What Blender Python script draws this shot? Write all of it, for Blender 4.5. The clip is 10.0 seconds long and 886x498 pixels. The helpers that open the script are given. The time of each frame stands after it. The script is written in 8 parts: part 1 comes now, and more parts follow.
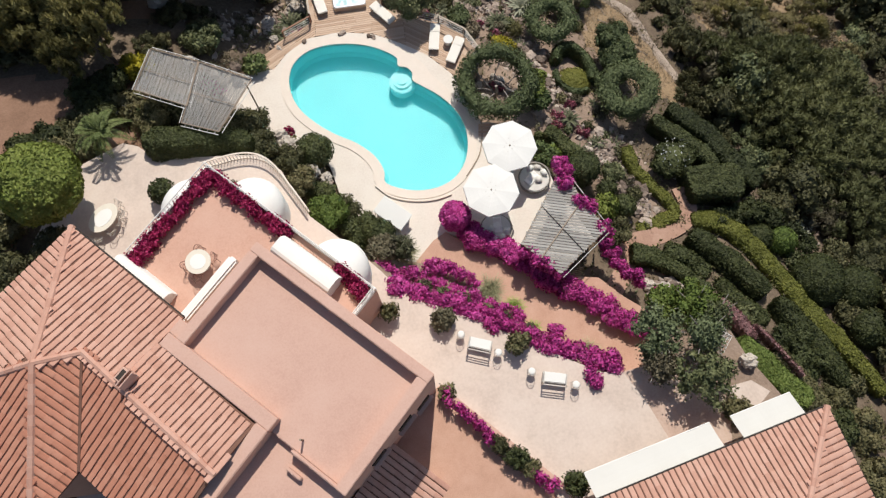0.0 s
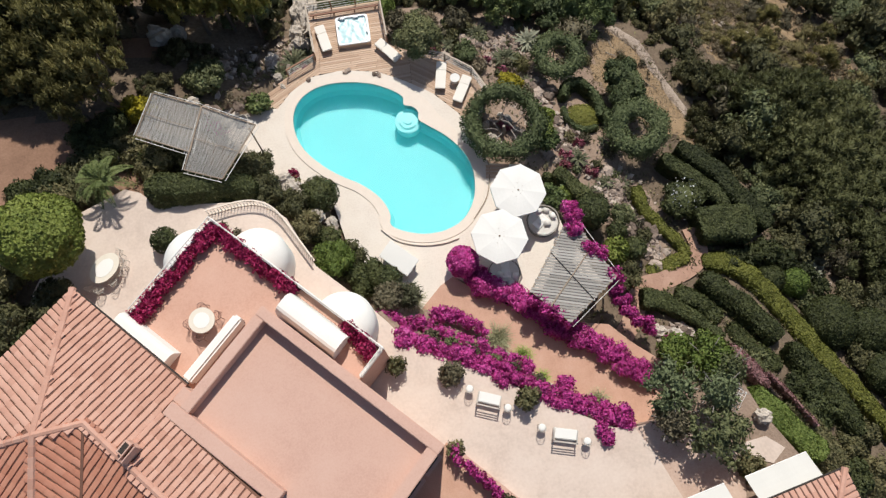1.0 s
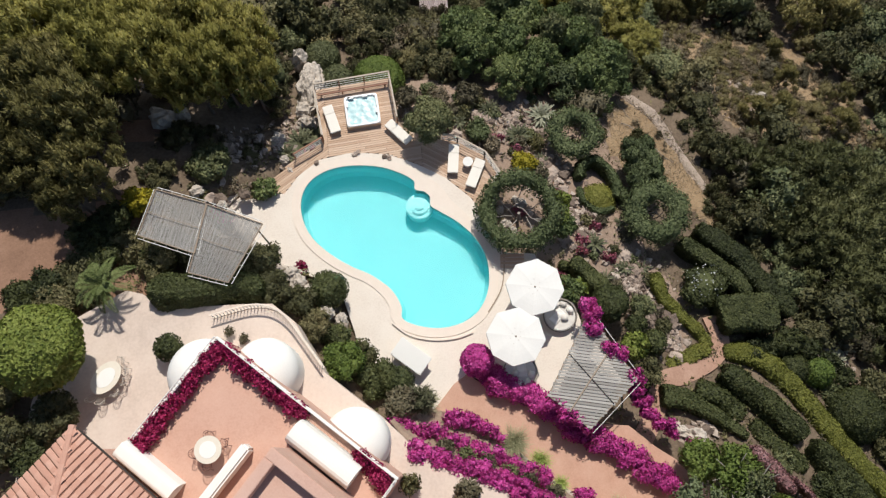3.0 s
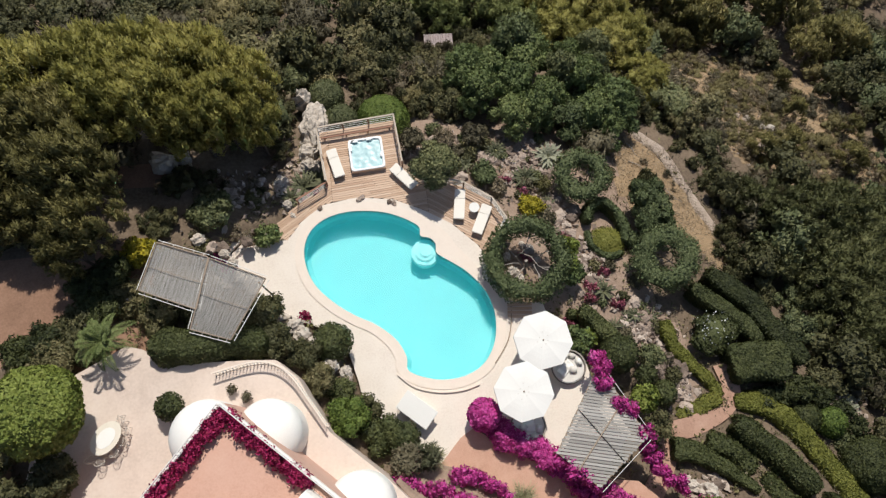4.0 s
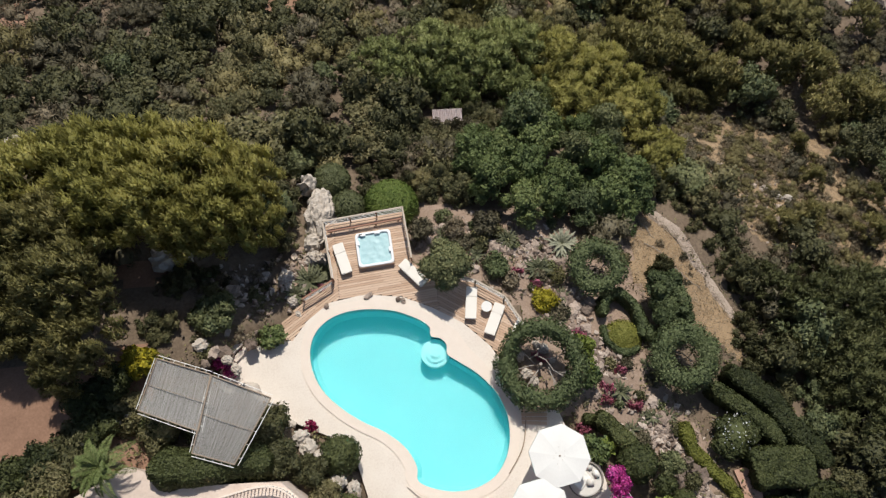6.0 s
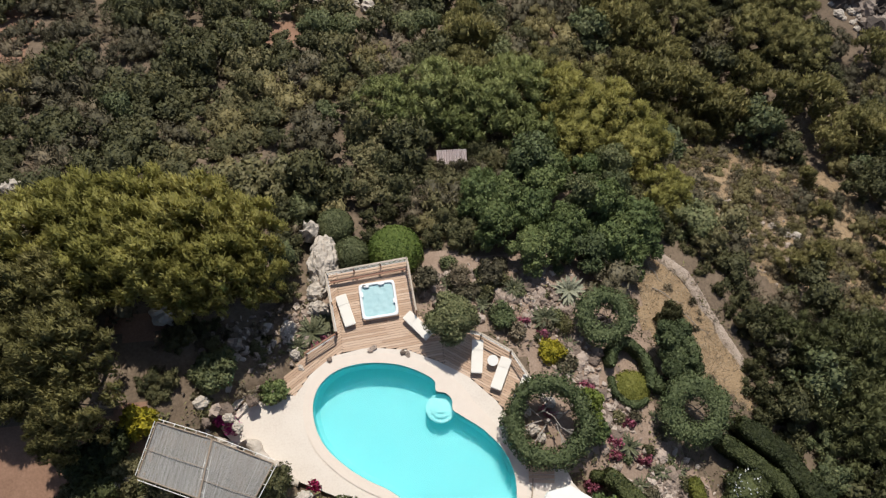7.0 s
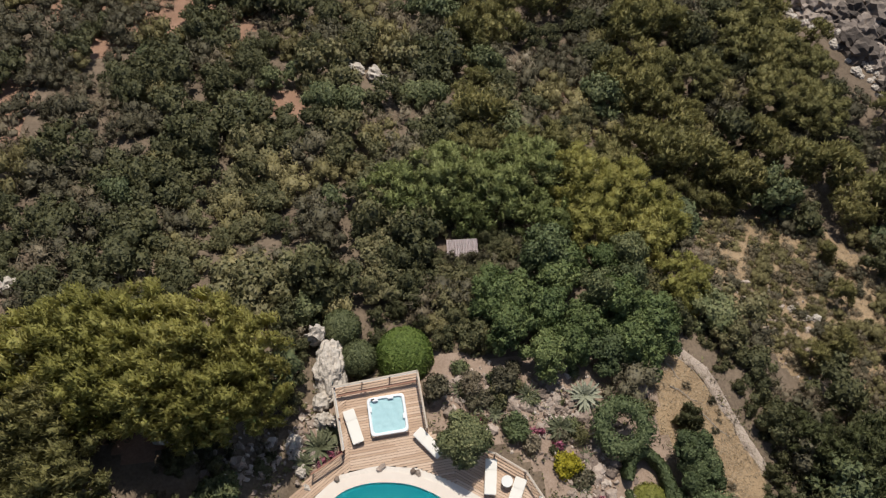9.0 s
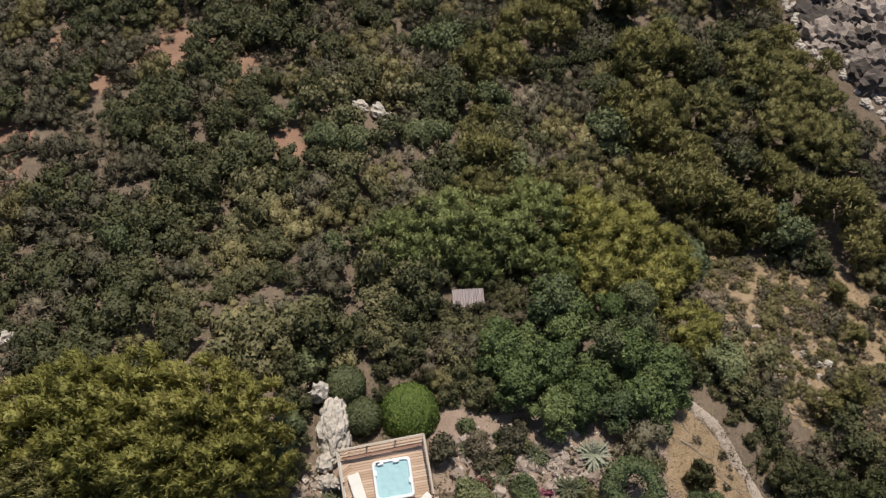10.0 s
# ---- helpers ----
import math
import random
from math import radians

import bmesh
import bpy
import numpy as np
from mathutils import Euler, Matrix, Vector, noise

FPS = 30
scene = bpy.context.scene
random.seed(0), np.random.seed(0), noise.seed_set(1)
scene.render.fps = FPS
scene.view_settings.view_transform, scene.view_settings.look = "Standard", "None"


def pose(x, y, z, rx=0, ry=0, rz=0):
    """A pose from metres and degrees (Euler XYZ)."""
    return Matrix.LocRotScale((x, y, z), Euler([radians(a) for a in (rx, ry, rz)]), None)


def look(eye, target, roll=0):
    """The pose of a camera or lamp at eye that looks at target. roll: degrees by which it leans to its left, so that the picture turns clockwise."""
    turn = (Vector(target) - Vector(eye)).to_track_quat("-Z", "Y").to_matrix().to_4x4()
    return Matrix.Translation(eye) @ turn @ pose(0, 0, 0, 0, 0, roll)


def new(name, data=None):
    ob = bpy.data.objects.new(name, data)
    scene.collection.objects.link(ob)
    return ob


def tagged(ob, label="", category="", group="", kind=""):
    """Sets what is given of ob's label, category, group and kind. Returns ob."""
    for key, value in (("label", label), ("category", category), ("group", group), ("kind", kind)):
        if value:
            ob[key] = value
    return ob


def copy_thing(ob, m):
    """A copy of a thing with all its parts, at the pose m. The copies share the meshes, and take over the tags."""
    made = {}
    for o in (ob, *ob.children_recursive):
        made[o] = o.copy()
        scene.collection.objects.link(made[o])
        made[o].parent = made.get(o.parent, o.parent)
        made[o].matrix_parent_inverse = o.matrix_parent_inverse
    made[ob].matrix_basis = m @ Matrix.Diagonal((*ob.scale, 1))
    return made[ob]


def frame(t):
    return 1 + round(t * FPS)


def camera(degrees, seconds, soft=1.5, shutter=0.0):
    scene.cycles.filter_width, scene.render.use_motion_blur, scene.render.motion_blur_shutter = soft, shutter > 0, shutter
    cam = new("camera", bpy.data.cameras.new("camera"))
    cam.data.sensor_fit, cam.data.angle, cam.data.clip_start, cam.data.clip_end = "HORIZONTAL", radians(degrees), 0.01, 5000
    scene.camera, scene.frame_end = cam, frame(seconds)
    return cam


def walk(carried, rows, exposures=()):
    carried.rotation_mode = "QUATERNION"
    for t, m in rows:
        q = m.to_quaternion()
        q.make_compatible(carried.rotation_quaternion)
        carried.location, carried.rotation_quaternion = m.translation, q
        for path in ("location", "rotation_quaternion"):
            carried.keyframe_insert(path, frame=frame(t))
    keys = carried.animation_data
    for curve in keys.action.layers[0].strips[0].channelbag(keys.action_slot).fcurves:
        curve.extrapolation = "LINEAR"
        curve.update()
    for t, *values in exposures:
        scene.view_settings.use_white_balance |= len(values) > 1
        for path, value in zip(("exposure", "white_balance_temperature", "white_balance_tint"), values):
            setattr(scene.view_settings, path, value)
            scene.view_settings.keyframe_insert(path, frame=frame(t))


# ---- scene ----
cam = camera(63.2, 10.0, soft=1.3)
# seconds, eye x, y, z, degrees below the horizon, roll, heading
ROWS = [
    (0.0, 0.000, 0.000, 43.592, 74.260, 0.198, -6.082),
    (0.5, -0.068, 1.492, 43.604, 74.288, 0.196, -6.081),
    (1.0, -0.117, 2.988, 43.616, 74.317, 0.195, -6.085),
    (1.5, -0.168, 4.490, 43.628, 74.336, 0.198, -6.077),
    (2.0, -0.204, 6.018, 43.640, 74.363, 0.186, -6.084),
    (2.5, -0.233, 7.545, 43.652, 74.374, 0.195, -6.076),
    (4.0, -0.311, 12.265, 43.688, 74.435, 0.098, -6.168),
    (4.5, -0.306, 13.892, 43.700, 74.483, 0.100, -6.157),
    (5.0, -0.301, 15.509, 43.712, 74.516, 0.089, -6.159),
    (5.5, -0.291, 17.143, 43.724, 74.549, 0.085, -6.157),
    (7.0, -0.247, 22.105, 43.760, 74.627, 0.067, -6.175),
    (7.5, -0.214, 23.868, 43.771, 74.707, 0.088, -6.141),
    (8.0, -0.201, 25.598, 43.783, 74.745, 0.092, -6.124),
    (8.5, -0.176, 27.388, 43.795, 74.814, 0.117, -6.096),
    (9.0, -0.165, 29.191, 43.807, 74.848, 0.122, -6.069),
    (9.5, -0.156, 31.027, 43.819, 74.889, 0.140, -6.040),
    (10.0, -0.151, 32.873, 43.831, 74.922, 0.155, -6.013),
]
walk(cam, [(t, pose(x, y, z, 90 - dip, 0, head) @ pose(0, 0, 0, 0, 0, -roll)) for t, x, y, z, dip, roll, head in ROWS])

# ---- light ----
SUN_TO = Vector((0.14, 0.72, 1.0)).normalized()
sun = new("sun", bpy.data.lights.new("sun", "SUN"))
sun.data.energy, sun.data.angle, sun.data.color = 4.45, radians(0.53), (1.0, 0.955, 0.88)
sun.matrix_world = look((0, 0, 60), Vector((0, 0, 60)) - SUN_TO)
world = bpy.data.worlds.new("world")
scene.world = world
world.use_nodes = True
sky = world.node_tree.nodes.new("ShaderNodeTexSky")
sky.sky_type, sky.sun_disc = "NISHITA", False
sky.sun_elevation, sky.sun_rotation = math.asin(SUN_TO.z), math.atan2(SUN_TO.x, SUN_TO.y)
world.node_tree.links.new(sky.outputs[0], world.node_tree.nodes["Background"].inputs[0])
world.node_tree.nodes["Background"].inputs[1].default_value = 0.095

# ---- materials ----
def surface(name, colors, rough=0.8, scale=1.0, fine=20.0, bump=0.3, metal=0.0, spec=0.3, per="none", stain=0.5, bump_scale=0.02, vary=0.7):
    """A procedural surface: two noises (stains and grain) choose among the colours, with fine relief.
    per: 'object' or 'island' lets each piece differ."""
    m = bpy.data.materials.new(name)
    m.use_nodes = True
    n, l = m.node_tree.nodes, m.node_tree.links
    b = n["Principled BSDF"]
    b.inputs["Roughness"].default_value, b.inputs["Metallic"].default_value = rough, metal
    b.inputs["Specular IOR Level"].default_value = spec
    geo = n.new("ShaderNodeTexCoord")
    big, small = n.new("ShaderNodeTexNoise"), n.new("ShaderNodeTexNoise")
    big.inputs["Scale"].default_value, big.inputs["Detail"].default_value, big.inputs["Roughness"].default_value = scale, 5, 0.65
    small.inputs["Scale"].default_value, small.inputs["Detail"].default_value = fine, 4
    for t in (big, small):
        l.new(geo.outputs["Object"], t.inputs["Vector"])
    mix = n.new("ShaderNodeMath")
    mix.operation = "MULTIPLY_ADD"
    l.new(big.outputs["Fac"], mix.inputs[0])
    mix.inputs[1].default_value = stain
    sub = n.new("ShaderNodeMath")
    sub.operation = "MULTIPLY_ADD"
    l.new(small.outputs["Fac"], sub.inputs[0])
    sub.inputs[1].default_value = 0.45
    sub.inputs[2].default_value = 0.5 - 0.5 * stain - 0.225
    l.new(sub.outputs[0], mix.inputs[2])
    fac = mix.outputs[0]
    if per != "none":
        src = n.new("ShaderNodeObjectInfo").outputs["Random"] if per == "object" else n.new("ShaderNodeNewGeometry").outputs["Random Per Island"]
        add = n.new("ShaderNodeMath")
        add.operation = "MULTIPLY_ADD"
        l.new(src, add.inputs[0])
        add.inputs[1].default_value = vary
        half = n.new("ShaderNodeMath")
        half.operation = "MULTIPLY_ADD"
        l.new(fac, half.inputs[0])
        half.inputs[1].default_value, half.inputs[2].default_value = 0.6, 0.2 - 0.5 * vary
        l.new(half.outputs[0], add.inputs[2])
        fac = add.outputs[0]
    ramp = n.new("ShaderNodeValToRGB")
    e = ramp.color_ramp.elements
    while len(e) < len(colors):
        e.new(0.5)
    for i, c in enumerate(colors):
        e[i].position = 0.22 + 0.56 * i / max(1, len(colors) - 1)
        e[i].color = (*c, 1)
    l.new(fac, ramp.inputs[0])
    l.new(ramp.outputs[0], b.inputs["Base Color"])
    if bump:
        bp = n.new("ShaderNodeBump")
        bp.inputs["Strength"].default_value, bp.inputs["Distance"].default_value = bump, bump_scale
        l.new(small.outputs["Fac"], bp.inputs["Height"])
        l.new(bp.outputs[0], b.inputs["Normal"])
    return m


def foliage(name, colors, tint=0.5, rough=0.55, spec=0.25, glow=0.17):
    """Leaves: each leaf and each plant has its own shade; some light passes through."""
    m = bpy.data.materials.new(name)
    m.use_nodes = True
    n, l = m.node_tree.nodes, m.node_tree.links
    b = n["Principled BSDF"]
    b.inputs["Roughness"].default_value, b.inputs["Specular IOR Level"].default_value = rough, spec
    isl, obj = n.new("ShaderNodeNewGeometry"), n.new("ShaderNodeObjectInfo")
    co, tex = n.new("ShaderNodeTexCoord"), n.new("ShaderNodeTexNoise")
    tex.inputs["Scale"].default_value, tex.inputs["Detail"].default_value = 0.9, 3
    l.new(co.outputs["Object"], tex.inputs["Vector"])
    a = n.new("ShaderNodeMath")
    a.operation = "MULTIPLY_ADD"
    l.new(isl.outputs["Random Per Island"], a.inputs[0])
    a.inputs[1].default_value = 0.42
    c = n.new("ShaderNodeMath")
    c.operation = "MULTIPLY_ADD"
    l.new(obj.outputs["Random"], c.inputs[0])
    c.inputs[1].default_value = tint
    d = n.new("ShaderNodeMath")
    d.operation = "MULTIPLY_ADD"
    l.new(tex.outputs["Fac"], d.inputs[0])
    d.inputs[1].default_value, d.inputs[2].default_value = 0.6, -0.3 + (0.5 - 0.5 * tint - 0.21)
    l.new(d.outputs[0], c.inputs[2])
    l.new(c.outputs[0], a.inputs[2])
    ramp = n.new("ShaderNodeValToRGB")
    e = ramp.color_ramp.elements
    while len(e) < len(colors):
        e.new(0.5)
    for i, col in enumerate(colors):
        e[i].position = 0.1 + 0.8 * i / max(1, len(colors) - 1)
        e[i].color = (0.97 * col[0], col[1], min(1.0, 1.04 * col[2]), 1)
    l.new(a.outputs[0], ramp.inputs[0])
    l.new(ramp.outputs[0], b.inputs["Base Color"])
    grain, bp = n.new("ShaderNodeTexNoise"), n.new("ShaderNodeBump")
    grain.inputs["Scale"].default_value, grain.inputs["Detail"].default_value = 7.0, 3
    bp.inputs["Strength"].default_value, bp.inputs["Distance"].default_value = 0.9, 0.12
    l.new(co.outputs["Object"], grain.inputs["Vector"])
    l.new(grain.outputs["Fac"], bp.inputs["Height"])
    l.new(bp.outputs[0], b.inputs["Normal"])
    if glow:
        tr, mx = n.new("ShaderNodeBsdfTranslucent"), n.new("ShaderNodeMixShader")
        l.new(ramp.outputs[0], tr.inputs[0])
        mx.inputs[0].default_value = glow
        l.new(b.outputs[0], mx.inputs[1])
        l.new(tr.outputs[0], mx.inputs[2])
        l.new(mx.outputs[0], n["Material Output"].inputs[0])
    return m


M_EARTH = surface("dry_earth", [(0.055, 0.04, 0.027), (0.11, 0.08, 0.055), (0.175, 0.13, 0.09), (0.22, 0.165, 0.12)], 0.95, 0.5, 5, 0.7, bump_scale=0.06)
M_SOIL = surface("rockery_soil", [(0.17, 0.115, 0.08), (0.27, 0.195, 0.145), (0.37, 0.28, 0.215)], 0.95, 0.8, 7, 0.7, bump_scale=0.06)
M_STRAW = surface("straw_slope", [(0.19, 0.128, 0.07), (0.3, 0.21, 0.122), (0.4, 0.3, 0.19)], 0.95, 0.8, 9, 0.7, bump_scale=0.06)
M_STRAWRIM = surface("stony_rim", [(0.26, 0.2, 0.155), (0.38, 0.305, 0.245), (0.48, 0.4, 0.33)], 0.95, 0.9, 9, 0.9, bump_scale=0.08)
M_REDEARTH = surface("red_earth", [(0.15, 0.085, 0.055), (0.24, 0.14, 0.092), (0.32, 0.2, 0.14)], 0.95, 0.8, 8, 0.6)
M_PAVE = surface("pale_pavement", [(0.55, 0.465, 0.39), (0.67, 0.597, 0.515), (0.73, 0.667, 0.585)], 0.8, 0.5, 9, 0.12)
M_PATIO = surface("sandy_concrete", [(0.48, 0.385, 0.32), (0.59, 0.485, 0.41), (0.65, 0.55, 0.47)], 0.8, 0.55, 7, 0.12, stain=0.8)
# Reddish patio floor, deepened partway towards tree shade by its colour.
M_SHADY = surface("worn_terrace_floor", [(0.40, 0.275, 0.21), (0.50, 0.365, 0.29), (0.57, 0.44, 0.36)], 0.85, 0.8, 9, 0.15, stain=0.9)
M_AWNING = surface("awning_canvas", [(0.56, 0.54, 0.495), (0.62, 0.605, 0.56)], 0.85, 0.9, 60, 0.1)
M_COPING = surface("coping_stone", [(0.64, 0.55, 0.46), (0.73, 0.64, 0.55)], 0.7, 2, 25, 0.15)
M_BRICKPATH = surface("terracotta_floor", [(0.40, 0.225, 0.155), (0.50, 0.30, 0.215), (0.56, 0.36, 0.275)], 0.8, 0.9, 16, 0.2, stain=0.7)
M_PINK = surface("pink_render", [(0.47, 0.285, 0.223), (0.55, 0.351, 0.276), (0.583, 0.389, 0.315)], 0.85, 0.45, 12, 0.12, stain=0.7)
M_TERRFLOOR = surface("terrace_floor", [(0.47, 0.268, 0.195), (0.555, 0.338, 0.255), (0.595, 0.378, 0.29)], 0.8, 0.6, 10, 0.12, stain=0.7)
M_WHITE = surface("white_render", [(0.70, 0.68, 0.63), (0.80, 0.79, 0.75)], 0.8, 0.8, 18, 0.12)
M_CANVAS = surface("white_canvas", [(0.68, 0.665, 0.62), (0.735, 0.72, 0.675)], 0.85, 1.2, 60, 0.1)
M_METAL = surface("white_metal", [(0.62, 0.60, 0.56), (0.72, 0.70, 0.66)], 0.45, 4, 30, 0.05, spec=0.5)
TILE_COLORS = [(0.419, 0.216, 0.155), (0.51, 0.29, 0.216), (0.555, 0.34, 0.263)]
M_TILE = surface("roof_tile", TILE_COLORS, 0.85, 0.7, 14, 0.25, per="island", stain=0.6, vary=0.3)
# Redder, darker copy of TILE_COLORS: the shade side put into the colour.
SHADE_TILES = [(0.39, 0.158, 0.096), (0.478, 0.212, 0.137), (0.53, 0.263, 0.178)]
M_TILE_SHADE = surface("red_roof_tile", SHADE_TILES, 0.85, 0.7, 14, 0.25, per="island", stain=0.6, vary=0.3)
M_TILE_OB = surface("roof_tile_piece", TILE_COLORS, 0.85, 0.7, 14, 0.25, per="object", stain=0.6, vary=0.3)
M_TILEBED = surface("roof_mortar", [(0.13, 0.066, 0.045), (0.21, 0.11, 0.078)], 0.95, 2, 20, 0.2)
M_WOOD = surface("deck_board", [(0.4, 0.265, 0.175), (0.53, 0.375, 0.265), (0.61, 0.46, 0.345)], 0.7, 1.4, 22, 0.2, per="object", vary=0.4)
M_BEAM = surface("weathered_beam", [(0.24, 0.18, 0.13), (0.36, 0.29, 0.22)], 0.8, 2, 30, 0.25)
M_PALEWOOD = surface("pale_rail_wood", [(0.40, 0.33, 0.26), (0.54, 0.46, 0.37)], 0.75, 2, 30, 0.2)
M_RAILWOOD = surface("reddish_rail_wood", [(0.24, 0.12, 0.08), (0.34, 0.19, 0.125)], 0.7, 2, 30, 0.2)
M_REED = surface("grey_reed", [(0.29, 0.275, 0.253), (0.37, 0.355, 0.33), (0.44, 0.425, 0.4)], 0.9, 1.0, 18, 0.3, per="island", vary=0.45)
M_SLAT = surface("grey_slat", [(0.25, 0.235, 0.21), (0.38, 0.36, 0.325)], 0.85, 1.5, 25, 0.25, per="object")
M_ROCK = surface("limestone", [(0.16, 0.12, 0.095), (0.28, 0.215, 0.17), (0.42, 0.335, 0.275)], 0.95, 0.8, 7, 0.9, per="object", bump_scale=0.1)
M_ROCKPALE = surface("pale_limestone", [(0.32, 0.275, 0.23), (0.47, 0.41, 0.345), (0.6, 0.54, 0.47)], 0.95, 0.8, 6, 0.8, bump_scale=0.1)
M_CRAG = surface("grey_crag", [(0.07, 0.056, 0.047), (0.17, 0.136, 0.112), (0.31, 0.25, 0.207)], 0.95, 0.6, 3, 1.0, per="object", bump_scale=0.3)
M_BARK = surface("grey_bark", [(0.09, 0.07, 0.055), (0.17, 0.14, 0.115)], 0.95, 3, 24, 0.6)
M_TWIG = surface("grey_brown_twig", [(0.075, 0.06, 0.05), (0.16, 0.135, 0.115)], 0.95, 3, 24, 0.5)
M_DEADWOOD = surface("bleached_bark", [(0.22, 0.19, 0.165), (0.33, 0.30, 0.265)], 0.95, 3, 24, 0.4)
M_POOL = surface("pool_plaster", [(0.16, 0.495, 0.515), (0.205, 0.56, 0.575)], 0.6, 0.6, 30, 0.02, stain=0.6)
M_STEP = surface("pool_step", [(0.3, 0.62, 0.63), (0.38, 0.68, 0.68)], 0.6, 1, 30, 0.02)
M_GRAVEL = surface("rockery_stone", [(0.2, 0.15, 0.12), (0.33, 0.26, 0.21), (0.47, 0.39, 0.325)], 0.95, 1, 9, 0.6, per="island")
M_PATH = surface("garden_path", [(0.26, 0.15, 0.105), (0.38, 0.23, 0.165), (0.46, 0.30, 0.225)], 0.9, 0.9, 10, 0.4, stain=0.8)
M_LINEN = surface("linen_mattress", [(0.70, 0.655, 0.575), (0.79, 0.75, 0.675)], 0.85, 2, 40, 0.12)
M_CREAM = surface("cream_paint", [(0.62, 0.56, 0.46), (0.72, 0.67, 0.57)], 0.6, 3, 25, 0.06)
M_TUB = surface("tub_acrylic", [(0.76, 0.77, 0.76), (0.80, 0.80, 0.79)], 0.25, 2, 30, 0.0, spec=0.5)
M_TUBIN = surface("tub_shell", [(0.33, 0.526, 0.542), (0.426, 0.604, 0.611)], 0.3, 3, 12, 0.1, spec=0.5)
M_WICKER = surface("grey_wicker", [(0.20, 0.175, 0.15), (0.32, 0.29, 0.25)], 0.8, 3, 60, 0.5)
M_CUSHION = surface("grey_cushion", [(0.522, 0.493, 0.45), (0.696, 0.667, 0.609)], 0.9, 3, 40, 0.2)
# Near-black: painted shade below the deck and in the courtyard; also dark parts.
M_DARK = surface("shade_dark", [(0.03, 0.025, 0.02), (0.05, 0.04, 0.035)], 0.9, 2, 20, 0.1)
M_CORRUGATED = surface("corrugated_sheet", [(0.46, 0.385, 0.37), (0.72, 0.62, 0.6)], 0.7, 2, 20, 0.1)

F_PINE = foliage("pine_needles", [(0.274, 0.257, 0.073), (0.408, 0.373, 0.106), (0.563, 0.485, 0.165)], 0.35, glow=0.44)
F_PINE3 = foliage("green_pine_needles", [(0.142, 0.164, 0.049), (0.257, 0.28, 0.094), (0.404, 0.41, 0.16)], 0.4, glow=0.32)
F_PINE2 = foliage("olive_pine_needles", [(0.138, 0.127, 0.048), (0.252, 0.225, 0.08), (0.408, 0.341, 0.133)], 0.4, glow=0.32)
F_PINE4 = foliage("dark_pine_needles", [(0.077, 0.082, 0.031), (0.14, 0.145, 0.054), (0.229, 0.221, 0.092)], 0.4, glow=0.32)
F_SHRUB = foliage("mastic_leaves", [(0.059, 0.06, 0.025), (0.126, 0.117, 0.049), (0.248, 0.207, 0.098)], 0.5)
F_GREY = foliage("grey_scrub_leaves", [(0.083, 0.07, 0.041), (0.131, 0.112, 0.063), (0.207, 0.171, 0.104)], 0.5)
F_LUSH = foliage("lush_leaves", [(0.071, 0.089, 0.04), (0.15, 0.161, 0.068), (0.297, 0.281, 0.126)], 0.3)
F_RING = foliage("ring_tree_leaves", [(0.053, 0.068, 0.028), (0.105, 0.129, 0.051), (0.185, 0.206, 0.089)], 0.3)
F_CAROB = foliage("carob_leaves", [(0.071, 0.099, 0.034), (0.141, 0.176, 0.059), (0.269, 0.291, 0.106)], 0.5)
F_DRY = foliage("dry_twigs", [(0.152, 0.117, 0.069), (0.233, 0.182, 0.111), (0.334, 0.269, 0.178)], 0.5)
F_STRAW = foliage("straw_grass", [(0.252, 0.184, 0.116), (0.378, 0.294, 0.198), (0.495, 0.414, 0.301)], 0.3)
F_HEDGE = foliage("clipped_leaves", [(0.036, 0.044, 0.016), (0.076, 0.086, 0.03), (0.142, 0.148, 0.05)], 0.3)
# Dark hedge leaves; also used on shrubs that carry painted shade.
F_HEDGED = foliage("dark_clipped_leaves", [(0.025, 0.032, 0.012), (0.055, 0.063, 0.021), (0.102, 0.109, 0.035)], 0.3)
F_HEDGEY = foliage("yellow_hedge_leaves", [(0.103, 0.107, 0.022), (0.169, 0.172, 0.031), (0.265, 0.245, 0.054)], 0.2)
F_BALL = foliage("ficus_leaves", [(0.064, 0.1, 0.02), (0.122, 0.165, 0.032), (0.215, 0.257, 0.064)], 0.2)
F_FICUS = foliage("bright_ficus_leaves", [(0.09, 0.125, 0.024), (0.171, 0.206, 0.038), (0.301, 0.321, 0.077)], 0.2)
F_BOUG = foliage("magenta_bracts", [(0.14, 0.121, 0.05), (0.561, 0.05, 0.267), (0.711, 0.099, 0.396), (0.841, 0.242, 0.535)], 0.1, glow=0.3)
F_RED = foliage("crimson_bracts", [(0.075, 0.065, 0.031), (0.375, 0.019, 0.088), (0.525, 0.039, 0.15), (0.65, 0.104, 0.225)], 0.1, glow=0.3)
F_DUSTY = foliage("dusty_pink_flowers", [(0.09, 0.08, 0.045), (0.3, 0.07, 0.1), (0.43, 0.13, 0.18), (0.52, 0.24, 0.28)], 0.2)
F_GOLD = foliage("golden_scrub_leaves", [(0.134, 0.111, 0.044), (0.235, 0.194, 0.079), (0.358, 0.293, 0.133)], 0.5)
F_TUFT = foliage("pale_grass_blades", [(0.24, 0.23, 0.12), (0.40, 0.38, 0.21), (0.55, 0.51, 0.30)], 0.3)
F_LIME = foliage("lime_grass_blades", [(0.22, 0.28, 0.07), (0.36, 0.44, 0.11), (0.5, 0.56, 0.18)], 0.3)
F_PATIO = foliage("patio_tree_leaves", [(0.095, 0.113, 0.051), (0.163, 0.191, 0.089), (0.258, 0.289, 0.145)], 0.4)
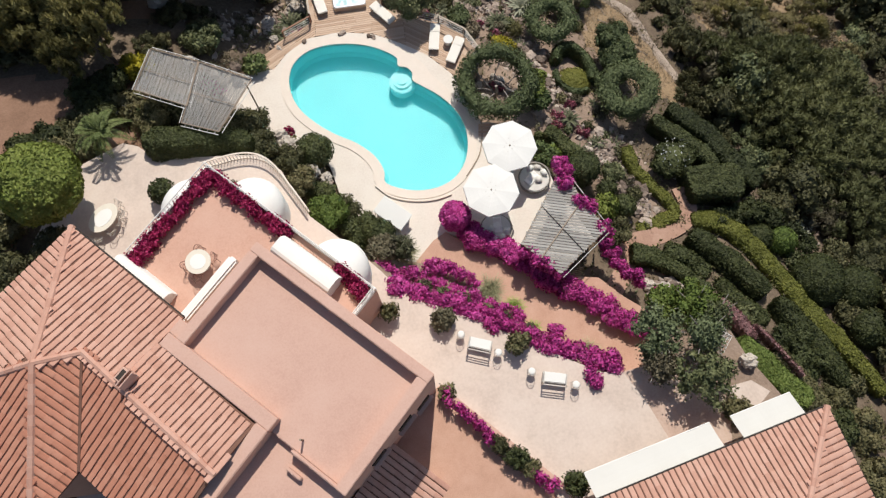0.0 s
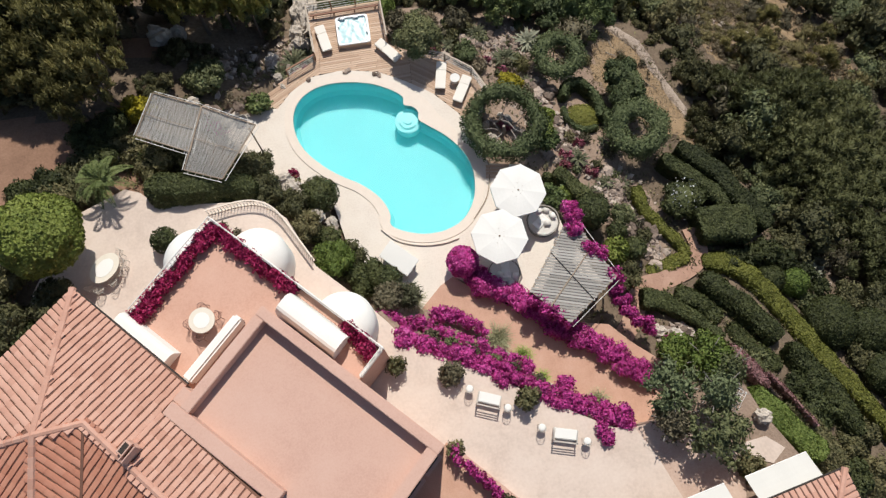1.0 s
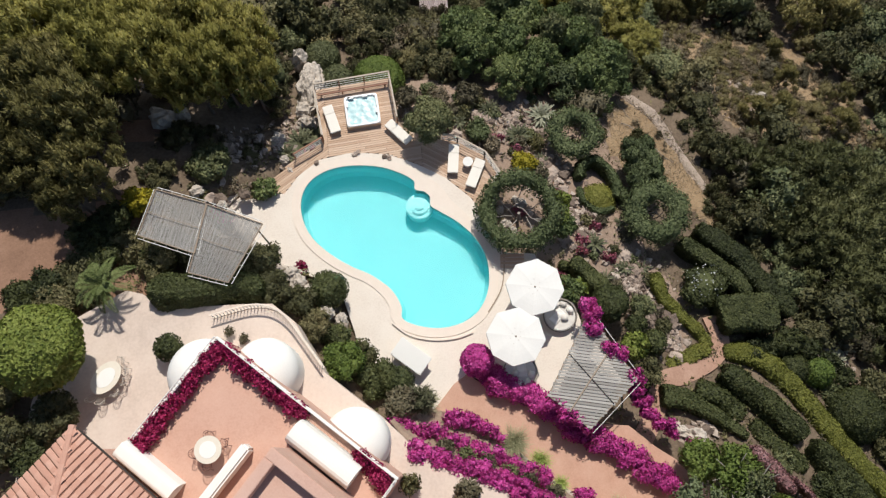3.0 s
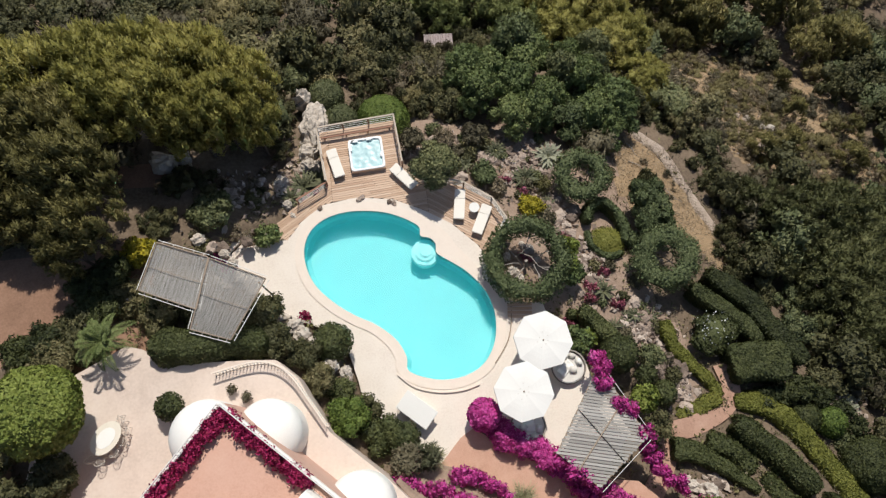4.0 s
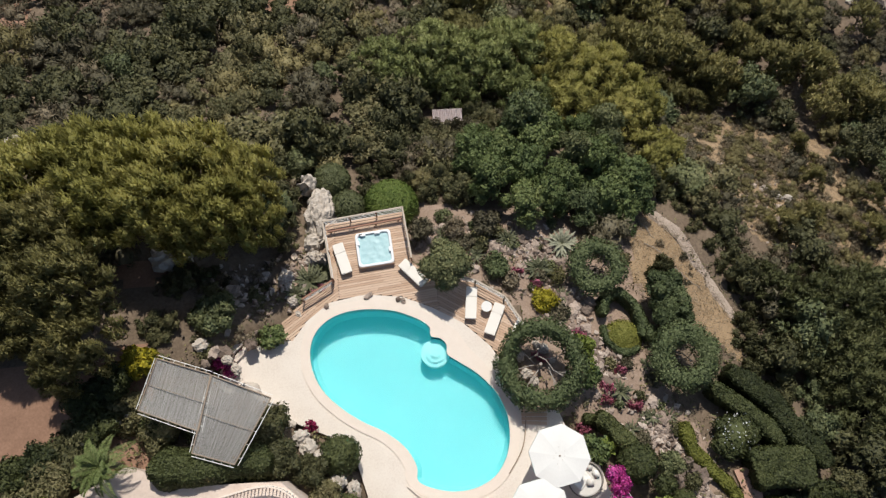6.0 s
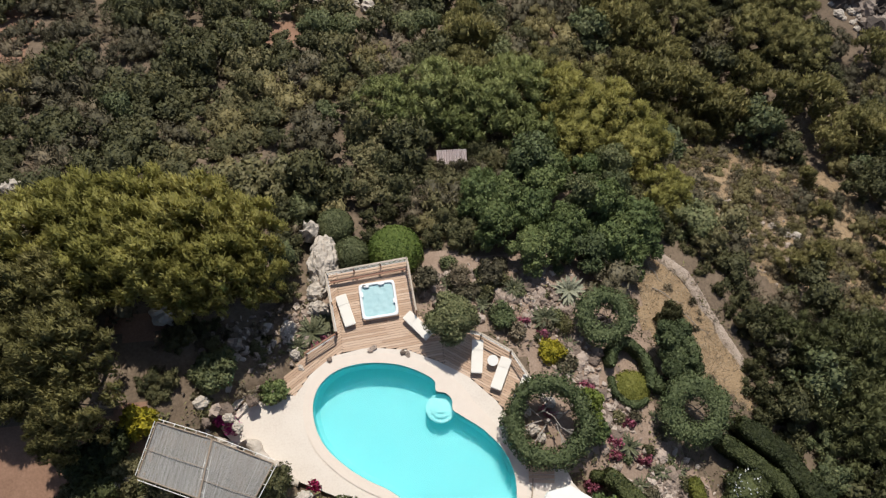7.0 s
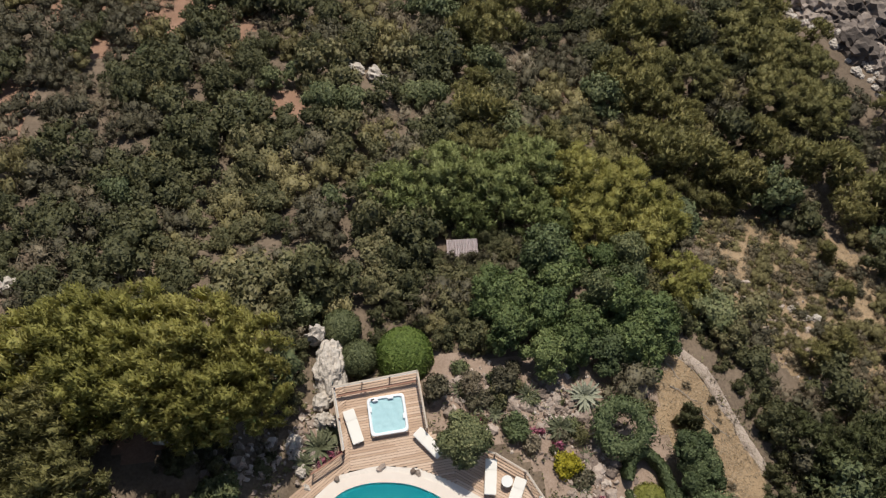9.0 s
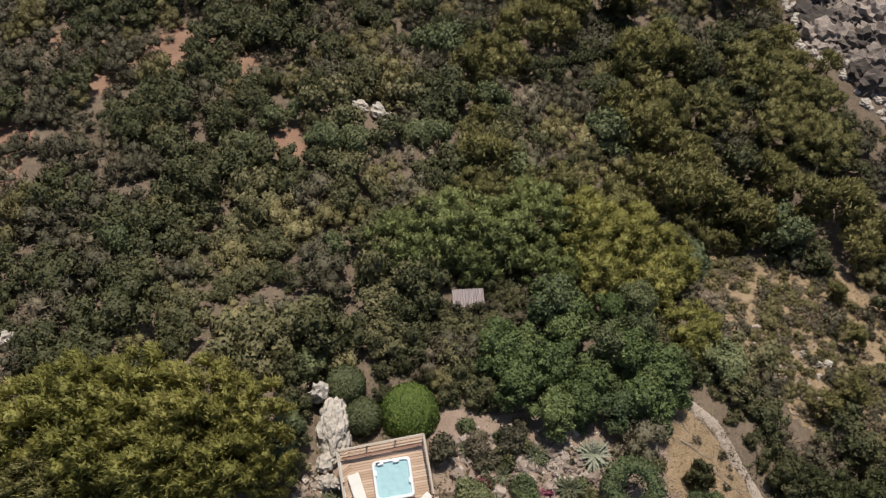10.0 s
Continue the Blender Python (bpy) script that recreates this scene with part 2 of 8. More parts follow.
F_OLIVE = foliage("olive_clipped_leaves", [(0.07, 0.078, 0.033), (0.125, 0.135, 0.056), (0.2, 0.2, 0.09)], 0.2)
F_YELLOW = foliage("yellow_blossom", [(0.10, 0.12, 0.02), (0.34, 0.28, 0.02), (0.52, 0.42, 0.04)], 0.1)
F_AGAVE = foliage("agave_leaves", [(0.075, 0.078, 0.04), (0.135, 0.135, 0.07), (0.23, 0.22, 0.13)], 0.4, glow=0.1)
F_AGAVEPALE = foliage("pale_agave_leaves", [(0.2, 0.2, 0.13), (0.32, 0.31, 0.21), (0.45, 0.43, 0.31)], 0.3, glow=0.1)
F_PALM = foliage("palm_fronds", [(0.072, 0.097, 0.026), (0.131, 0.161, 0.048), (0.211, 0.227, 0.083)], 0.2)
F_GRASS = foliage("dry_grass", [(0.12, 0.11, 0.04), (0.2, 0.18, 0.07), (0.3, 0.25, 0.12)], 0.3)
F_WHITEFLOWER = foliage("white_flowers", [(0.42, 0.42, 0.38), (0.56, 0.56, 0.52), (0.68, 0.68, 0.64)], 0.1)
F_PINKFLOWER = foliage("pale_pink_flowers", [(0.09, 0.08, 0.05), (0.3, 0.14, 0.14), (0.46, 0.28, 0.26)], 0.1)


def clear_water(name, tint, bump, milk=0.0, body=(0.01, 0.55, 0.6)):
    """Clear water; milk is the share of light that the water itself scatters."""
    m = bpy.data.materials.new(name)
    m.use_nodes = True
    n, l = m.node_tree.nodes, m.node_tree.links
    b = n["Principled BSDF"]
    b.inputs["Base Color"].default_value = (*tint, 1)
    b.inputs["Transmission Weight"].default_value, b.inputs["IOR"].default_value, b.inputs["Roughness"].default_value = 1.0, 1.33, 0.02
    tex, bp, co = n.new("ShaderNodeTexNoise"), n.new("ShaderNodeBump"), n.new("ShaderNodeTexCoord")
    tex.inputs["Scale"].default_value, tex.inputs["Detail"].default_value = 2.2, 3
    bp.inputs["Strength"].default_value, bp.inputs["Distance"].default_value = bump, 0.03
    l.new(co.outputs["Object"], tex.inputs["Vector"])
    l.new(tex.outputs["Fac"], bp.inputs["Height"])
    l.new(bp.outputs[0], b.inputs["Normal"])
    if milk:
        df, mx = n.new("ShaderNodeBsdfDiffuse"), n.new("ShaderNodeMixShader")
        df.inputs[0].default_value = (*body, 1)
        mx.inputs[0].default_value = milk
        l.new(b.outputs[0], mx.inputs[1])
        l.new(df.outputs[0], mx.inputs[2])
        l.new(mx.outputs[0], n["Material Output"].inputs[0])
    return m


M_WATER = clear_water("pool_water", (0.93, 1.0, 1.0), 0.08, 0.24)

# ---- makers ----


def thing(name, label, category, at=(0, 0, 0), turn=0.0, group="", kind=""):
    ob = new(name)
    ob.empty_display_size = 0.2
    ob.matrix_basis = pose(*at, 0, 0, turn)
    return tagged(ob, label, category, group, kind)


def mesh_of(name, verts, faces, mats, index=None, smooth=False):
    me = bpy.data.meshes.new(name)
    me.from_pydata([tuple(v) for v in verts], [], [tuple(int(i) for i in f) for f in faces])
    for m in mats:
        me.materials.append(m)
    if index is not None:
        me.polygons.foreach_set("material_index", np.asarray(index, dtype=np.int32))
    if smooth is not False:
        me.polygons.foreach_set("use_smooth", np.ones(len(me.polygons), dtype=bool) if smooth is True else np.asarray(smooth))
    me.update()
    return me


def part(name, bm, material, parent=None, label="", smooth=False):
    """Links a bmesh as one mesh object under a thing or a part."""
    me = bpy.data.meshes.new(name)
    bm.to_mesh(me)
    bm.free()
    me.materials.append(material)
    if smooth:
        me.polygons.foreach_set("use_smooth", np.ones(len(me.polygons), dtype=bool))
    ob = new(name, me)
    ob.parent = parent
    if label:
        tagged(ob, label)
    return ob


def again(src, m, parent=None):
    """Another part on the same mesh."""
    ob = new(src.name.split(".")[0], src.data)
    ob.parent = parent if parent is not None else src.parent
    ob.matrix_basis = m
    return ob


def box(size, at=(0, 0, 0), turn=0.0, bevel=0.02, bm=None, seg=1):
    b = bmesh.new()
    bmesh.ops.create_cube(b, size=1)
    bmesh.ops.scale(b, vec=size, verts=b.verts)
    if bevel:
        bmesh.ops.bevel(b, geom=b.edges[:], offset=min(bevel, 0.45 * min(size)), segments=seg, affect="EDGES")
    bmesh.ops.transform(b, matrix=pose(*at, 0, 0, turn), verts=b.verts)
    return join(bm, b)


def join(bm, b):
    if bm is None:
        return b
    tmp = bpy.data.meshes.new("tmp")
    b.to_mesh(tmp)
    b.free()
    bm.from_mesh(tmp)
    bpy.data.meshes.remove(tmp)
    return bm


def rod(p, q, r, bm=None, n=8, r2=None):
    """A round bar from p to q."""
    p, q = Vector(p), Vector(q)
    b = bmesh.new()
    bmesh.ops.create_cone(b, cap_ends=True, segments=n, radius1=r, radius2=r if r2 is None else r2, depth=(q - p).length)
    rot = (q - p).to_track_quat("Z", "Y").to_matrix().to_4x4()
    bmesh.ops.transform(b, matrix=Matrix.Translation((p + q) / 2) @ rot, verts=b.verts)
    return join(bm, b)


def tube(points, r, bm=None, n=6, taper=1.0):
    """A bent bar along points, tapering to taper * r."""
    pts = [Vector(p) for p in points]
    b = bmesh.new()
    rings = []
    for i, p in enumerate(pts):
        d = (pts[min(i + 1, len(pts) - 1)] - pts[max(i - 1, 0)]).normalized()
        side = d.cross(Vector((0.31, 0.17, 0.94))).normalized()
        up = side.cross(d)
        rr = r * (1 + (taper - 1) * i / max(1, len(pts) - 1))
        rings.append([b.verts.new(p + rr * (math.cos(a) * side + math.sin(a) * up)) for a in [2 * math.pi * k / n for k in range(n)]])
    for a, c in zip(rings, rings[1:]):
        for k in range(n):
            b.faces.new((a[k], a[(k + 1) % n], c[(k + 1) % n], c[k]))
    b.faces.new(rings[-1])
    b.faces.new(rings[0][::-1])
    return join(bm, b)


def curve(points, closed=False, step=8):
    """A smooth line through points (Catmull-Rom), as an array."""
    p = np.array(points, dtype=float)
    n = len(p)
    out = []
    for i in range(n if closed else n - 1):
        a, b, c, d = (p[(i + k) % n] if closed else p[min(max(i + k, 0), n - 1)] for k in (-1, 0, 1, 2))
        for s in np.arange(step) / step:
            out.append(0.5 * (2 * b + (c - a) * s + (2 * a - 5 * b + 4 * c - d) * s * s + (3 * b - a - 3 * c + d) * s ** 3))
    if not closed:
        out.append(p[-1])
    return np.array(out)


def offset(loop, d):
    """A closed plane loop (counter-clockwise) moved outwards by d."""
    e = np.roll(loop, -1, 0) - np.roll(loop, 1, 0)
    n = np.stack([e[:, 1], -e[:, 0]], 1)
    return loop + d * n / np.linalg.norm(n, axis=1, keepdims=True)


def ccw(loop):
    loop = np.asarray(loop, float)
    x, y = loop[:, 0], loop[:, 1]
    return loop if np.sum(x * np.roll(y, -1) - np.roll(x, -1) * y) > 0 else loop[::-1]


def inside(loop, x, y):
    """Whether points lie in a closed plane loop."""
    x, y = np.asarray(x, float), np.asarray(y, float)
    r = np.zeros(x.shape, bool)
    for (x0, y0), (x1, y1) in zip(loop, np.roll(loop, -1, 0)):
        c = (y0 > y) != (y1 > y)
        with np.errstate(divide="ignore", invalid="ignore"):
            r ^= c & (x < (x1 - x0) * (y - y0) / (y1 - y0 + 1e-12) + x0)
    return r


def slab(loop, top, bottom, hole=None):
    """A paved plate with an outline, side walls down to bottom, and at most one hole."""
    b = bmesh.new()
    loops = [ccw(loop)] + ([ccw(hole)] if hole is not None else [])
    rings = [[b.verts.new((x, y, top)) for x, y in lp] for lp in loops]
    edges = [b.edges.new((r[i], r[(i + 1) % len(r)])) for r in rings for i in range(len(r))]
    bmesh.ops.triangle_fill(b, use_beauty=True, use_dissolve=False, edges=edges, normal=(0, 0, 1))
    for k, r in enumerate(rings):
        low = [b.verts.new((v.co.x, v.co.y, bottom)) for v in r]
        for i in range(len(r)):
            j = (i + 1) % len(r)
            b.faces.new((r[i], low[i], low[j], r[j]) if k == 0 else (r[j], low[j], low[i], r[i]))
    bmesh.ops.recalc_face_normals(b, faces=b.faces)
    return b


def wall_along(points, low, high, thick, closed=False, bevel=0.0):
    """A wall of constant thickness along a plane line."""
    p = np.asarray(points, float)
    n = len(p)
    b = bmesh.new()
    rows = []
    for i in range(n):
        a = p[(i - 1) % n] if closed or i else p[0]
        c = p[(i + 1) % n] if closed or i < n - 1 else p[-1]
        d = (c - a) / np.linalg.norm(c - a)
        s = np.array([-d[1], d[0]]) * thick / 2
        rows.append([b.verts.new((*(p[i] + k * s), z)) for k, z in ((1, low), (1, high), (-1, high), (-1, low))])
    for i in range(n if closed else n - 1):
        r, q = rows[i], rows[(i + 1) % n]
        for k in range(4):
            b.faces.new((r[k], q[k], q[(k + 1) % 4], r[(k + 1) % 4]))
    if not closed:
        b.faces.new(rows[0][::-1])
        b.faces.new(rows[-1])
    bmesh.ops.recalc_face_normals(b, faces=b.faces)
    return b


# ---- leaves ----
SOFT = {}


def unit(v):
    return v / np.maximum(np.linalg.norm(v, axis=-1, keepdims=True), 1e-9)


def leaf_faces(P, N, size, aspect, tilt, upright, rng, small=False):
    """Folded, pointed leaves of two triangles each at P, facing N (upright: growing along N); small ones have one."""
    k = len(P)
    n = unit(N + tilt * unit(rng.normal(size=(k, 3))))
    r = unit(rng.normal(size=(k, 3)))
    t = n if upright else unit(np.cross(n, r))
    b = unit(np.cross(t, r if upright else n))
    f = np.cross(b, t)
    L = size * (0.65 + 0.7 * rng.random((k, 1)))
    w = L * aspect
    base = P - t * L * (0.2 if upright else 0.5)
    mid = base + t * L * 0.45
    if small:
        v = np.stack([base + b * w * 0.5, base + t * L, base - b * w * 0.5], 1)
        away = np.einsum("ij,ij->i", np.cross(v[:, 1] - v[:, 0], v[:, 2] - v[:, 0]), N) < 0
        v[away] = v[away][:, ::-1]
        return v.reshape(-1, 3), np.arange(3 * k).reshape(-1, 3)
    v = np.stack([base, mid + b * w * 0.5 + f * w * 0.22, base + t * L, mid - b * w * 0.5 + f * w * 0.22], 1).reshape(-1, 3)
    i = np.arange(k)[:, None] * 4
    return v, np.concatenate([i + [[0, 1, 2]], i + [[0, 2, 3]]], 1).reshape(-1, 3)


def vertex_normals(V, T):
    n = np.cross(V[T[:, 1]] - V[T[:, 0]], V[T[:, 2]] - V[T[:, 0]])
    out = np.zeros_like(V)
    for k in range(3):
        np.add.at(out, T[:, k], n)
    return unit(out)


def leafy(name, bm, mats, per_m2, size, aspect=0.6, tilt=0.7, upright=False, out=0.0, seed=0, low=-0.5, core=0, small=False, lift=0.8):
    """A mesh of leaves over a core: the core's faces and leaves scattered on them. mats: leaf, core."""
    rng = np.random.default_rng(seed)
    bmesh.ops.triangulate(bm, faces=bm.faces)
    V = np.array([v.co[:] for v in bm.verts])
    T = np.array([[v.index for v in f.verts] for f in bm.faces])
    bm.free()
    a, b, c = V[T[:, 0]], V[T[:, 1]], V[T[:, 2]]
    n = np.cross(b - a, c - a)
    area = np.linalg.norm(n, axis=1) / 2
    nn = unit(n)
    w = area * (nn[:, 2] > low)
    k = int(per_m2 * w.sum())
    pick = rng.choice(len(T), k, p=w / w.sum())
    s, t = np.sqrt(rng.random(k))[:, None], rng.random(k)[:, None]
    P = (1 - s) * a[pick] + s * (1 - t) * b[pick] + s * t * c[pick]
    N = nn[pick]
    P = P + N * out * (rng.random((k, 1)) - 0.3)
    Vn = vertex_normals(V, T)
    V = V - 0.6 * size * Vn
    v, f = leaf_faces(P, unit(N + np.array([0, 0, lift])) if upright else N, size, aspect, tilt, upright, rng, small)
    me = mesh_of(name, np.concatenate([V, v]), np.concatenate([T, f + len(V)]), mats, np.concatenate([np.full(len(T), min(core, len(mats) - 1)), np.zeros(len(f), int)]), smooth=True)
    soft = unit(N + 0.55 * unit(rng.normal(size=N.shape)))
    SOFT[me.name] = np.concatenate([Vn, np.repeat(soft, 3 if small else 4, 0)])
    me.normals_split_custom_set_from_vertices([tuple(q) for q in SOFT[me.name]])
    return me


def lump(center, radius, bm=None, sub=2, rough=0.18, freq=1.2, seed=0.0):
    """An uneven ball: radius is a number or three."""
    b = bmesh.new()
    bmesh.ops.create_icosphere(b, subdivisions=sub, radius=1)
    r = Vector((radius,) * 3) if not hasattr(radius, "__len__") else Vector(radius)
    for v in b.verts:
        d = 1 + rough * noise.noise(v.co * freq * 1.7 + Vector((seed, seed * 0.7, 3.1))) + 0.6 * rough * noise.noise(v.co * freq * 4.3 + Vector((seed, 9, 1)))
        v.co = Vector((v.co.x * r.x, v.co.y * r.y, v.co.z * r.z)) * d + Vector(center)
    return join(bm, b)


def sweep(points, width, height, bm=None, rough=0.06, seed=0.0, square=0.45, step=4, taper=0.6):
    """A long clipped body along a 3D line (its foot), with a rounded section and closed ends."""
    p = curve(points, step=step)
    b = bmesh.new()
    n, m = len(p), 12
    rings = []
    for i in range(n):
        d = p[min(i + 1, n - 1)] - p[max(i - 1, 0)]
        d = d[:2] / np.linalg.norm(d[:2])
        s = np.array([-d[1], d[0]])
        u = i / (n - 1)
        end = 1 - (1 - taper) * max(0.0, abs(2 * u - 1) - 0.8) / 0.2
        wd = (width[0] + (width[1] - width[0]) * u if hasattr(width, "__len__") else width) * end
        ring = []
        for k in range(m):
            a = math.pi * (k / (m - 1)) * 1.1 - 0.05 * math.pi
            ca, sa = math.cos(a), math.sin(a)
            x = 0.5 * wd * math.copysign(abs(ca) ** square, ca)
            z = height * math.copysign(abs(sa) ** square, sa)
            q = Vector((p[i][0] + s[0] * x, p[i][1] + s[1] * x, p[i][2] + z))
            q += Vector((s[0] * ca, s[1] * ca, sa)) * rough * noise.noise(q * 1.3 + Vector((seed, 0, 0))) * 2
            ring.append(b.verts.new(q))
        rings.append(ring)
    for a, c in zip(rings, rings[1:]):
        for k in range(m - 1):
            b.faces.new((a[k], c[k], c[k + 1], a[k + 1]))
    for r in (rings[0][::-1], rings[-1]):
        mid = sum((v.co for v in r), Vector()) / m
        cv = b.verts.new(mid)
        for k in range(m - 1):
            b.faces.new((r[k], r[k + 1], cv))
    bmesh.ops.recalc_face_normals(b, faces=b.faces)
    return join(bm, b)


def leaf_part(name, mesh, parent, label=""):
    ob = new(name, mesh)
    ob.parent = parent
    if label:
        tagged(ob, label)
    return ob


# ---- the lie of the land ----
LAND = np.array([
    (-27, 12, 4), (-20, 20, 3.3), (-14, 22, 2.6), (-15, 31, 0.8), (-26, 30, 1.5), (-9.6, 29.5, -0.8), (-15, 40, -3.6),
    (-14, 49, -8.5), (-23, 57, -10), (-21, 70, -16.5), (-5, 36.5, -3.6), (-1, 46, -7.0), (-5, 57, -11.5), (6, 32, -2.8),
    (10.5, 29, -3.4), (9.5, 37, -6.0), (7, 22, -0.7), (12, 19.5, -2.2), (16, 22, -3.6), (20, 32, -6.6), (17, 43, -11.5),
    (25.5, 48, -19), (39.5, 52, -21), (34, 31, -13), (27, 9, -5.2), (20, 15, -3.4), (14.5, 11, -1.8), (19, 4, -0.5),
    (24, -6, -2), (-7.5, 18.5, 1.6), (2, 14, -0.6), (44, 66, -24), (-10, 3, 4), (16.3, 31, -6.6), (9.3, 27.7, -3.2), (19.6, 27.5, -6.3)], float)


def spline_kernel(r2):
    return 0.5 * r2 * np.log(r2 + 1e-9)


_d2 = ((LAND[:, None, :2] - LAND[None, :, :2]) ** 2).sum(2)
_n = len(LAND)
_A = np.zeros((_n + 3, _n + 3))
_A[:_n, :_n] = spline_kernel(_d2) + 6.0 * np.eye(_n)
_A[:_n, _n], _A[:_n, _n + 1:] = 1, LAND[:, :2]
_A[_n:, :_n] = _A[:_n, _n:].T
_W = np.linalg.solve(_A, np.concatenate([LAND[:, 2], np.zeros(3)]))


def land(x, y):
    """Height of the natural ground."""
    x, y = np.asarray(x, float), np.asarray(y, float)
    r2 = (x[..., None] - LAND[:, 0]) ** 2 + (y[..., None] - LAND[:, 1]) ** 2
    z = spline_kernel(r2) @ _W[:_n] + _W[_n] + _W[_n + 1] * x + _W[_n + 2] * y
    far = np.clip((np.hypot(x - 3, y - 30) - 55) / 60, 0, 1)
    far = far * far * (3 - 2 * far)
    return np.clip(z, -27, 9) * (1 - far) + far * np.clip(-12 - 0.12 * (y - 30), -30, 6)


def land1(x, y):
    return float(land(np.array([x]), np.array([y]))[0])

# ---- outlines of the terraces ----
POOL = ccw(curve([(-7.7, 25.4), (-7.2, 26.5), (-6.1, 27.25), (-4.5, 27.5), (-2.6, 27.25), (-1.2, 26.65), (-0.35, 26.0), (-0.3, 25.4), (0.25, 25.2), (0.6, 24.75), (0.58, 24.2), (1.1, 23.75), (2.3, 22.8),
                  (3.3, 21.5), (3.75, 20.0), (3.55, 18.3), (2.75, 17.0), (1.5, 16.35), (0.1, 16.25), (-1.2, 16.6), (-1.95, 17.1), (-1.95, 17.9), (-2.5, 19.0),
                  (-3.6, 20.0), (-4.8, 20.7), (-6.0, 21.6), (-7.1, 22.8), (-7.65, 24.1)], closed=True, step=5))
RIM = offset(ccw(curve([(-7.7, 25.4), (-7.2, 26.5), (-6.1, 27.25), (-4.5, 27.5), (-2.6, 27.25), (-1.2, 26.65), (-0.2, 26.05), (0.85, 25.1), (1.45, 24.1), (2.4, 22.9),
                         (3.3, 21.5), (3.75, 20.0), (3.55, 18.3), (2.75, 17.0), (1.5, 16.35), (0.1, 16.25), (-1.2, 16.6), (-2.0, 17.2), (-2.1, 18.0), (-2.6, 19.0),
                         (-3.6, 20.0), (-4.8, 20.7), (-6.0, 21.6), (-7.1, 22.8), (-7.65, 24.1)], closed=True, step=5)), 0.55)
TERRACE = ccw([(-9.6, 26.1), (-11.4, 25.8), (-12.4, 25.2), (-13.2, 24.6), (-12.6, 23.8), (-11.4, 23.4), (-10.2, 22.5), (-9.4, 21.4), (-8.2, 20.8), (-6.6, 20.0), (-5.4, 18.6), (-4.9, 16.6), (-4.7, 15.2), (-3.7, 14.4),
               (-2.2, 13.4), (-1.6, 12.2), (-0.8, 11.2), (0.75, 12.8), (1.6, 13.3), (3.0, 12.6), (5.8, 10.9), (8.0, 9.2), (10.8, 12.0), (9.0, 15.4), (8.6, 17.2), (7.0, 19.3),
               (6.7, 20.3), (4.75, 20.6), (4.3, 22.4), (3.2, 24.4), (1.7, 26.0), (0, 27.1), (-1.8, 28.0), (-4.2, 28.4), (-6.4, 28.1), (-7.8, 27.1), (-8.7, 26.0)])
DECK = ccw([(-6.35, 33.2), (-1.2, 33.6), (-0.95, 30.0), (0.6, 29.1), (2.7, 28.4), (4.4, 27.2), (5.25, 25.5), (4.9, 24.0), (3.9, 23.4), (3.2, 24.4), (1.7, 26.0), (0, 27.1), (-1.8, 28.0),
            (-4.2, 28.4), (-6.4, 28.1), (-7.8, 27.1), (-8.7, 26.0), (-9.6, 26.1), (-9.3, 27.2), (-7.8, 28.4), (-5.95, 29.35)])
PATIO_Z = 4.2
PATIO = ccw([(-22, 14.0), (-20.0, 18.2), (-17.0, 19.6), (-16.1, 19.3), (-15.4, 18.7), (-12.3, 18.2), (-10.4, 18.1), (-8.9, 17.95), (-7.7, 16.8), (-6.9, 15.1), (-6.2, 13.8), (-4.6, 12.3), (-3.4, 11.2), (-2.4, 10.1),
             (-1.6, 9.1), (0.7, 7.7), (2.8, 6.7), (4.8, 5.5), (7.1, 4.2), (9.0, 3.2), (10.1, 3.1), (11.0, 1.6), (11.8, -0.3), (12.2, -1.2), (12.5, -7), (-4, -7), (-24, 2)])
SHADY = ccw([(10.1, 3.1), (12.0, 3.4), (13.4, 3.2), (14.8, 2.0), (15.5, 0.6), (15.2, -1.2), (15.2, -7), (12.5, -7), (12.2, -1.2), (11.8, -0.3), (11.0, 1.6)])
BED = ccw([(12.0, 3.4), (13.4, 3.2), (14.8, 2.0), (15.5, 0.6), (15.2, -1.2), (15.2, -7), (19.5, -7), (18.6, 0.6), (17.0, 3.2), (16.2, 5.2), (14.0, 5.6)])
STRAW = ccw([(16.6, 34.0), (17.5, 32.9), (18.5, 31.5), (19.4, 28.6), (20.5, 25.6), (20.9, 24.4), (20.6, 22.2), (18.6, 23.4), (16.5, 24.4), (14.4, 27.2), (14.1, 29.4), (14.7, 31.6)])
TAN = ccw([(23.4, 45.2), (27, 46), (31.5, 44.9), (35, 44), (39.3, 38), (40.5, 33.5), (36, 28.8), (32.5, 28.4), (29.4, 30.9), (26.2, 31.6), (23.6, 35.5), (23.6, 40)])
ROCKERY = ccw([(-0.6, 30.4), (3, 29.6), (5.4, 28), (6.2, 25.6), (4.8, 22), (5, 20.6), (8.4, 20), (10.5, 17.5), (13, 16), (15.5, 13.6), (16.4, 16.5), (14.4, 19), (13.8, 22), (12.8, 23.5), (13.6, 25), (14, 28.5), (14, 31), (10, 33.6), (4, 33.6), (-0.4, 35)])
REDS = ((-20.6, 71.0, 2.6), (15.3, 60.6, 0.9), (-33.6, 56.6, 1.6), (-16.2, 68.9, 1.6), (-27, 68, 1.8), (-23.5, 70.0, 1.0), (-35, 57, 2.6), (-10.2, 58.4, 1.2), (-33.5, 60.5, 1.6), (-30.5, 73, 1.6))
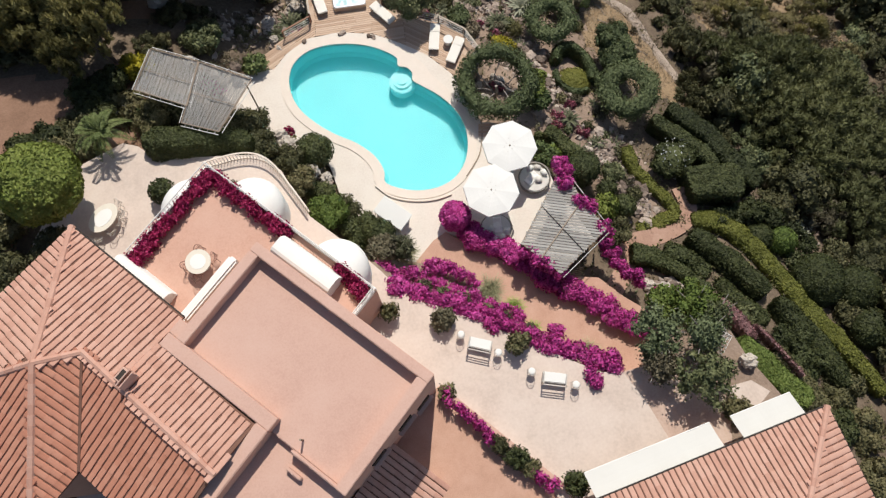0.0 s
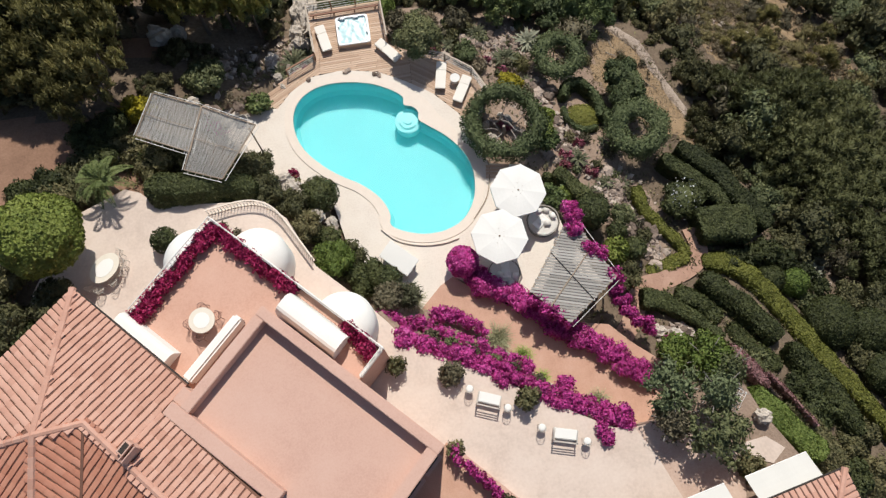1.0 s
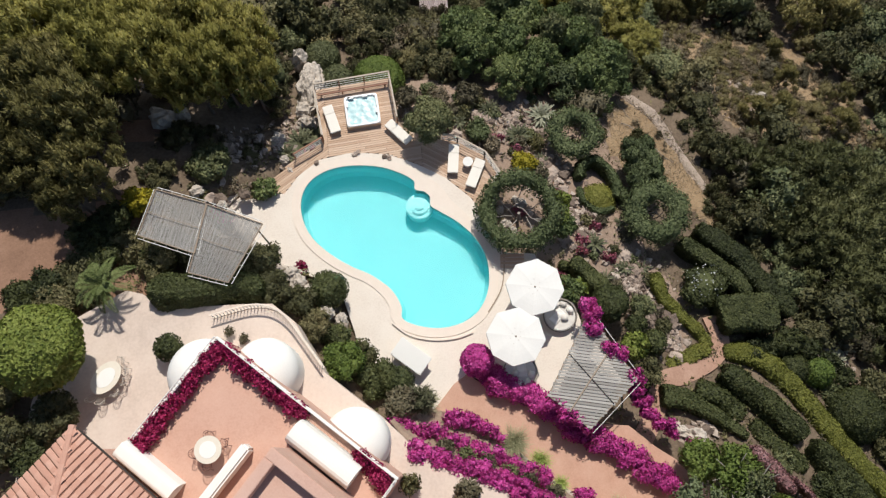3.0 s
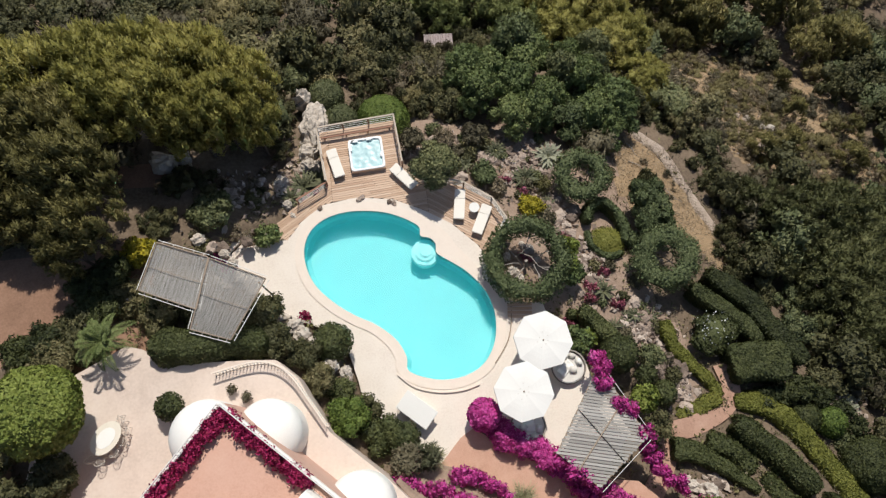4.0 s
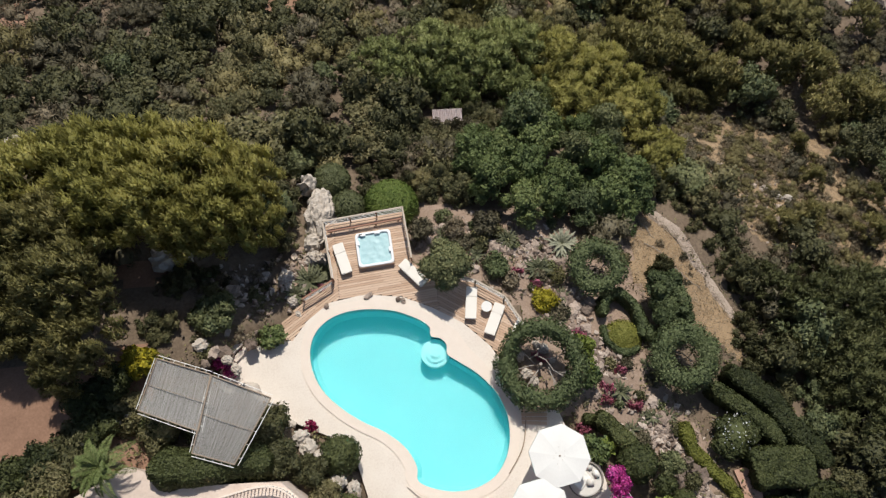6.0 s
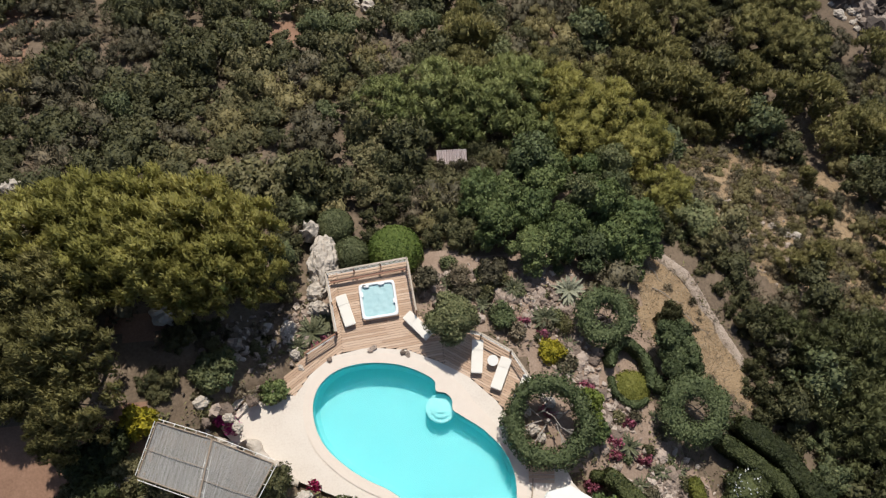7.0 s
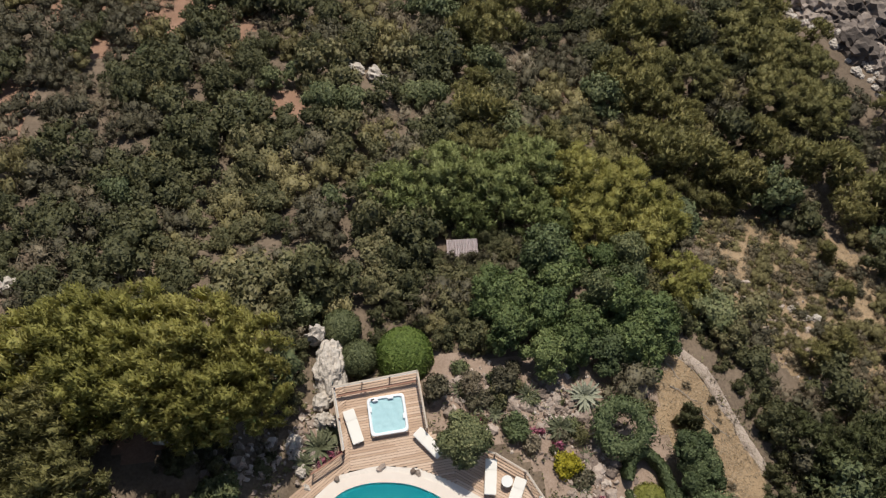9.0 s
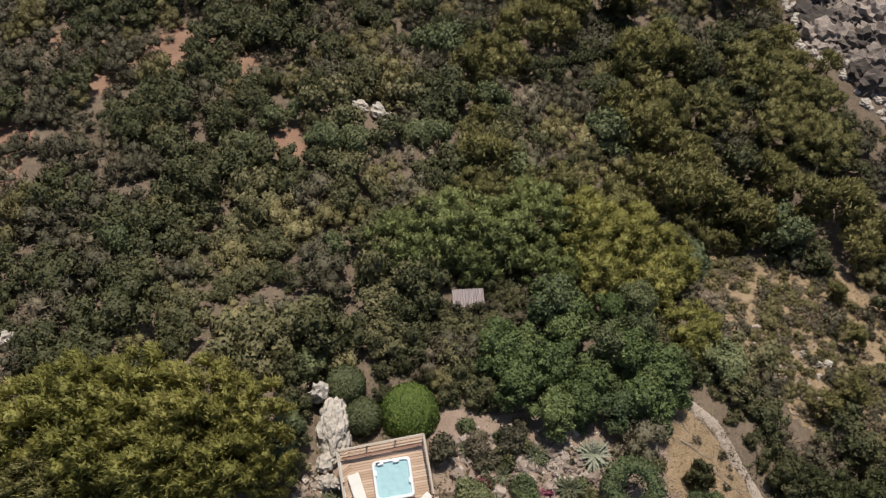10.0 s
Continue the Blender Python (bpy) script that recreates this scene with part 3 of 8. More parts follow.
BRICK = ccw([(-0.8, 11.2), (0.75, 12.8), (1.6, 13.3), (3.0, 12.2), (5.6, 10.6), (8.0, 8.9), (8.9, 9.6), (10.7, 9.3), (12.1, 7.9), (13.5, 6.8), (14.2, 5.6), (12.0, 3.4), (9.0, 3.0), (4.8, 5.2), (0.7, 7.4), (-1.8, 9.0)])


def ground():
    """One sheet of land that reaches the horizon, lowered under the built terraces."""
    far = np.array([60, 70, 85, 110, 150, 220, 350, 600, 1100, 2000.0])
    xs = np.concatenate([-far[::-1] + 3, np.arange(-52, 58.1, 0.6), far + 3])
    ys = np.concatenate([-far[::-1] + 30, np.arange(-24, 84.1, 0.6), far + 30])
    X, Y = np.meshgrid(xs, ys)
    Z = land(X, Y)
    rough = np.array([[noise.fractal(Vector((x * 0.35, y * 0.35, 0)), 1.0, 2.0, 3) for x in xs] for y in ys])
    Z = Z + 0.22 * rough
    for loop, cap in ((TERRACE, -0.4), (PATIO, PATIO_Z - 0.4), (SHADY, PATIO_Z - 0.4), (BED, PATIO_Z - 0.5), (BRICK, -0.3), (DECK, -0.5)):
        Z = np.where(inside(offset(ccw(loop), 0.65), X, Y), np.minimum(Z, cap), Z)
    Z = np.where(inside(offset(POOL, 0.5), X, Y), np.minimum(Z, -2.4), Z)
    k = len(xs)
    V = np.stack([X.ravel(), Y.ravel(), Z.ravel()], 1)
    i = (np.arange(len(ys) - 1)[:, None] * k + np.arange(k - 1)[None, :]).ravel()
    F = np.stack([i, i + 1, i + k + 1, i + k], 1)
    c = V[F].mean(1)
    n1 = np.array([noise.noise(Vector((x * 0.16, y * 0.16, 5))) for x, y in c[:, :2]])
    straw = inside(STRAW, c[:, 0], c[:, 1]) | inside(offset(TAN, 0.8), c[:, 0], c[:, 1])
    soil = inside(offset(ROCKERY, 0.5), c[:, 0], c[:, 1]) | ((np.abs(c[:, 0] + 7.6) < 1.3) & (np.abs(c[:, 1] - 30.4) < 2))
    red = np.any([np.hypot(c[:, 0] - x, c[:, 1] - y) < 1.5 * r for x, y, r in REDS], 0) | ((c[:, 0] < -16) & (c[:, 1] < 32) & (n1 > -0.15))
    me = mesh_of("ground", V, F, [M_EARTH, M_STRAW, M_REDEARTH, M_SOIL], np.where(straw, 1, np.where(soil, 3, np.where(red, 2, 0))), smooth=True)
    return tagged(new("ground", me), "dry brown earth and stony hillside falling away below the garden", "ground", kind="structure")


ground()

# ---- pool terrace, pool and deck ----
pave = part("pavement", slab(TERRACE, 0.0, -3.0, offset(RIM, -0.1)), M_PAVE)
tagged(pave, "pale stone pavement round the swimming pool", "pavement", kind="structure")


def coping():
    """One flat rim with a rounded outer edge round the pool's opening."""
    rim = part("pool_coping", slab(RIM, 0.05, -0.06, offset(POOL, -0.03)), M_COPING)
    tagged(rim, "beige stone coping round the kidney-shaped pool", "coping", kind="structure")


coping()


def pool():
    th = thing("swimming_pool", "kidney-shaped swimming pool with turquoise plaster and clear water", "pool", kind="structure")
    b = bmesh.new()
    foot = offset(POOL, -0.25)

    def floor_z(x, y):
        return -1.5 + 0.05 * (0.5 * (x + 2) - 0.85 * (y - 21.5))
    rings = [[b.verts.new((x, y, z + (floor_z(x, y) if k else 0.0))) for x, y in lp] for k, (lp, z) in enumerate(((POOL, 0.0), (POOL, 0.25), (foot, 0.0)))]
    for r, q in zip(rings, rings[1:]):
        for i in range(len(r)):
            j = (i + 1) % len(r)
            b.faces.new((r[j], q[j], q[i], r[i]))
    edges = [e for e in b.edges if e.is_boundary and e.verts[0].co.z < -0.5]
    bmesh.ops.triangle_fill(b, use_beauty=True, edges=edges, normal=(0, 0, 1))
    part("basin", b, M_POOL, th, "turquoise plaster basin")
    w = bmesh.new()
    vs = [w.verts.new((x, y, -0.1)) for x, y in POOL]
    es = [w.edges.new((vs[i], vs[(i + 1) % len(vs)])) for i in range(len(vs))]
    bmesh.ops.triangle_fill(w, use_beauty=True, edges=es, normal=(0, 0, 1))
    for f in w.faces:
        if f.normal.z < 0:
            f.normal_flip()
    water = part("water", w, M_WATER, th, "clear still water")
    water.visible_shadow = False
    for k, (r, z) in enumerate(((0.88, -0.5), (0.6, -0.36), (0.32, -0.24))):
        s = bmesh.new()
        bmesh.ops.create_cone(s, cap_ends=True, segments=40, radius1=r, radius2=r, depth=1.5 + z)
        bmesh.ops.bevel(s, geom=[e for e in s.edges if e.calc_length() < 0.3 and e.verts[0].co.z > 0 and e.verts[1].co.z > 0], offset=0.05, segments=2, affect="EDGES")
        bmesh.ops.translate(s, vec=(-0.15, 24.35, (z - 1.5) / 2), verts=s.verts)
        part("step", s, M_STEP, th, "round pale step")


pool()


def between(loop, x0, x1):
    """The part of an outline between two upright lines."""
    for cut, sign in ((x0, 1), (x1, -1)):
        out = []
        for a, b in zip(loop, np.roll(loop, -1, 0)):
            da, db = sign * (a[0] - cut), sign * (b[0] - cut)
            if da >= 0:
                out.append(a)
            if (da >= 0) != (db >= 0):
                out.append(a + (b - a) * da / (da - db))
        loop = np.array(out)
    return loop


def planks(loop, angle, width, gap, top, thick, parent, material, origin=(0, 0), seed=1):
    """Boards that fill an outline, each a piece of its own."""
    rng = random.Random(seed)
    ca, sa = math.cos(angle), math.sin(angle)
    lp = np.array([((x - origin[0]) * ca + (y - origin[1]) * sa, -(x - origin[0]) * sa + (y - origin[1]) * ca) for x, y in loop])
    v = lp[:, 1].min() + width / 2
    while v < lp[:, 1].max():
        xs = []
        for (x0, y0), (x1, y1) in zip(lp, np.roll(lp, -1, 0)):
            if (y0 > v) != (y1 > v):
                xs.append(x0 + (x1 - x0) * (v - y0) / (y1 - y0))
        xs.sort()
        for a, b in zip(xs[::2], xs[1::2]):
            cuts = [a]
            while b - cuts[-1] > 3.4:
                cuts.append(cuts[-1] + rng.uniform(1.8, 3.0))
            cuts.append(b)
            for p, q in zip(cuts, cuts[1:]):
                if q - p < 0.08:
                    continue
                bm = box((q - p - 0.008, width - gap, thick), bevel=0.006)
                ob = part("plank", bm, material, parent)
                u = (p + q) / 2
                ob.matrix_basis = pose(origin[0] + u * ca - v * sa, origin[1] + u * sa + v * ca, top - thick / 2 + rng.uniform(-0.003, 0.003), 0, 0, math.degrees(angle))
        v += width


def rail_run(parent, points, height, posts=True, bars=3, m_post=None, m_bar=None):
    """Handrail, posts and thin bars along a line of 3D points."""
    for (p, q) in zip(points, points[1:]):
        p, q = Vector(p), Vector(q)
        up = Vector((0, 0, height))
        d = (q - p)
        n = max(1, round(d.length / 1.5))
        mid = (p + q) / 2 + up
        bm = box((d.length + 0.06, 0.11, 0.05), bevel=0.012)
        hr = part("handrail", bm, m_bar or M_RAILWOOD, parent)
        hr.matrix_basis = Matrix.Translation(mid) @ d.to_track_quat("X", "Z").to_matrix().to_4x4()
        for k in range(n + 1):
            a = p + d * (k / n)
            part("post", box((0.08, 0.08, height), (a.x, a.y, a.z + height / 2), bevel=0.01), m_post or M_RAILWOOD, parent)
        for j in range(bars):
            z = Vector((0, 0, height * (j + 0.6) / (bars + 0.6)))
            part("bar", rod(p + z, q + z, 0.016, n=6), M_METAL, parent)


def deck():
    th = thing("wooden_deck", "reddish-brown timber deck beside the pool and hot tub", "deck", kind="structure")
    # One solid slab; the shade under the boards is its colour.
    part("joists", slab(offset(DECK, -0.06), -0.05, -1.6), M_DARK, th, "near-black slab painting the shade under the deck")
    for x0, x1, turn in ((-20, -5.7, 33), (-5.7, 0.35, 4), (0.35, 20, -34)):
        planks(between(DECK, x0, x1), radians(turn), 0.15, 0.015, 0.0, 0.05, th, M_WOOD)
    part("bench_beam", box((4.75, 0.16, 0.1), (-3.75, 32.8, 0.32), 4.5, 0.015), M_RAILWOOD, th, "reddish timber beam along the railing")
    for k in range(4):
        part("bench_post", box((0.1, 0.1, 0.27), (-5.9 + 1.43 * k, 32.63 + 0.112 * k, 0.135), 4.5, 0.01), M_RAILWOOD, th)
    r = thing("deck_railing", "reddish wooden railing with pale metal bars at the deck's edge", "railing", group="deck railings", kind="structure")
    rail_run(r, [(-5.95, 29.45, 0), (-6.3, 33.1, 0), (-1.27, 33.5, 0), (-1.0, 30.2, 0)], 0.95, m_bar=M_PALEWOOD)
    r = thing("deck_railing", "low reddish railing above the steps with a cactus bed behind", "railing", group="deck railings", kind="structure")
    rail_run(r, [(-7.85, 28.35, 0), (-6.0, 29.3, 0)], 0.8)
    r = thing("deck_railing", "pale railing beside the white sun loungers", "railing", group="deck railings", kind="structure")
    rail_run(r, [(0.7, 29.05, 0), (2.75, 28.35, 0), (4.4, 27.15, 0), (5.2, 25.6, 0)], 0.9, m_post=M_PALEWOOD, m_bar=M_PALEWOOD)


deck()

# ---- upper patio and brick walk ----
tagged(part("patio", slab(PATIO, PATIO_Z, -4.5), M_PATIO), "sandy concrete patio round the villa", "patio", kind="structure")
tagged(part("shady_terrace", slab(SHADY, PATIO_Z - 0.01, -4.4), M_SHADY), "terracotta-coloured terrace under the trees, their shade put into its colour", "terrace", kind="structure")
tagged(part("garden_bed", slab(BED, PATIO_Z - 0.02, -4.4), M_SOIL), "stony earth bed under the trees at the patio's end", "bed", kind="structure")
tagged(part("threshold_slab", slab(ccw([(15.6, 1.0), (15.7, 1.7), (16.9, 1.9), (17.8, 1.2), (17.0, 0.5)]), PATIO_Z + 0.04, PATIO_Z - 0.2), M_PATIO), "small pale slab beside the awning", "paving", kind="structure")
tagged(part("brick_walk", slab(BRICK, 0.1, -1.5), M_BRICKPATH), "terracotta walk between the flowering hedges", "path", kind="structure")


def planted_bank():
    """The earth bank that falls from the patio's edge to the walk."""
    top = curve([(-3.0, 10.9), (-1.6, 9.15), (0.7, 7.75), (2.8, 6.75), (4.8, 5.55), (7.1, 4.25), (9.0, 3.25), (10.0, 3.15)], step=6)
    foot = curve([(-2.0, 12.0), (-0.1, 11.3), (1.6, 10.7), (3.2, 9.35), (5.5, 6.9), (6.6, 6.0), (8.6, 4.75), (10.1, 3.95)], step=6)
    b = bmesh.new()
    rows = []
    for a, c in zip(top, foot):
        row = []
        for k in range(8):
            u = k / 7
            x, y = a[0] + (c[0] - a[0]) * u, a[1] + (c[1] - a[1]) * u
            row.append(b.verts.new((x, y, 3.5 - 3.1 * u ** 0.9 + 0.16 * noise.noise(Vector((2 * x, 2 * y, 0))))))
        row += [b.verts.new((row[-1].co.x, row[-1].co.y, -0.4)), b.verts.new((row[0].co.x, row[0].co.y, -0.4))]
        rows.append(row)
    for p, q in zip(rows, rows[1:]):
        for k in range(10):
            b.faces.new((p[k], q[k], q[(k + 1) % 10], p[(k + 1) % 10]))
    b.faces.new(rows[0])
    b.faces.new(rows[-1][::-1])
    bmesh.ops.recalc_face_normals(b, faces=b.faces)
    tagged(part("planted_bank", b, M_SOIL, smooth=True), "steep earth bank planted with bougainvillea below the patio", "bank", kind="structure")
    kerb = [(x, y, 0.25) for x, y in foot[16:]]
    tagged(part("bank_kerb", sweep(kerb, 0.3, 0.35, None, 0.05, 5, 0.6, 2, 0.8), M_ROCKPALE), "low pale stone kerb at the foot of the bank", "kerb", kind="structure")


planted_bank()


def garden_path():
    """A narrow earth and brick path that follows the ground between the hedges."""
    for pts, wd in (([(11.2, 8.0), (12.6, 9.7), (13.6, 11.6), (15.2, 12.0), (16.9, 12.6), (17.9, 13.3), (18.2, 14.3), (18.0, 15.6)], 1.2),):
        p = curve(pts, step=6)
        b = bmesh.new()
        rows = []
        for i in range(len(p)):
            d = p[min(i + 1, len(p) - 1)] - p[max(i - 1, 0)]
            s = np.array([-d[1], d[0]]) / np.linalg.norm(d) * wd / 2
            z = max(land1(*(p[i] + s)), land1(*(p[i] - s)), land1(*p[i])) + 0.16
            rows.append([b.verts.new((*(p[i] + s), z - 0.5)), b.verts.new((*(p[i] + s), z)), b.verts.new((*(p[i] - s), z)), b.verts.new((*(p[i] - s), z - 0.5))])
        for r, q in zip(rows, rows[1:]):
            for k in range(3):
                b.faces.new((r[k], q[k], q[k + 1], r[k + 1]))
        bmesh.ops.recalc_face_normals(b, faces=b.faces)
        tagged(part("garden_path", b, M_PATH), "reddish earth path winding between the clipped hedges", "path", kind="structure")


garden_path()

# ---- the villa ----
VILLA = (-10.6, 15.6)
E1, E2 = np.array([0.735, -0.678]), np.array([-0.678, -0.735])
VILLA_TURN = math.degrees(math.atan2(E1[1], E1[0]))


def at(a, b, z):
    """Villa coordinates (a along the long side, b inwards) to the world."""
    p = np.array(VILLA) + a * E1 + b * E2
    return Vector((p[0], p[1], z))


def block(a0, a1, b0, b1, z0, z1, bevel=0.04):
    c = at((a0 + a1) / 2, (b0 + b1) / 2, (z0 + z1) / 2)
    return box((a1 - a0, b1 - b0, z1 - z0), c, VILLA_TURN, bevel, seg=2)


villa = thing("villa", "pink rendered villa with roof terraces, white domes and terracotta roofs", "house", kind="structure")
part("wall", block(0.0, 11.1, 0.0, 7.0, PATIO_Z, 8.5), M_PINK, villa, "pink rendered lower storey")
part("floor", block(0.1, 11.0, 0.1, 7.0, 8.45, 8.53, 0), M_TERRFLOOR, villa, "terracotta terrace floor")
# terrace parapet with planting troughs
for a0, a1, b0, b1 in ((0.0, 11.1, 0.0, 0.13), (0.0, 0.13, 0.13, 6.0), (10.97, 11.1, 0.13, 1.8)):
    part("parapet", block(a0, a1, b0, b1, 8.5, 8.98), M_WHITE, villa, "thin white parapet")
tower = part("tower_wall", block(6.15, 16.15, 1.93, 8.0, PATIO_Z, 11.78), M_PINK, villa, "pink rendered tower with a flat roof")
part("tower_parapet", block(5.68, 6.145, 6.62, 7.345, 8.5, 12.3, 0.03), M_PINK, villa)
for a0, a1, b0, b1 in ((6.15, 16.15, 1.93, 2.43), (6.15, 6.65, 2.43, 7.35), (15.6, 16.15, 2.43, 8.1), (5.75, 11.95, 7.35, 8.0)):
    part("tower_parapet", block(a0, a1, b0, b1, 11.77, 12.45, 0.03), M_PINK, villa)
# lower flat roof behind the tower
part("wall", block(11.6, 16.05, 8.0, 13.5, PATIO_Z, 11.35), M_PINK, villa, "pink flat-roofed wing")
part("parapet", block(11.3, 11.95, 8.0, 13.9, 11.3, 12.5), M_PINK, villa)
part("parapet", block(13.15, 15.6, 7.98, 8.14, 11.5, 12.05), M_PINK, villa)
part("vent_box", block(13.4, 14.2, 8.7, 8.85, 11.3, 11.7), M_PINK, villa)
part("vent_pipe", rod(at(13.25, 7.45, 11.7), at(13.25, 7.45, 12.5), 0.045), M_BEAM, villa, "thin grey vent pipe")
# tower wall openings and ledges on the side of the lower terrace
for a, b, z in ((16.17, 4.3, 9.2), (16.17, 3.0, 7.2), (16.17, 6.2, 9.6)):
    w = part("window", block(a - 0.1, a + 0.04, b - 0.45, b + 0.45, z - 0.6, z + 0.6, 0.02), M_DARK, villa, "dark recessed window")
    part("window_sill", block(a, a + 0.22, b - 0.6, b + 0.6, z - 0.72, z - 0.6, 0.02), M_PINK, w)
# lower storey body under the tiled roofs
part("wall", block(-0.9, 6.1, 7.2, 15.8, PATIO_Z, 11.7), M_PINK, villa)
part("wall", block(7.8, 11.6, 8.0, 13.2, PATIO_Z, 11.5), M_PINK, villa)
# Floor painted near-black for the shade between the wings.
part("courtyard_floor", block(7.2, 11.5, 14.2, 20.0, PATIO_Z, 4.4, 0), M_DARK, villa)


def half_round(a0, a1, b0, b1, z0, rise, across="b", n=10):
    """A white body with a rounded back along the villa's axes."""
    b = bmesh.new()
    rows = []
    for u in (0, 1):
        ring = []
        for k in range(n + 1):
            t = k / n
            h = rise * (1 - abs(2 * t - 1) ** 5)
            if across == "b":
                ring.append(b.verts.new(at(a0 + (a1 - a0) * u, b0 + (b1 - b0) * t, z0 + h)))
            else:
                ring.append(b.verts.new(at(a0 + (a1 - a0) * t, b0 + (b1 - b0) * u, z0 + h)))
        rows.append(ring)
    for k in range(n):
        b.faces.new((rows[0][k], rows[1][k], rows[1][k + 1], rows[0][k + 1]))
    b.faces.new(rows[0])
    b.faces.new(rows[1][::-1])
    b.faces.new((rows[0][0], rows[0][-1], rows[1][-1], rows[1][0]))
    bmesh.ops.recalc_face_normals(b, faces=b.faces)
    return b


part("white_vault", half_round(5.85, 9.45, 0.5, 1.9, 8.5, 1.2), M_WHITE, villa, "white rounded vault beside the tower")
part("bench_wall", half_round(-0.1, 3.25, 6.05, 7.15, 8.5, 0.95), M_WHITE, villa, "white rounded bench wall")
part("bench_wall", block(4.35, 4.85, 3.0, 6.8, 8.5, 9.45, 0.1), M_WHITE, villa, "white parapet wall")


def apse(a, b, r, z0, z1):
    """A white round bay with a dome."""
    bm = bmesh.new()
    prof = [(r, z0), (r, z1)] + [(r * math.cos(t), z1 + 0.8 * r * math.sin(t)) for t in np.linspace(0.1, math.pi / 2, 9)]
    m = 40
    rings = [[bm.verts.new(at(a, b, 0) + Vector((rr * math.cos(2 * math.pi * k / m), rr * math.sin(2 * math.pi * k / m), z))) for k in range(m)] for rr, z in prof[:-1]]
    for p, q in zip(rings, rings[1:]):
        for k in range(m):
            bm.faces.new((p[k], p[(k + 1) % m], q[(k + 1) % m], q[k]))
    tip = bm.verts.new(at(a, b, prof[-1][1]))
    for k in range(m):
        bm.faces.new((rings[-1][k], rings[-1][(k + 1) % m], tip))
    return bm


for a, b, r in ((2.2, 0.05, 1.7), (8.15, 0.05, 1.7), (-0.25, 2.1, 1.85)):
    part("dome", apse(a, b, r, PATIO_Z, 5.9), M_WHITE, villa, "white domed round bay", smooth=True)


def fence_line(parent, points, height, pitch, r=0.014, top=0.03, mat=None):
    """Thin balusters under a top rail along 3D points."""
    mat = mat or M_METAL
    for p, q in zip(points, points[1:]):
        p, q = Vector(p), Vector(q)
        up = Vector((0, 0, height))
        part("top_rail", rod(p + up, q + up, top, n=6), mat, parent)
        n = max(1, round((q - p).length / pitch))
        src = None
        for k in range(n):
            a = p + (q - p) * ((k + 0.5) / n)
            if src is None:
                src = part("baluster", rod((0, 0, 0), up, r, n=5), mat, parent)
                src.matrix_basis = Matrix.Translation(a)
            else:
                again(src, Matrix.Translation(a))


rail = thing("terrace_railing", "white metal railing round the roof terrace", "railing", kind="structure")
fence_line(rail, [at(0.08, 5.9, 8.98), at(0.08, 0.08, 8.98), at(11.02, 0.08, 8.98), at(11.02, 1.75, 8.98)], 0.42, 0.2)


# ---- tiled roofs ----
TILE_W, TILE_L = 0.31, 0.44


def tile_mesh():
    """One curved pan tile lying along y: a broad low back and a narrow deep joint."""
    V, F = [], []
    half = TILE_W / 2
    prof = ((-half, -0.01), (-half + 0.025, 0.024), (-half + 0.1, 0.036), (0.05, 0.037), (half - 0.06, 0.026), (half - 0.045, -0.03))
    for y, up in ((0, 0.012), (TILE_L + 0.04, 0.0)):
        for x, z in prof:
            V.append((x, y, z + up))
    n = len(prof)
    for k in range(n - 1):
        F.append((k, k + n, k + n + 1, k + 1)[::-1])
    F.append(tuple(range(n)))
    return V, F


TILE_V, TILE_F = tile_mesh()
TILE_ME = mesh_of("tile", TILE_V, [f[::-1] for f in TILE_F], [M_TILE_OB])
TILE_SPOTS = []


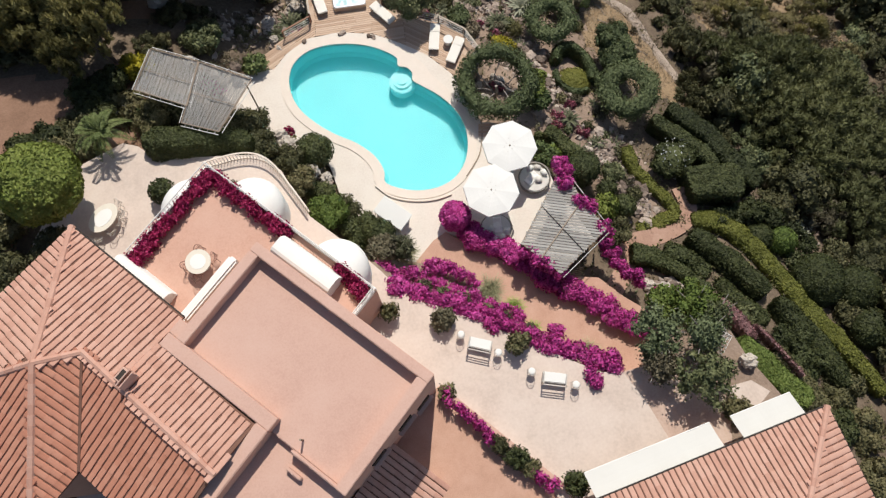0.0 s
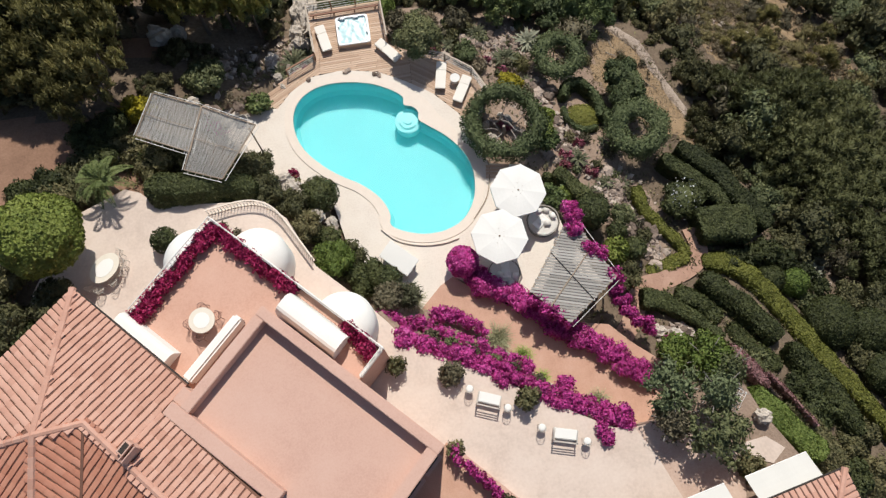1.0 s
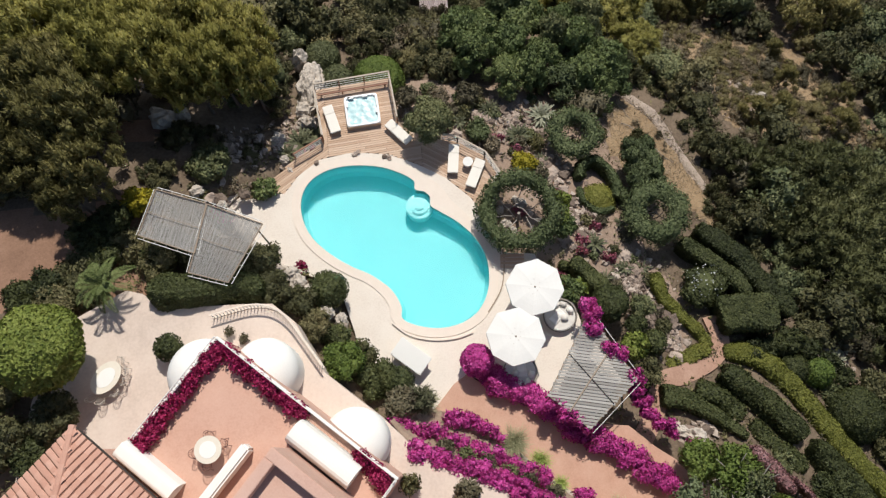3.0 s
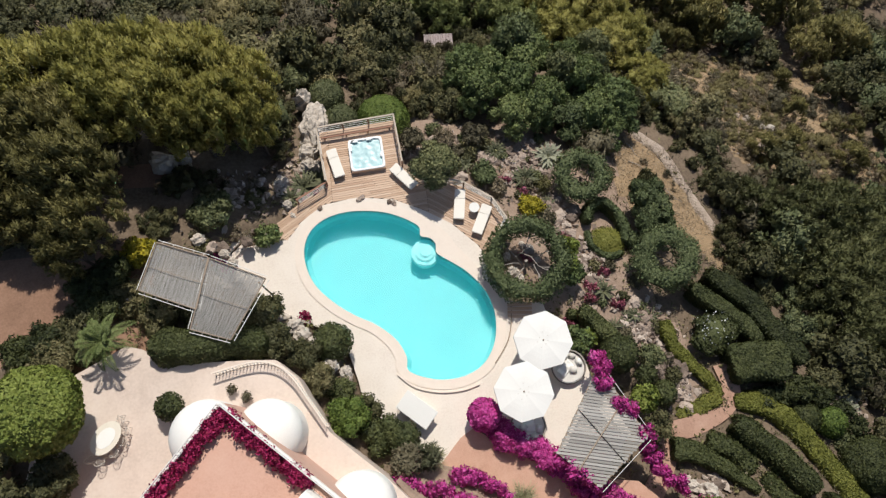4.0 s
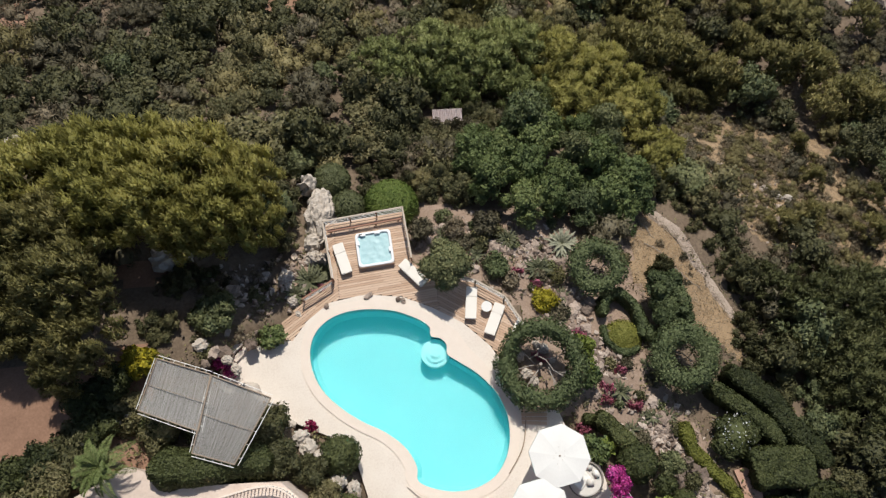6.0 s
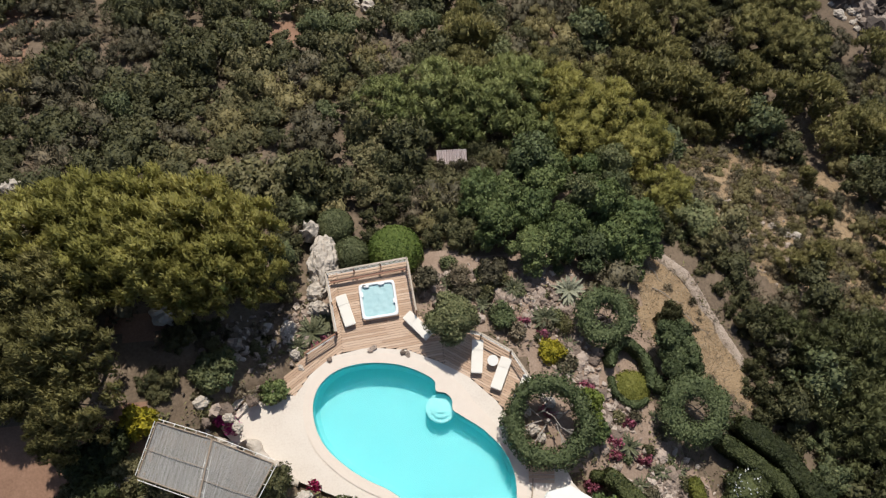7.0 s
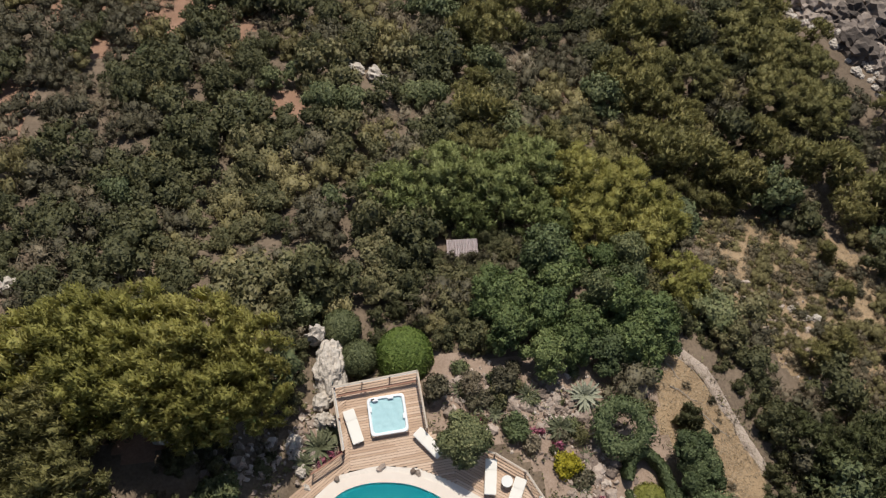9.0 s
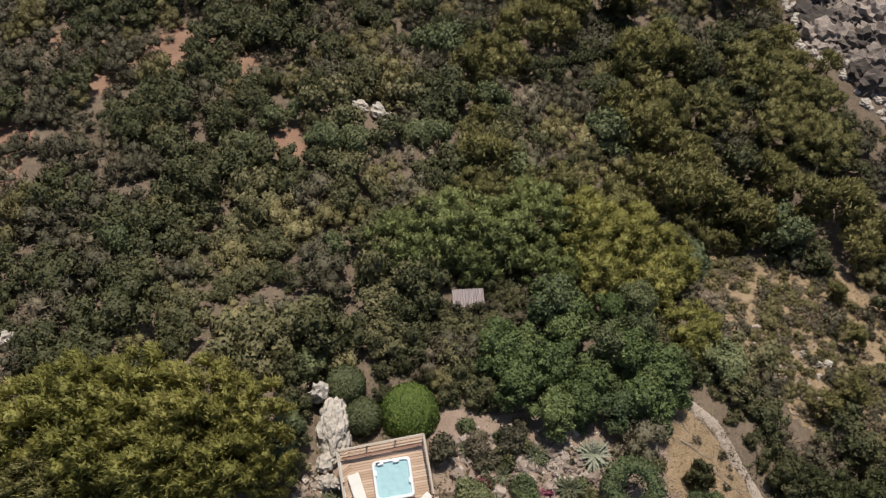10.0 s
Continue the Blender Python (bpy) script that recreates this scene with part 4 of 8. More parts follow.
def roof_plane(parent, corners, eave0, eave1, up, count_as_pieces=0, mat=None):
    """A tiled slope: corners in 3D (first two along the eave), rows of cover tiles running up the slope."""
    c = [Vector(p) for p in corners]
    b = bmesh.new()
    vs = [b.verts.new(p) for p in c]
    b.faces.new(vs)
    bmesh.ops.recalc_face_normals(b, faces=b.faces)
    for f in b.faces:
        if f.normal.z < 0:
            f.normal_flip()
    g = bmesh.ops.extrude_face_region(b, geom=b.faces[:])
    bmesh.ops.translate(b, vec=(0, 0, -0.14), verts=[v for v in g["geom"] if isinstance(v, bmesh.types.BMVert)])
    bmesh.ops.recalc_face_normals(b, faces=b.faces)
    part("roof_slope", b, M_TILEBED, parent)
    e0, e1, u = Vector(eave0), Vector(eave1), Vector(up).normalized()
    s = (e1 - e0).normalized()
    nrm = s.cross(u).normalized()
    if nrm.z < 0:
        nrm = -nrm
    loop = np.array([((p - e0).dot(s), (p - e0).dot(u)) for p in c])
    rows = []
    x = loop[:, 0].min() + TILE_W / 2
    while x < loop[:, 0].max():
        ys = []
        for (x0, y0), (x1, y1) in zip(loop, np.roll(loop, -1, 0)):
            if (x0 > x) != (x1 > x):
                ys.append(y0 + (y1 - y0) * (x - x0) / (x1 - x0))
        ys.sort()
        for lo, hi in zip(ys[::2], ys[1::2]):
            y = lo
            while y < hi - 0.12:
                rows.append((x, y))
                y += TILE_L
        x += TILE_W
    rng = random.Random(len(TILE_SPOTS) + len(rows))
    frames = []
    for x, y in rows:
        o = e0 + s * (x + rng.uniform(-0.012, 0.012)) + u * y + nrm * (0.015 + rng.uniform(0, 0.014))
        w = rng.uniform(-0.03, 0.03)
        xs, ys_ = s + u * w, u - s * w
        frames.append(Matrix(((xs.x, ys_.x, nrm.x, o.x), (xs.y, ys_.y, nrm.y, o.y), (xs.z, ys_.z, nrm.z, o.z), (0, 0, 0, 1))))
    TILE_SPOTS.append((parent, frames[:count_as_pieces]))
    rest = frames[count_as_pieces:]
    if rest:
        tv = np.array([(*v, 1) for v in TILE_V])
        V = np.concatenate([(tv @ np.array(m).T)[:, :3] for m in rest])
        flip = nrm.dot(s.cross(u)) > 0
        F = [tuple(i + len(TILE_V) * k for i in (f[::-1] if flip else f)) for k in range(len(rest)) for f in TILE_F]
        ob = new("roof_tiles", mesh_of("roof_tiles", V, F, [mat or M_TILE]))
        ob.parent = parent
        tagged(ob, "weathered terracotta cover tiles", kind="stuff")


def ridge(parent, p, q, r=0.175):
    """Overlapping ridge tiles along a line."""
    p, q = Vector(p), Vector(q)
    n = max(1, round((q - p).length / 0.42))
    for k in range(n):
        a, b = p + (q - p) * (k / n), p + (q - p) * ((k + 1.12) / n)
        part("ridge_tile", rod(a, b, r, n=8, r2=r * 0.82), M_TILE_OB, parent)


roof = thing("villa_roof", "hipped terracotta tile roof of the villa", "roof", kind="structure")
ZE, ZA, ZK = 11.9, 13.4, 12.97
P_TOP, P_LEFT, APEX = at(-1.4, 6.4, ZE), at(-1.85, 16.9, ZE), at(2.43, 11.6, ZA)
KNOT, RIDGE_END = at(3.6, 10.1, ZK), at(11.4, 10.5, ZE + 1.183)
P_BOT, INNER = at(6.5, 16.9, ZE), at(6.5, 14.0, ZE)
WING_E0, WING_E1 = at(5.65, 6.5, ZE + 0.029), at(11.3, 8.1, ZE + 0.49)
up_ur, up_ul = Vector((*E2, 0)) + Vector((0, 0, 0.2885)), Vector((*E1, 0)) * 4.05 + Vector((0, 0, 1.5))
roof_plane(roof, [P_TOP, WING_E0, at(5.65, 10.2, ZE + 1.097), KNOT, APEX], P_TOP, WING_E0, up_ur, 120)
roof_plane(roof, [at(5.65, 8.0, ZE + 0.46), WING_E1, RIDGE_END, at(5.65, 10.2, ZE + 1.097)], at(5.65, 8.0, ZE + 0.46), WING_E1, up_ur, 60)
roof_plane(roof, [P_TOP, P_LEFT, APEX], P_TOP, P_LEFT, up_ul, 60)
# Slopes turned from the sun take the tiles with painted shade.
roof_plane(roof, [P_LEFT, P_BOT, APEX], P_LEFT, P_BOT, -Vector((*E2, 0)) * 5.3 + Vector((0, 0, 1.5)), 0, M_TILE_SHADE)
roof_plane(roof, [P_BOT, INNER, KNOT, APEX], P_BOT, INNER, -Vector((*E1, 0)) * 4.07 + Vector((0, 0, 1.5)), 0, M_TILE_SHADE)
roof_plane(roof, [INNER, at(11.4, 14.1, ZE + 0.116), RIDGE_END, KNOT], INNER, at(11.4, 14.1, ZE + 0.116), -Vector((*E2, 0)) + Vector((0, 0, 0.2964)), 0, M_TILE_SHADE)
for p, q in ((P_TOP, APEX), (APEX, P_LEFT), (APEX, P_BOT), (APEX, KNOT), (KNOT, RIDGE_END)):
    ridge(roof, p, q)
part("valley", rod(KNOT + Vector((0, 0, 0.07)), INNER + Vector((0, 0, 0.07)), 0.07, n=6), M_TILEBED, roof, "mortared valley between two slopes")
for p, q in ((P_TOP, WING_E0), (P_TOP, P_LEFT), (INNER, at(11.4, 14.1, ZE + 0.116))):
    part("gutter", rod(p + Vector((0, 0, -0.05)), q + Vector((0, 0, -0.05)), 0.06, n=8), M_DARK, roof, "dark metal gutter")

chimney = thing("chimney", "small tiled chimney on the terracotta roof", "chimney")
part("stack", box((0.62, 0.62, 1.1), at(5.9, 9.75, 12.9), VILLA_TURN, 0.03), M_PINK, chimney)
part("flue", box((0.46, 0.46, 0.06), at(5.9, 9.75, 13.44), VILLA_TURN, 0.01), M_DARK, chimney, "dark open flue")
for d, lean in ((0.12, 8), (0.36, -14)):
    cap = part("cap_slab", box((0.06, 0.8, 0.4), bevel=0.015), M_PINK, chimney, "leaning terracotta-washed cap slab")
    cap.matrix_basis = Matrix.Translation(at(5.9 + d, 9.75, 13.62)) @ pose(0, 0, 0, 0, 0, VILLA_TURN) @ pose(0, 0, 0, 0, lean, 0)

# lower roof and terrace below the tower
low_roof = thing("low_roof", "low terracotta roof beside the tower", "roof", kind="structure")
L0, L1, L2, L3 = at(16.2, 5.4, 7.2), at(16.2, 12.5, 7.2), at(19.6, 12.5, 6.4), at(19.6, 5.4, 6.4)
roof_plane(low_roof, [L3, L2, L1, L0], L3, L2, L0 - L3, 30)
part("wall", block(16.2, 19.3, 5.6, 12.5, PATIO_Z, 6.25), M_PINK, low_roof)
tagged(part("terracotta_terrace", slab(ccw([at(16.1, 1.7, 0)[:2], at(16.1, 6.9, 0)[:2], at(19.6, 6.9, 0)[:2], at(19.6, 13, 0)[:2], at(24.6, 13, 0)[:2], at(24.6, 2.6, 0)[:2]]), PATIO_Z + 0.06, PATIO_Z - 0.3), M_BRICKPATH),
       "terracotta terrace below the tower", "terrace", kind="structure")
tagged(part("planter_wall", wall_along([at(16.4, 1.75, 0)[:2], at(24.4, 2.0, 0)[:2]], PATIO_Z, PATIO_Z + 0.5, 0.3), M_PINK), "low pink planter wall", "wall", kind="structure")

# ---- second house with awnings ----
H2 = np.array([19.0, 0.1])
G1, G2 = np.array([-0.968, -0.250]), np.array([0.250, -0.968])


def at2(a, b, z):
    p = H2 + a * G1 + b * G2
    return Vector((p[0], p[1], z))


T2 = math.degrees(math.atan2(G1[1], G1[0]))
annex = thing("guest_house", "low pink guest house with a hipped terracotta roof", "house", kind="structure")
part("wall", box((13.0, 7.0, 3.0), at2(7.1, 4.1, PATIO_Z + 1.5), T2, 0.03), M_PINK, annex)
roof2 = thing("guest_house_roof", "hipped terracotta tile roof of the guest house", "roof", kind="structure")
Z2, Z3 = 7.35, 8.5
roof_plane(roof2, [at2(0, 0, Z2), at2(14, 0, Z2), at2(14, 4.4, Z3), at2(4.3, 4.4, Z3)], at2(0, 0, Z2), at2(14, 0, Z2), at2(4, 4.4, Z3) - at2(4, 0, Z2), 100)
roof_plane(roof2, [at2(0, 8.8, Z2), at2(0, 0, Z2), at2(4.3, 4.4, Z3)], at2(0, 8.8, Z2), at2(0, 0, Z2), at2(4.3, 4.4, Z3) - at2(0, 4.4, Z2), 40)
roof_plane(roof2, [at2(14, 8.8, Z2), at2(0, 8.8, Z2), at2(4.3, 4.4, Z3), at2(14, 4.4, Z3)], at2(14, 8.8, Z2), at2(0, 8.8, Z2), at2(4, 4.4, Z3) - at2(4, 8.8, Z2))
ridge(roof2, at2(0, 0, Z2 + 0.03), at2(4.3, 4.4, Z3 + 0.03))
ridge(roof2, at2(4.3, 4.4, Z3 + 0.03), at2(14, 4.4, Z3 + 0.03))
part("gutter", rod(at2(0, -0.03, Z2 - 0.05), at2(14, -0.03, Z2 - 0.05), 0.06, n=8), M_DARK, roof2, "dark metal gutter")
part("gutter", rod(at2(-0.03, 0, Z2 - 0.05), at2(-0.03, 8.8, Z2 - 0.05), 0.06, n=8), M_DARK, roof2, "dark metal gutter")


def awning(a0, a1, depth):
    th = thing("awning", "white canvas awning stretched from the guest house wall", "awning", group="guest house awnings")
    b = bmesh.new()
    n, m = 14, 6
    g = [[b.verts.new(at2(a0 + (a1 - a0) * i / n, 0.35 - (depth + 0.35) * j / m, 7.05 - 0.75 * j / m - 0.05 * math.sin(math.pi * j / m) + 0.012 * math.sin(5.3 * i))) for j in range(m + 1)] for i in range(n + 1)]
    for i in range(n):
        for j in range(m):
            b.faces.new((g[i][j], g[i + 1][j], g[i + 1][j + 1], g[i][j + 1]))
    bmesh.ops.recalc_face_normals(b, faces=b.faces)
    bmesh.ops.solidify(b, geom=b.faces[:], thickness=0.012)
    part("canvas", b, M_AWNING, th)
    part("front_bar", rod(at2(a0, -depth, 6.28), at2(a1, -depth, 6.28), 0.035), M_METAL, th)
    for a in (a0 + 0.15, a1 - 0.15):
        part("arm", rod(at2(a, 0.3, 6.7), at2(a, -depth, 6.26), 0.02), M_METAL, th)


awning(0.9, 4.3, 1.15)
awning(5.4, 12.3, 1.25)

# ---- garden furniture ----
def umbrella(at_, turn, r=1.72, h=2.55):
    th = thing("parasol", "white octagonal canvas parasol on a pole, open", "parasol", at_, turn, group="poolside parasols")
    rim, n = h - 0.07, 8
    pts = [Vector((r * math.cos(2 * math.pi * k / n), r * math.sin(2 * math.pi * k / n), rim)) for k in range(n)]
    top = Vector((0, 0, h))
    for k in range(n):
        a, b = pts[k], pts[(k + 1) % n]
        bm = bmesh.new()
        m = 6
        rows = []
        for i in range(m + 1):
            u = i / m
            row = []
            for j in range(5):
                v = j / 4
                p = top.lerp(a.lerp(b, v), u)
                p.z -= 0.02 * math.sin(math.pi * v) * u - 0.05 * math.sin(math.pi * u)
                row.append(bm.verts.new(p))
            rows.append(row)
        for x, y in zip(rows, rows[1:]):
            for j in range(4):
                bm.faces.new((x[j], y[j], y[j + 1], x[j + 1]))
        fl = [bm.verts.new(v.co + Vector((0, 0, -0.16)) + (a + b) * 0.004) for v in rows[-1]]
        for j in range(4):
            bm.faces.new((rows[-1][j], fl[j], fl[j + 1], rows[-1][j + 1]))
        bmesh.ops.remove_doubles(bm, verts=bm.verts, dist=1e-4)
        bmesh.ops.recalc_face_normals(bm, faces=bm.faces)
        part("panel", bm, M_CANVAS, th)
        rib = part("rib", rod(top - Vector((0, 0, 0.06)), a - Vector((0, 0, 0.03)), 0.014, n=5), M_BEAM, th)
        part("strut", rod((0, 0, rim - 0.25), top.lerp(a, 0.5) - Vector((0, 0, 0.05)), 0.01, n=5), M_BEAM, rib)
    pole = part("pole", rod((0, 0, 0.05), (0, 0, h + 0.06), 0.03), M_BEAM, th, "grey pole")
    for k in range(7):
        d = 0.26 + 0.1 * (k % 3)
        q = Vector((d * math.cos(0.9 * k), d * math.sin(0.9 * k), h - 0.07 * d / r + 0.05 * math.sin(math.pi * d / r) + 0.002))
        part("eyelet", rod(q - Vector((0, 0, 0.01)), q + Vector((0, 0, 0.01)), 0.035, n=8), M_CUSHION, th, "small grey eyelet")
    part("finial", rod((0, 0, h + 0.0), (0, 0, h + 0.09), 0.055, n=10, r2=0.03), M_BEAM, pole)
    part("base", box((0.7, 0.7, 0.1), (0, 0, 0.05), 0, 0.03), M_CUSHION, th, "grey concrete base")
    return th


umbrella((6.05, 17.66, 0), -13)
umbrella((4.55, 14.9, 0), -13)


def round_daybed(at_, turn, label):
    th = thing("daybed", label, "daybed", at_, turn, group="round daybeds")
    n = 36
    bm = bmesh.new()
    for r, z0, z1 in ((1.02, 0.0, 0.34),):
        bmesh.ops.create_cone(bm, cap_ends=True, segments=n, radius1=r * 0.93, radius2=r, depth=z1 - z0)
        bmesh.ops.translate(bm, vec=(0, 0, (z0 + z1) / 2), verts=bm.verts)
    part("base", bm, M_WICKER, th, "grey woven wicker base")
    bm = bmesh.new()
    bmesh.ops.create_cone(bm, cap_ends=True, segments=n, radius1=0.94, radius2=0.94, depth=0.16)
    bmesh.ops.bevel(bm, geom=[e for e in bm.edges if abs(e.verts[0].co.z - e.verts[1].co.z) < 1e-4], offset=0.05, segments=2, affect="EDGES")
    bmesh.ops.translate(bm, vec=(0, 0, 0.42), verts=bm.verts)
    part("mattress", bm, M_CUSHION, th, "pale grey round mattress", smooth=False)
    pts = [(1.02 * math.cos(t), 1.02 * math.sin(t), 0.36 + 0.3 * max(0, math.sin(t)) ** 0.7) for t in np.linspace(-0.35, math.pi + 0.35, 20)]
    b = bmesh.new()
    lo = [b.verts.new((x, y, 0.25)) for x, y, z in pts]
    hi = [b.verts.new((x * 1.03, y * 1.03, z)) for x, y, z in pts]
    for i in range(len(pts) - 1):
        b.faces.new((lo[i], lo[i + 1], hi[i + 1], hi[i]))
    bmesh.ops.recalc_face_normals(b, faces=b.faces)
    bmesh.ops.solidify(b, geom=b.faces[:], thickness=0.09)
    part("backrest", b, M_WICKER, th)
    for x, y, r, lean, mat in ((-0.5, 0.42, 48, 38, M_CANVAS), (-0.08, 0.66, 6, 42, M_CUSHION), (0.42, 0.5, -38, 36, M_CANVAS), (0.3, -0.05, 25, 4, M_CUSHION)):
        b = box((0.44, 0.42, 0.13), bevel=0.05, seg=2)
        for v in b.verts:
            v.co.z *= 1.15 - 4.2 * max(abs(v.co.x), abs(v.co.y)) ** 2
        c = part("pillow", b, mat, th, smooth=True)
        c.matrix_basis = pose(x, y, 0.6, lean, 0, r)
    b = bmesh.new()
    bmesh.ops.create_grid(b, x_segments=12, y_segments=8, size=0.5)
    for v in b.verts:
        v.co.y *= 0.55
        v.co.z = 0.05 + 0.05 * noise.noise(Vector((v.co.x * 6, v.co.y * 5, at_[0]))) + 0.03 * math.sin(9 * v.co.x + 2 * v.co.y)
    bmesh.ops.solidify(b, geom=b.faces[:], thickness=0.015)
    c = part("throw", b, M_CANVAS, th, "crumpled white throw", smooth=True)
    c.matrix_basis = pose(-0.15, -0.15, 0.53, 0, 0, 70)
    return th


round_daybed((7.62, 16.15, 0), -30, "round grey wicker daybed with loose pale pillows beside a parasol")
round_daybed((4.75, 13.05, 0), 200, "round grey wicker daybed under a white parasol by the magenta hedge")


def lounger(at_, turn, label="cream-cushioned wooden sun lounger on the deck"):
    th = thing("sun_lounger", label, "sun lounger", at_, turn, group="sun loungers on the deck")
    for x in (-0.3, 0.3):
        part("side_rail", box((0.05, 1.95, 0.08), (x, 0, 0.27), 0, 0.01), M_BEAM, th)
    for y in (-0.9, 0.9):
        part("end_rail", box((0.62, 0.05, 0.08), (0, y, 0.27), 0, 0.01), M_BEAM, th)
        for x in (-0.29, 0.29):
            part("leg", box((0.06, 0.06, 0.25), (x, y * 0.93, 0.125), 0, 0.008), M_BEAM, th)
    part("mattress", box((0.68, 1.38, 0.12), (0, -0.31, 0.36), 0, 0.03, seg=2), M_LINEN, th, "cream mattress")
    back = part("backrest", box((0.68, 0.64, 0.12), (0, 0.31, 0), 0, 0.03, seg=2), M_LINEN, th, "cream mattress head")
    back.matrix_basis = pose(0, 0.36, 0.362, 3, 0, 0)
    return th


L = lounger((-5.3, 30.75, 0), 14)
copy_thing(L, pose(-1.0, 29.35, 0, 0, 0, 40))
copy_thing(L, pose(2.35, 27.1, 0, 0, 0, -9))
copy_thing(L, pose(3.65, 25.95, 0, 0, 0, -27))
copy_thing(L, pose(4.75, 24.75, 0, 0, 0, -32))


def round_table(at_):
    th = thing("side_table", "round white side table between the sun loungers", "table", at_)
    bm = bmesh.new()
    bmesh.ops.create_cone(bm, cap_ends=True, segments=28, radius1=0.33, radius2=0.33, depth=0.05)
    bmesh.ops.translate(bm, vec=(0, 0, 0.45), verts=bm.verts)
    part("tabletop", bm, M_CANVAS, th)
    bm = bmesh.new()
    bmesh.ops.create_cone(bm, cap_ends=True, segments=28, radius1=0.25, radius2=0.3, depth=0.42)
    bmesh.ops.translate(bm, vec=(0, 0, 0.215), verts=bm.verts)
    part("drum", bm, M_WHITE, th)


round_table((3.25, 26.75, 0))


def hot_tub():
    th = thing("hot_tub", "square white hot tub with bubbling water sunk in the deck", "hot tub", (-3.25, 31.2, 0), 3)
    w, h = 2.25, 0.38
    b = bmesh.new()

    def ring(s, z, k=20, p=11):
        return [b.verts.new((s * math.copysign(abs(math.cos(t)) ** (2 / p), math.cos(t)), s * math.copysign(abs(math.sin(t)) ** (2 / p), math.sin(t)), z)) for t in [2 * math.pi * (i + 0.5) / (4 * k) for i in range(4 * k)]]
    rings = [ring(w / 2, 0.0), ring(w / 2, h - 0.04), ring(w / 2 - 0.03, h), ring(w / 2 - 0.13, h), ring(w / 2 - 0.17, h - 0.06), ring(w / 2 - 0.2, 0.05), ring(0.7, 0.03), ring(0.62, -0.35)]
    for r, q in zip(rings, rings[1:]):
        for i in range(len(r)):
            j = (i + 1) % len(r)
            b.faces.new((r[i], r[j], q[j], q[i]))
    b.faces.new(rings[-1])
    bmesh.ops.recalc_face_normals(b, faces=b.faces)
    shell = part("shell", b, M_TUB, th, "white acrylic shell")
    s = bmesh.new()
    bmesh.ops.create_grid(s, x_segments=24, y_segments=24, size=w / 2 - 0.175)
    for v in s.verts:
        v.co.z = 0.26 + 0.018 * noise.noise(v.co * 3.1) + 0.014 * noise.noise(v.co * 8)
    part("water", s, M_TUBIN, th, "pale blue foaming water", smooth=True)
    for x, y, t in ((-0.62, 0.93, 0), (0.3, 0.95, 0), (-0.95, 0.45, 90), (0.95, -0.2, 90)):
        part("headrest", box((0.34, 0.14, 0.08), (x, y, 0.39), t, 0.03, seg=2), M_TUB, shell)
    part("control_panel", box((0.22, 0.12, 0.03), (-0.75, 0.98, h + 0.01), 0, 0.01), M_DARK, shell, "dark control panel")
    part("skirt", box((w - 0.05, 0.03, 0.34), (0, -w / 2 + 0.0, 0.17), 0, 0.01), M_WOOD, th, "timber skirt")


hot_tub()


def reed_pergola():
    """Two reed panels, one of them lower in plan, on slim posts."""
    th = thing("reed_pergola", "pergola of two grey reed mats on a pale metal frame", "pergola")
    z = 5.4
    for quad in (((-15.85, 22.35), (-12.75, 20.95), (-12.05, 23.8), (-14.85, 24.95)), ((-13.1, 19.9), (-10.95, 19.1), (-8.95, 22.25), (-12.0, 23.75))):
        p = [Vector((*q, z)) for q in quad]
        n = 120
        mat = bmesh.new()
        for k in range(n):
            u, v = (k + 0.06) / n, (k + 0.94) / n
            zz = 0.012 * math.sin(k * 2.4) - 0.05 * math.sin(math.pi * (k + 0.5) / n)
            q = [p[0].lerp(p[1], u), p[0].lerp(p[1], v), p[3].lerp(p[2], v), p[3].lerp(p[2], u)]
            m_ = 5
            rows = []
            for i in range(m_ + 1):
                a, b = q[0].lerp(q[3], i / m_), q[1].lerp(q[2], i / m_)
                sag = -0.05 * math.sin(math.pi * i / m_) + 0.01 * math.sin(3 * k + 5 * i)
                rows.append([mat.verts.new(a + Vector((0, 0, zz + sag))), mat.verts.new(a.lerp(b, 0.5) + Vector((0, 0, zz + sag + 0.012))), mat.verts.new(b + Vector((0, 0, zz + sag)))])
            for x, y in zip(rows, rows[1:]):
                for j in range(2):
                    mat.faces.new((x[j], x[j + 1], y[j + 1], y[j]))
        part("reed_mat", mat, M_REED, th, "sun-bleached grey reed mat")
        mid0, mid1 = p[0].lerp(p[3], 0.5), p[1].lerp(p[2], 0.5)
        for a, b in ((p[0], p[1]), (p[1], p[2]), (p[2], p[3]), (p[3], p[0]), (mid0, mid1)):
            out = Vector((0, 0, 0.05))
            part("frame_bar", rod(a + out, b + out, 0.016 if a is mid0 else 0.035, n=6), M_BEAM, th)
        cen = sum(p, Vector()) / 4
        for a, b in zip(p, p[1:] + p[:1]):
            o = ((a + b) / 2 - cen).normalized() * 0.16
            part("outer_rod", rod(a + o + Vector((0, 0, -0.06)), b + o + Vector((0, 0, -0.06)), 0.022, n=6), M_METAL, th)
            for k in range(5):
                c = a.lerp(b, (k + 0.5) / 5)
                part("tie", rod(c, c + o + Vector((0, 0, -0.06)), 0.018, n=5), M_METAL, th)
        for a in p:
            f = a.lerp(cen, 0.17)
            part("post", rod((f.x, f.y, land1(f.x, f.y) - 0.2), (f.x, f.y, a.z), 0.05, n=8), M_BEAM, th)


reed_pergola()


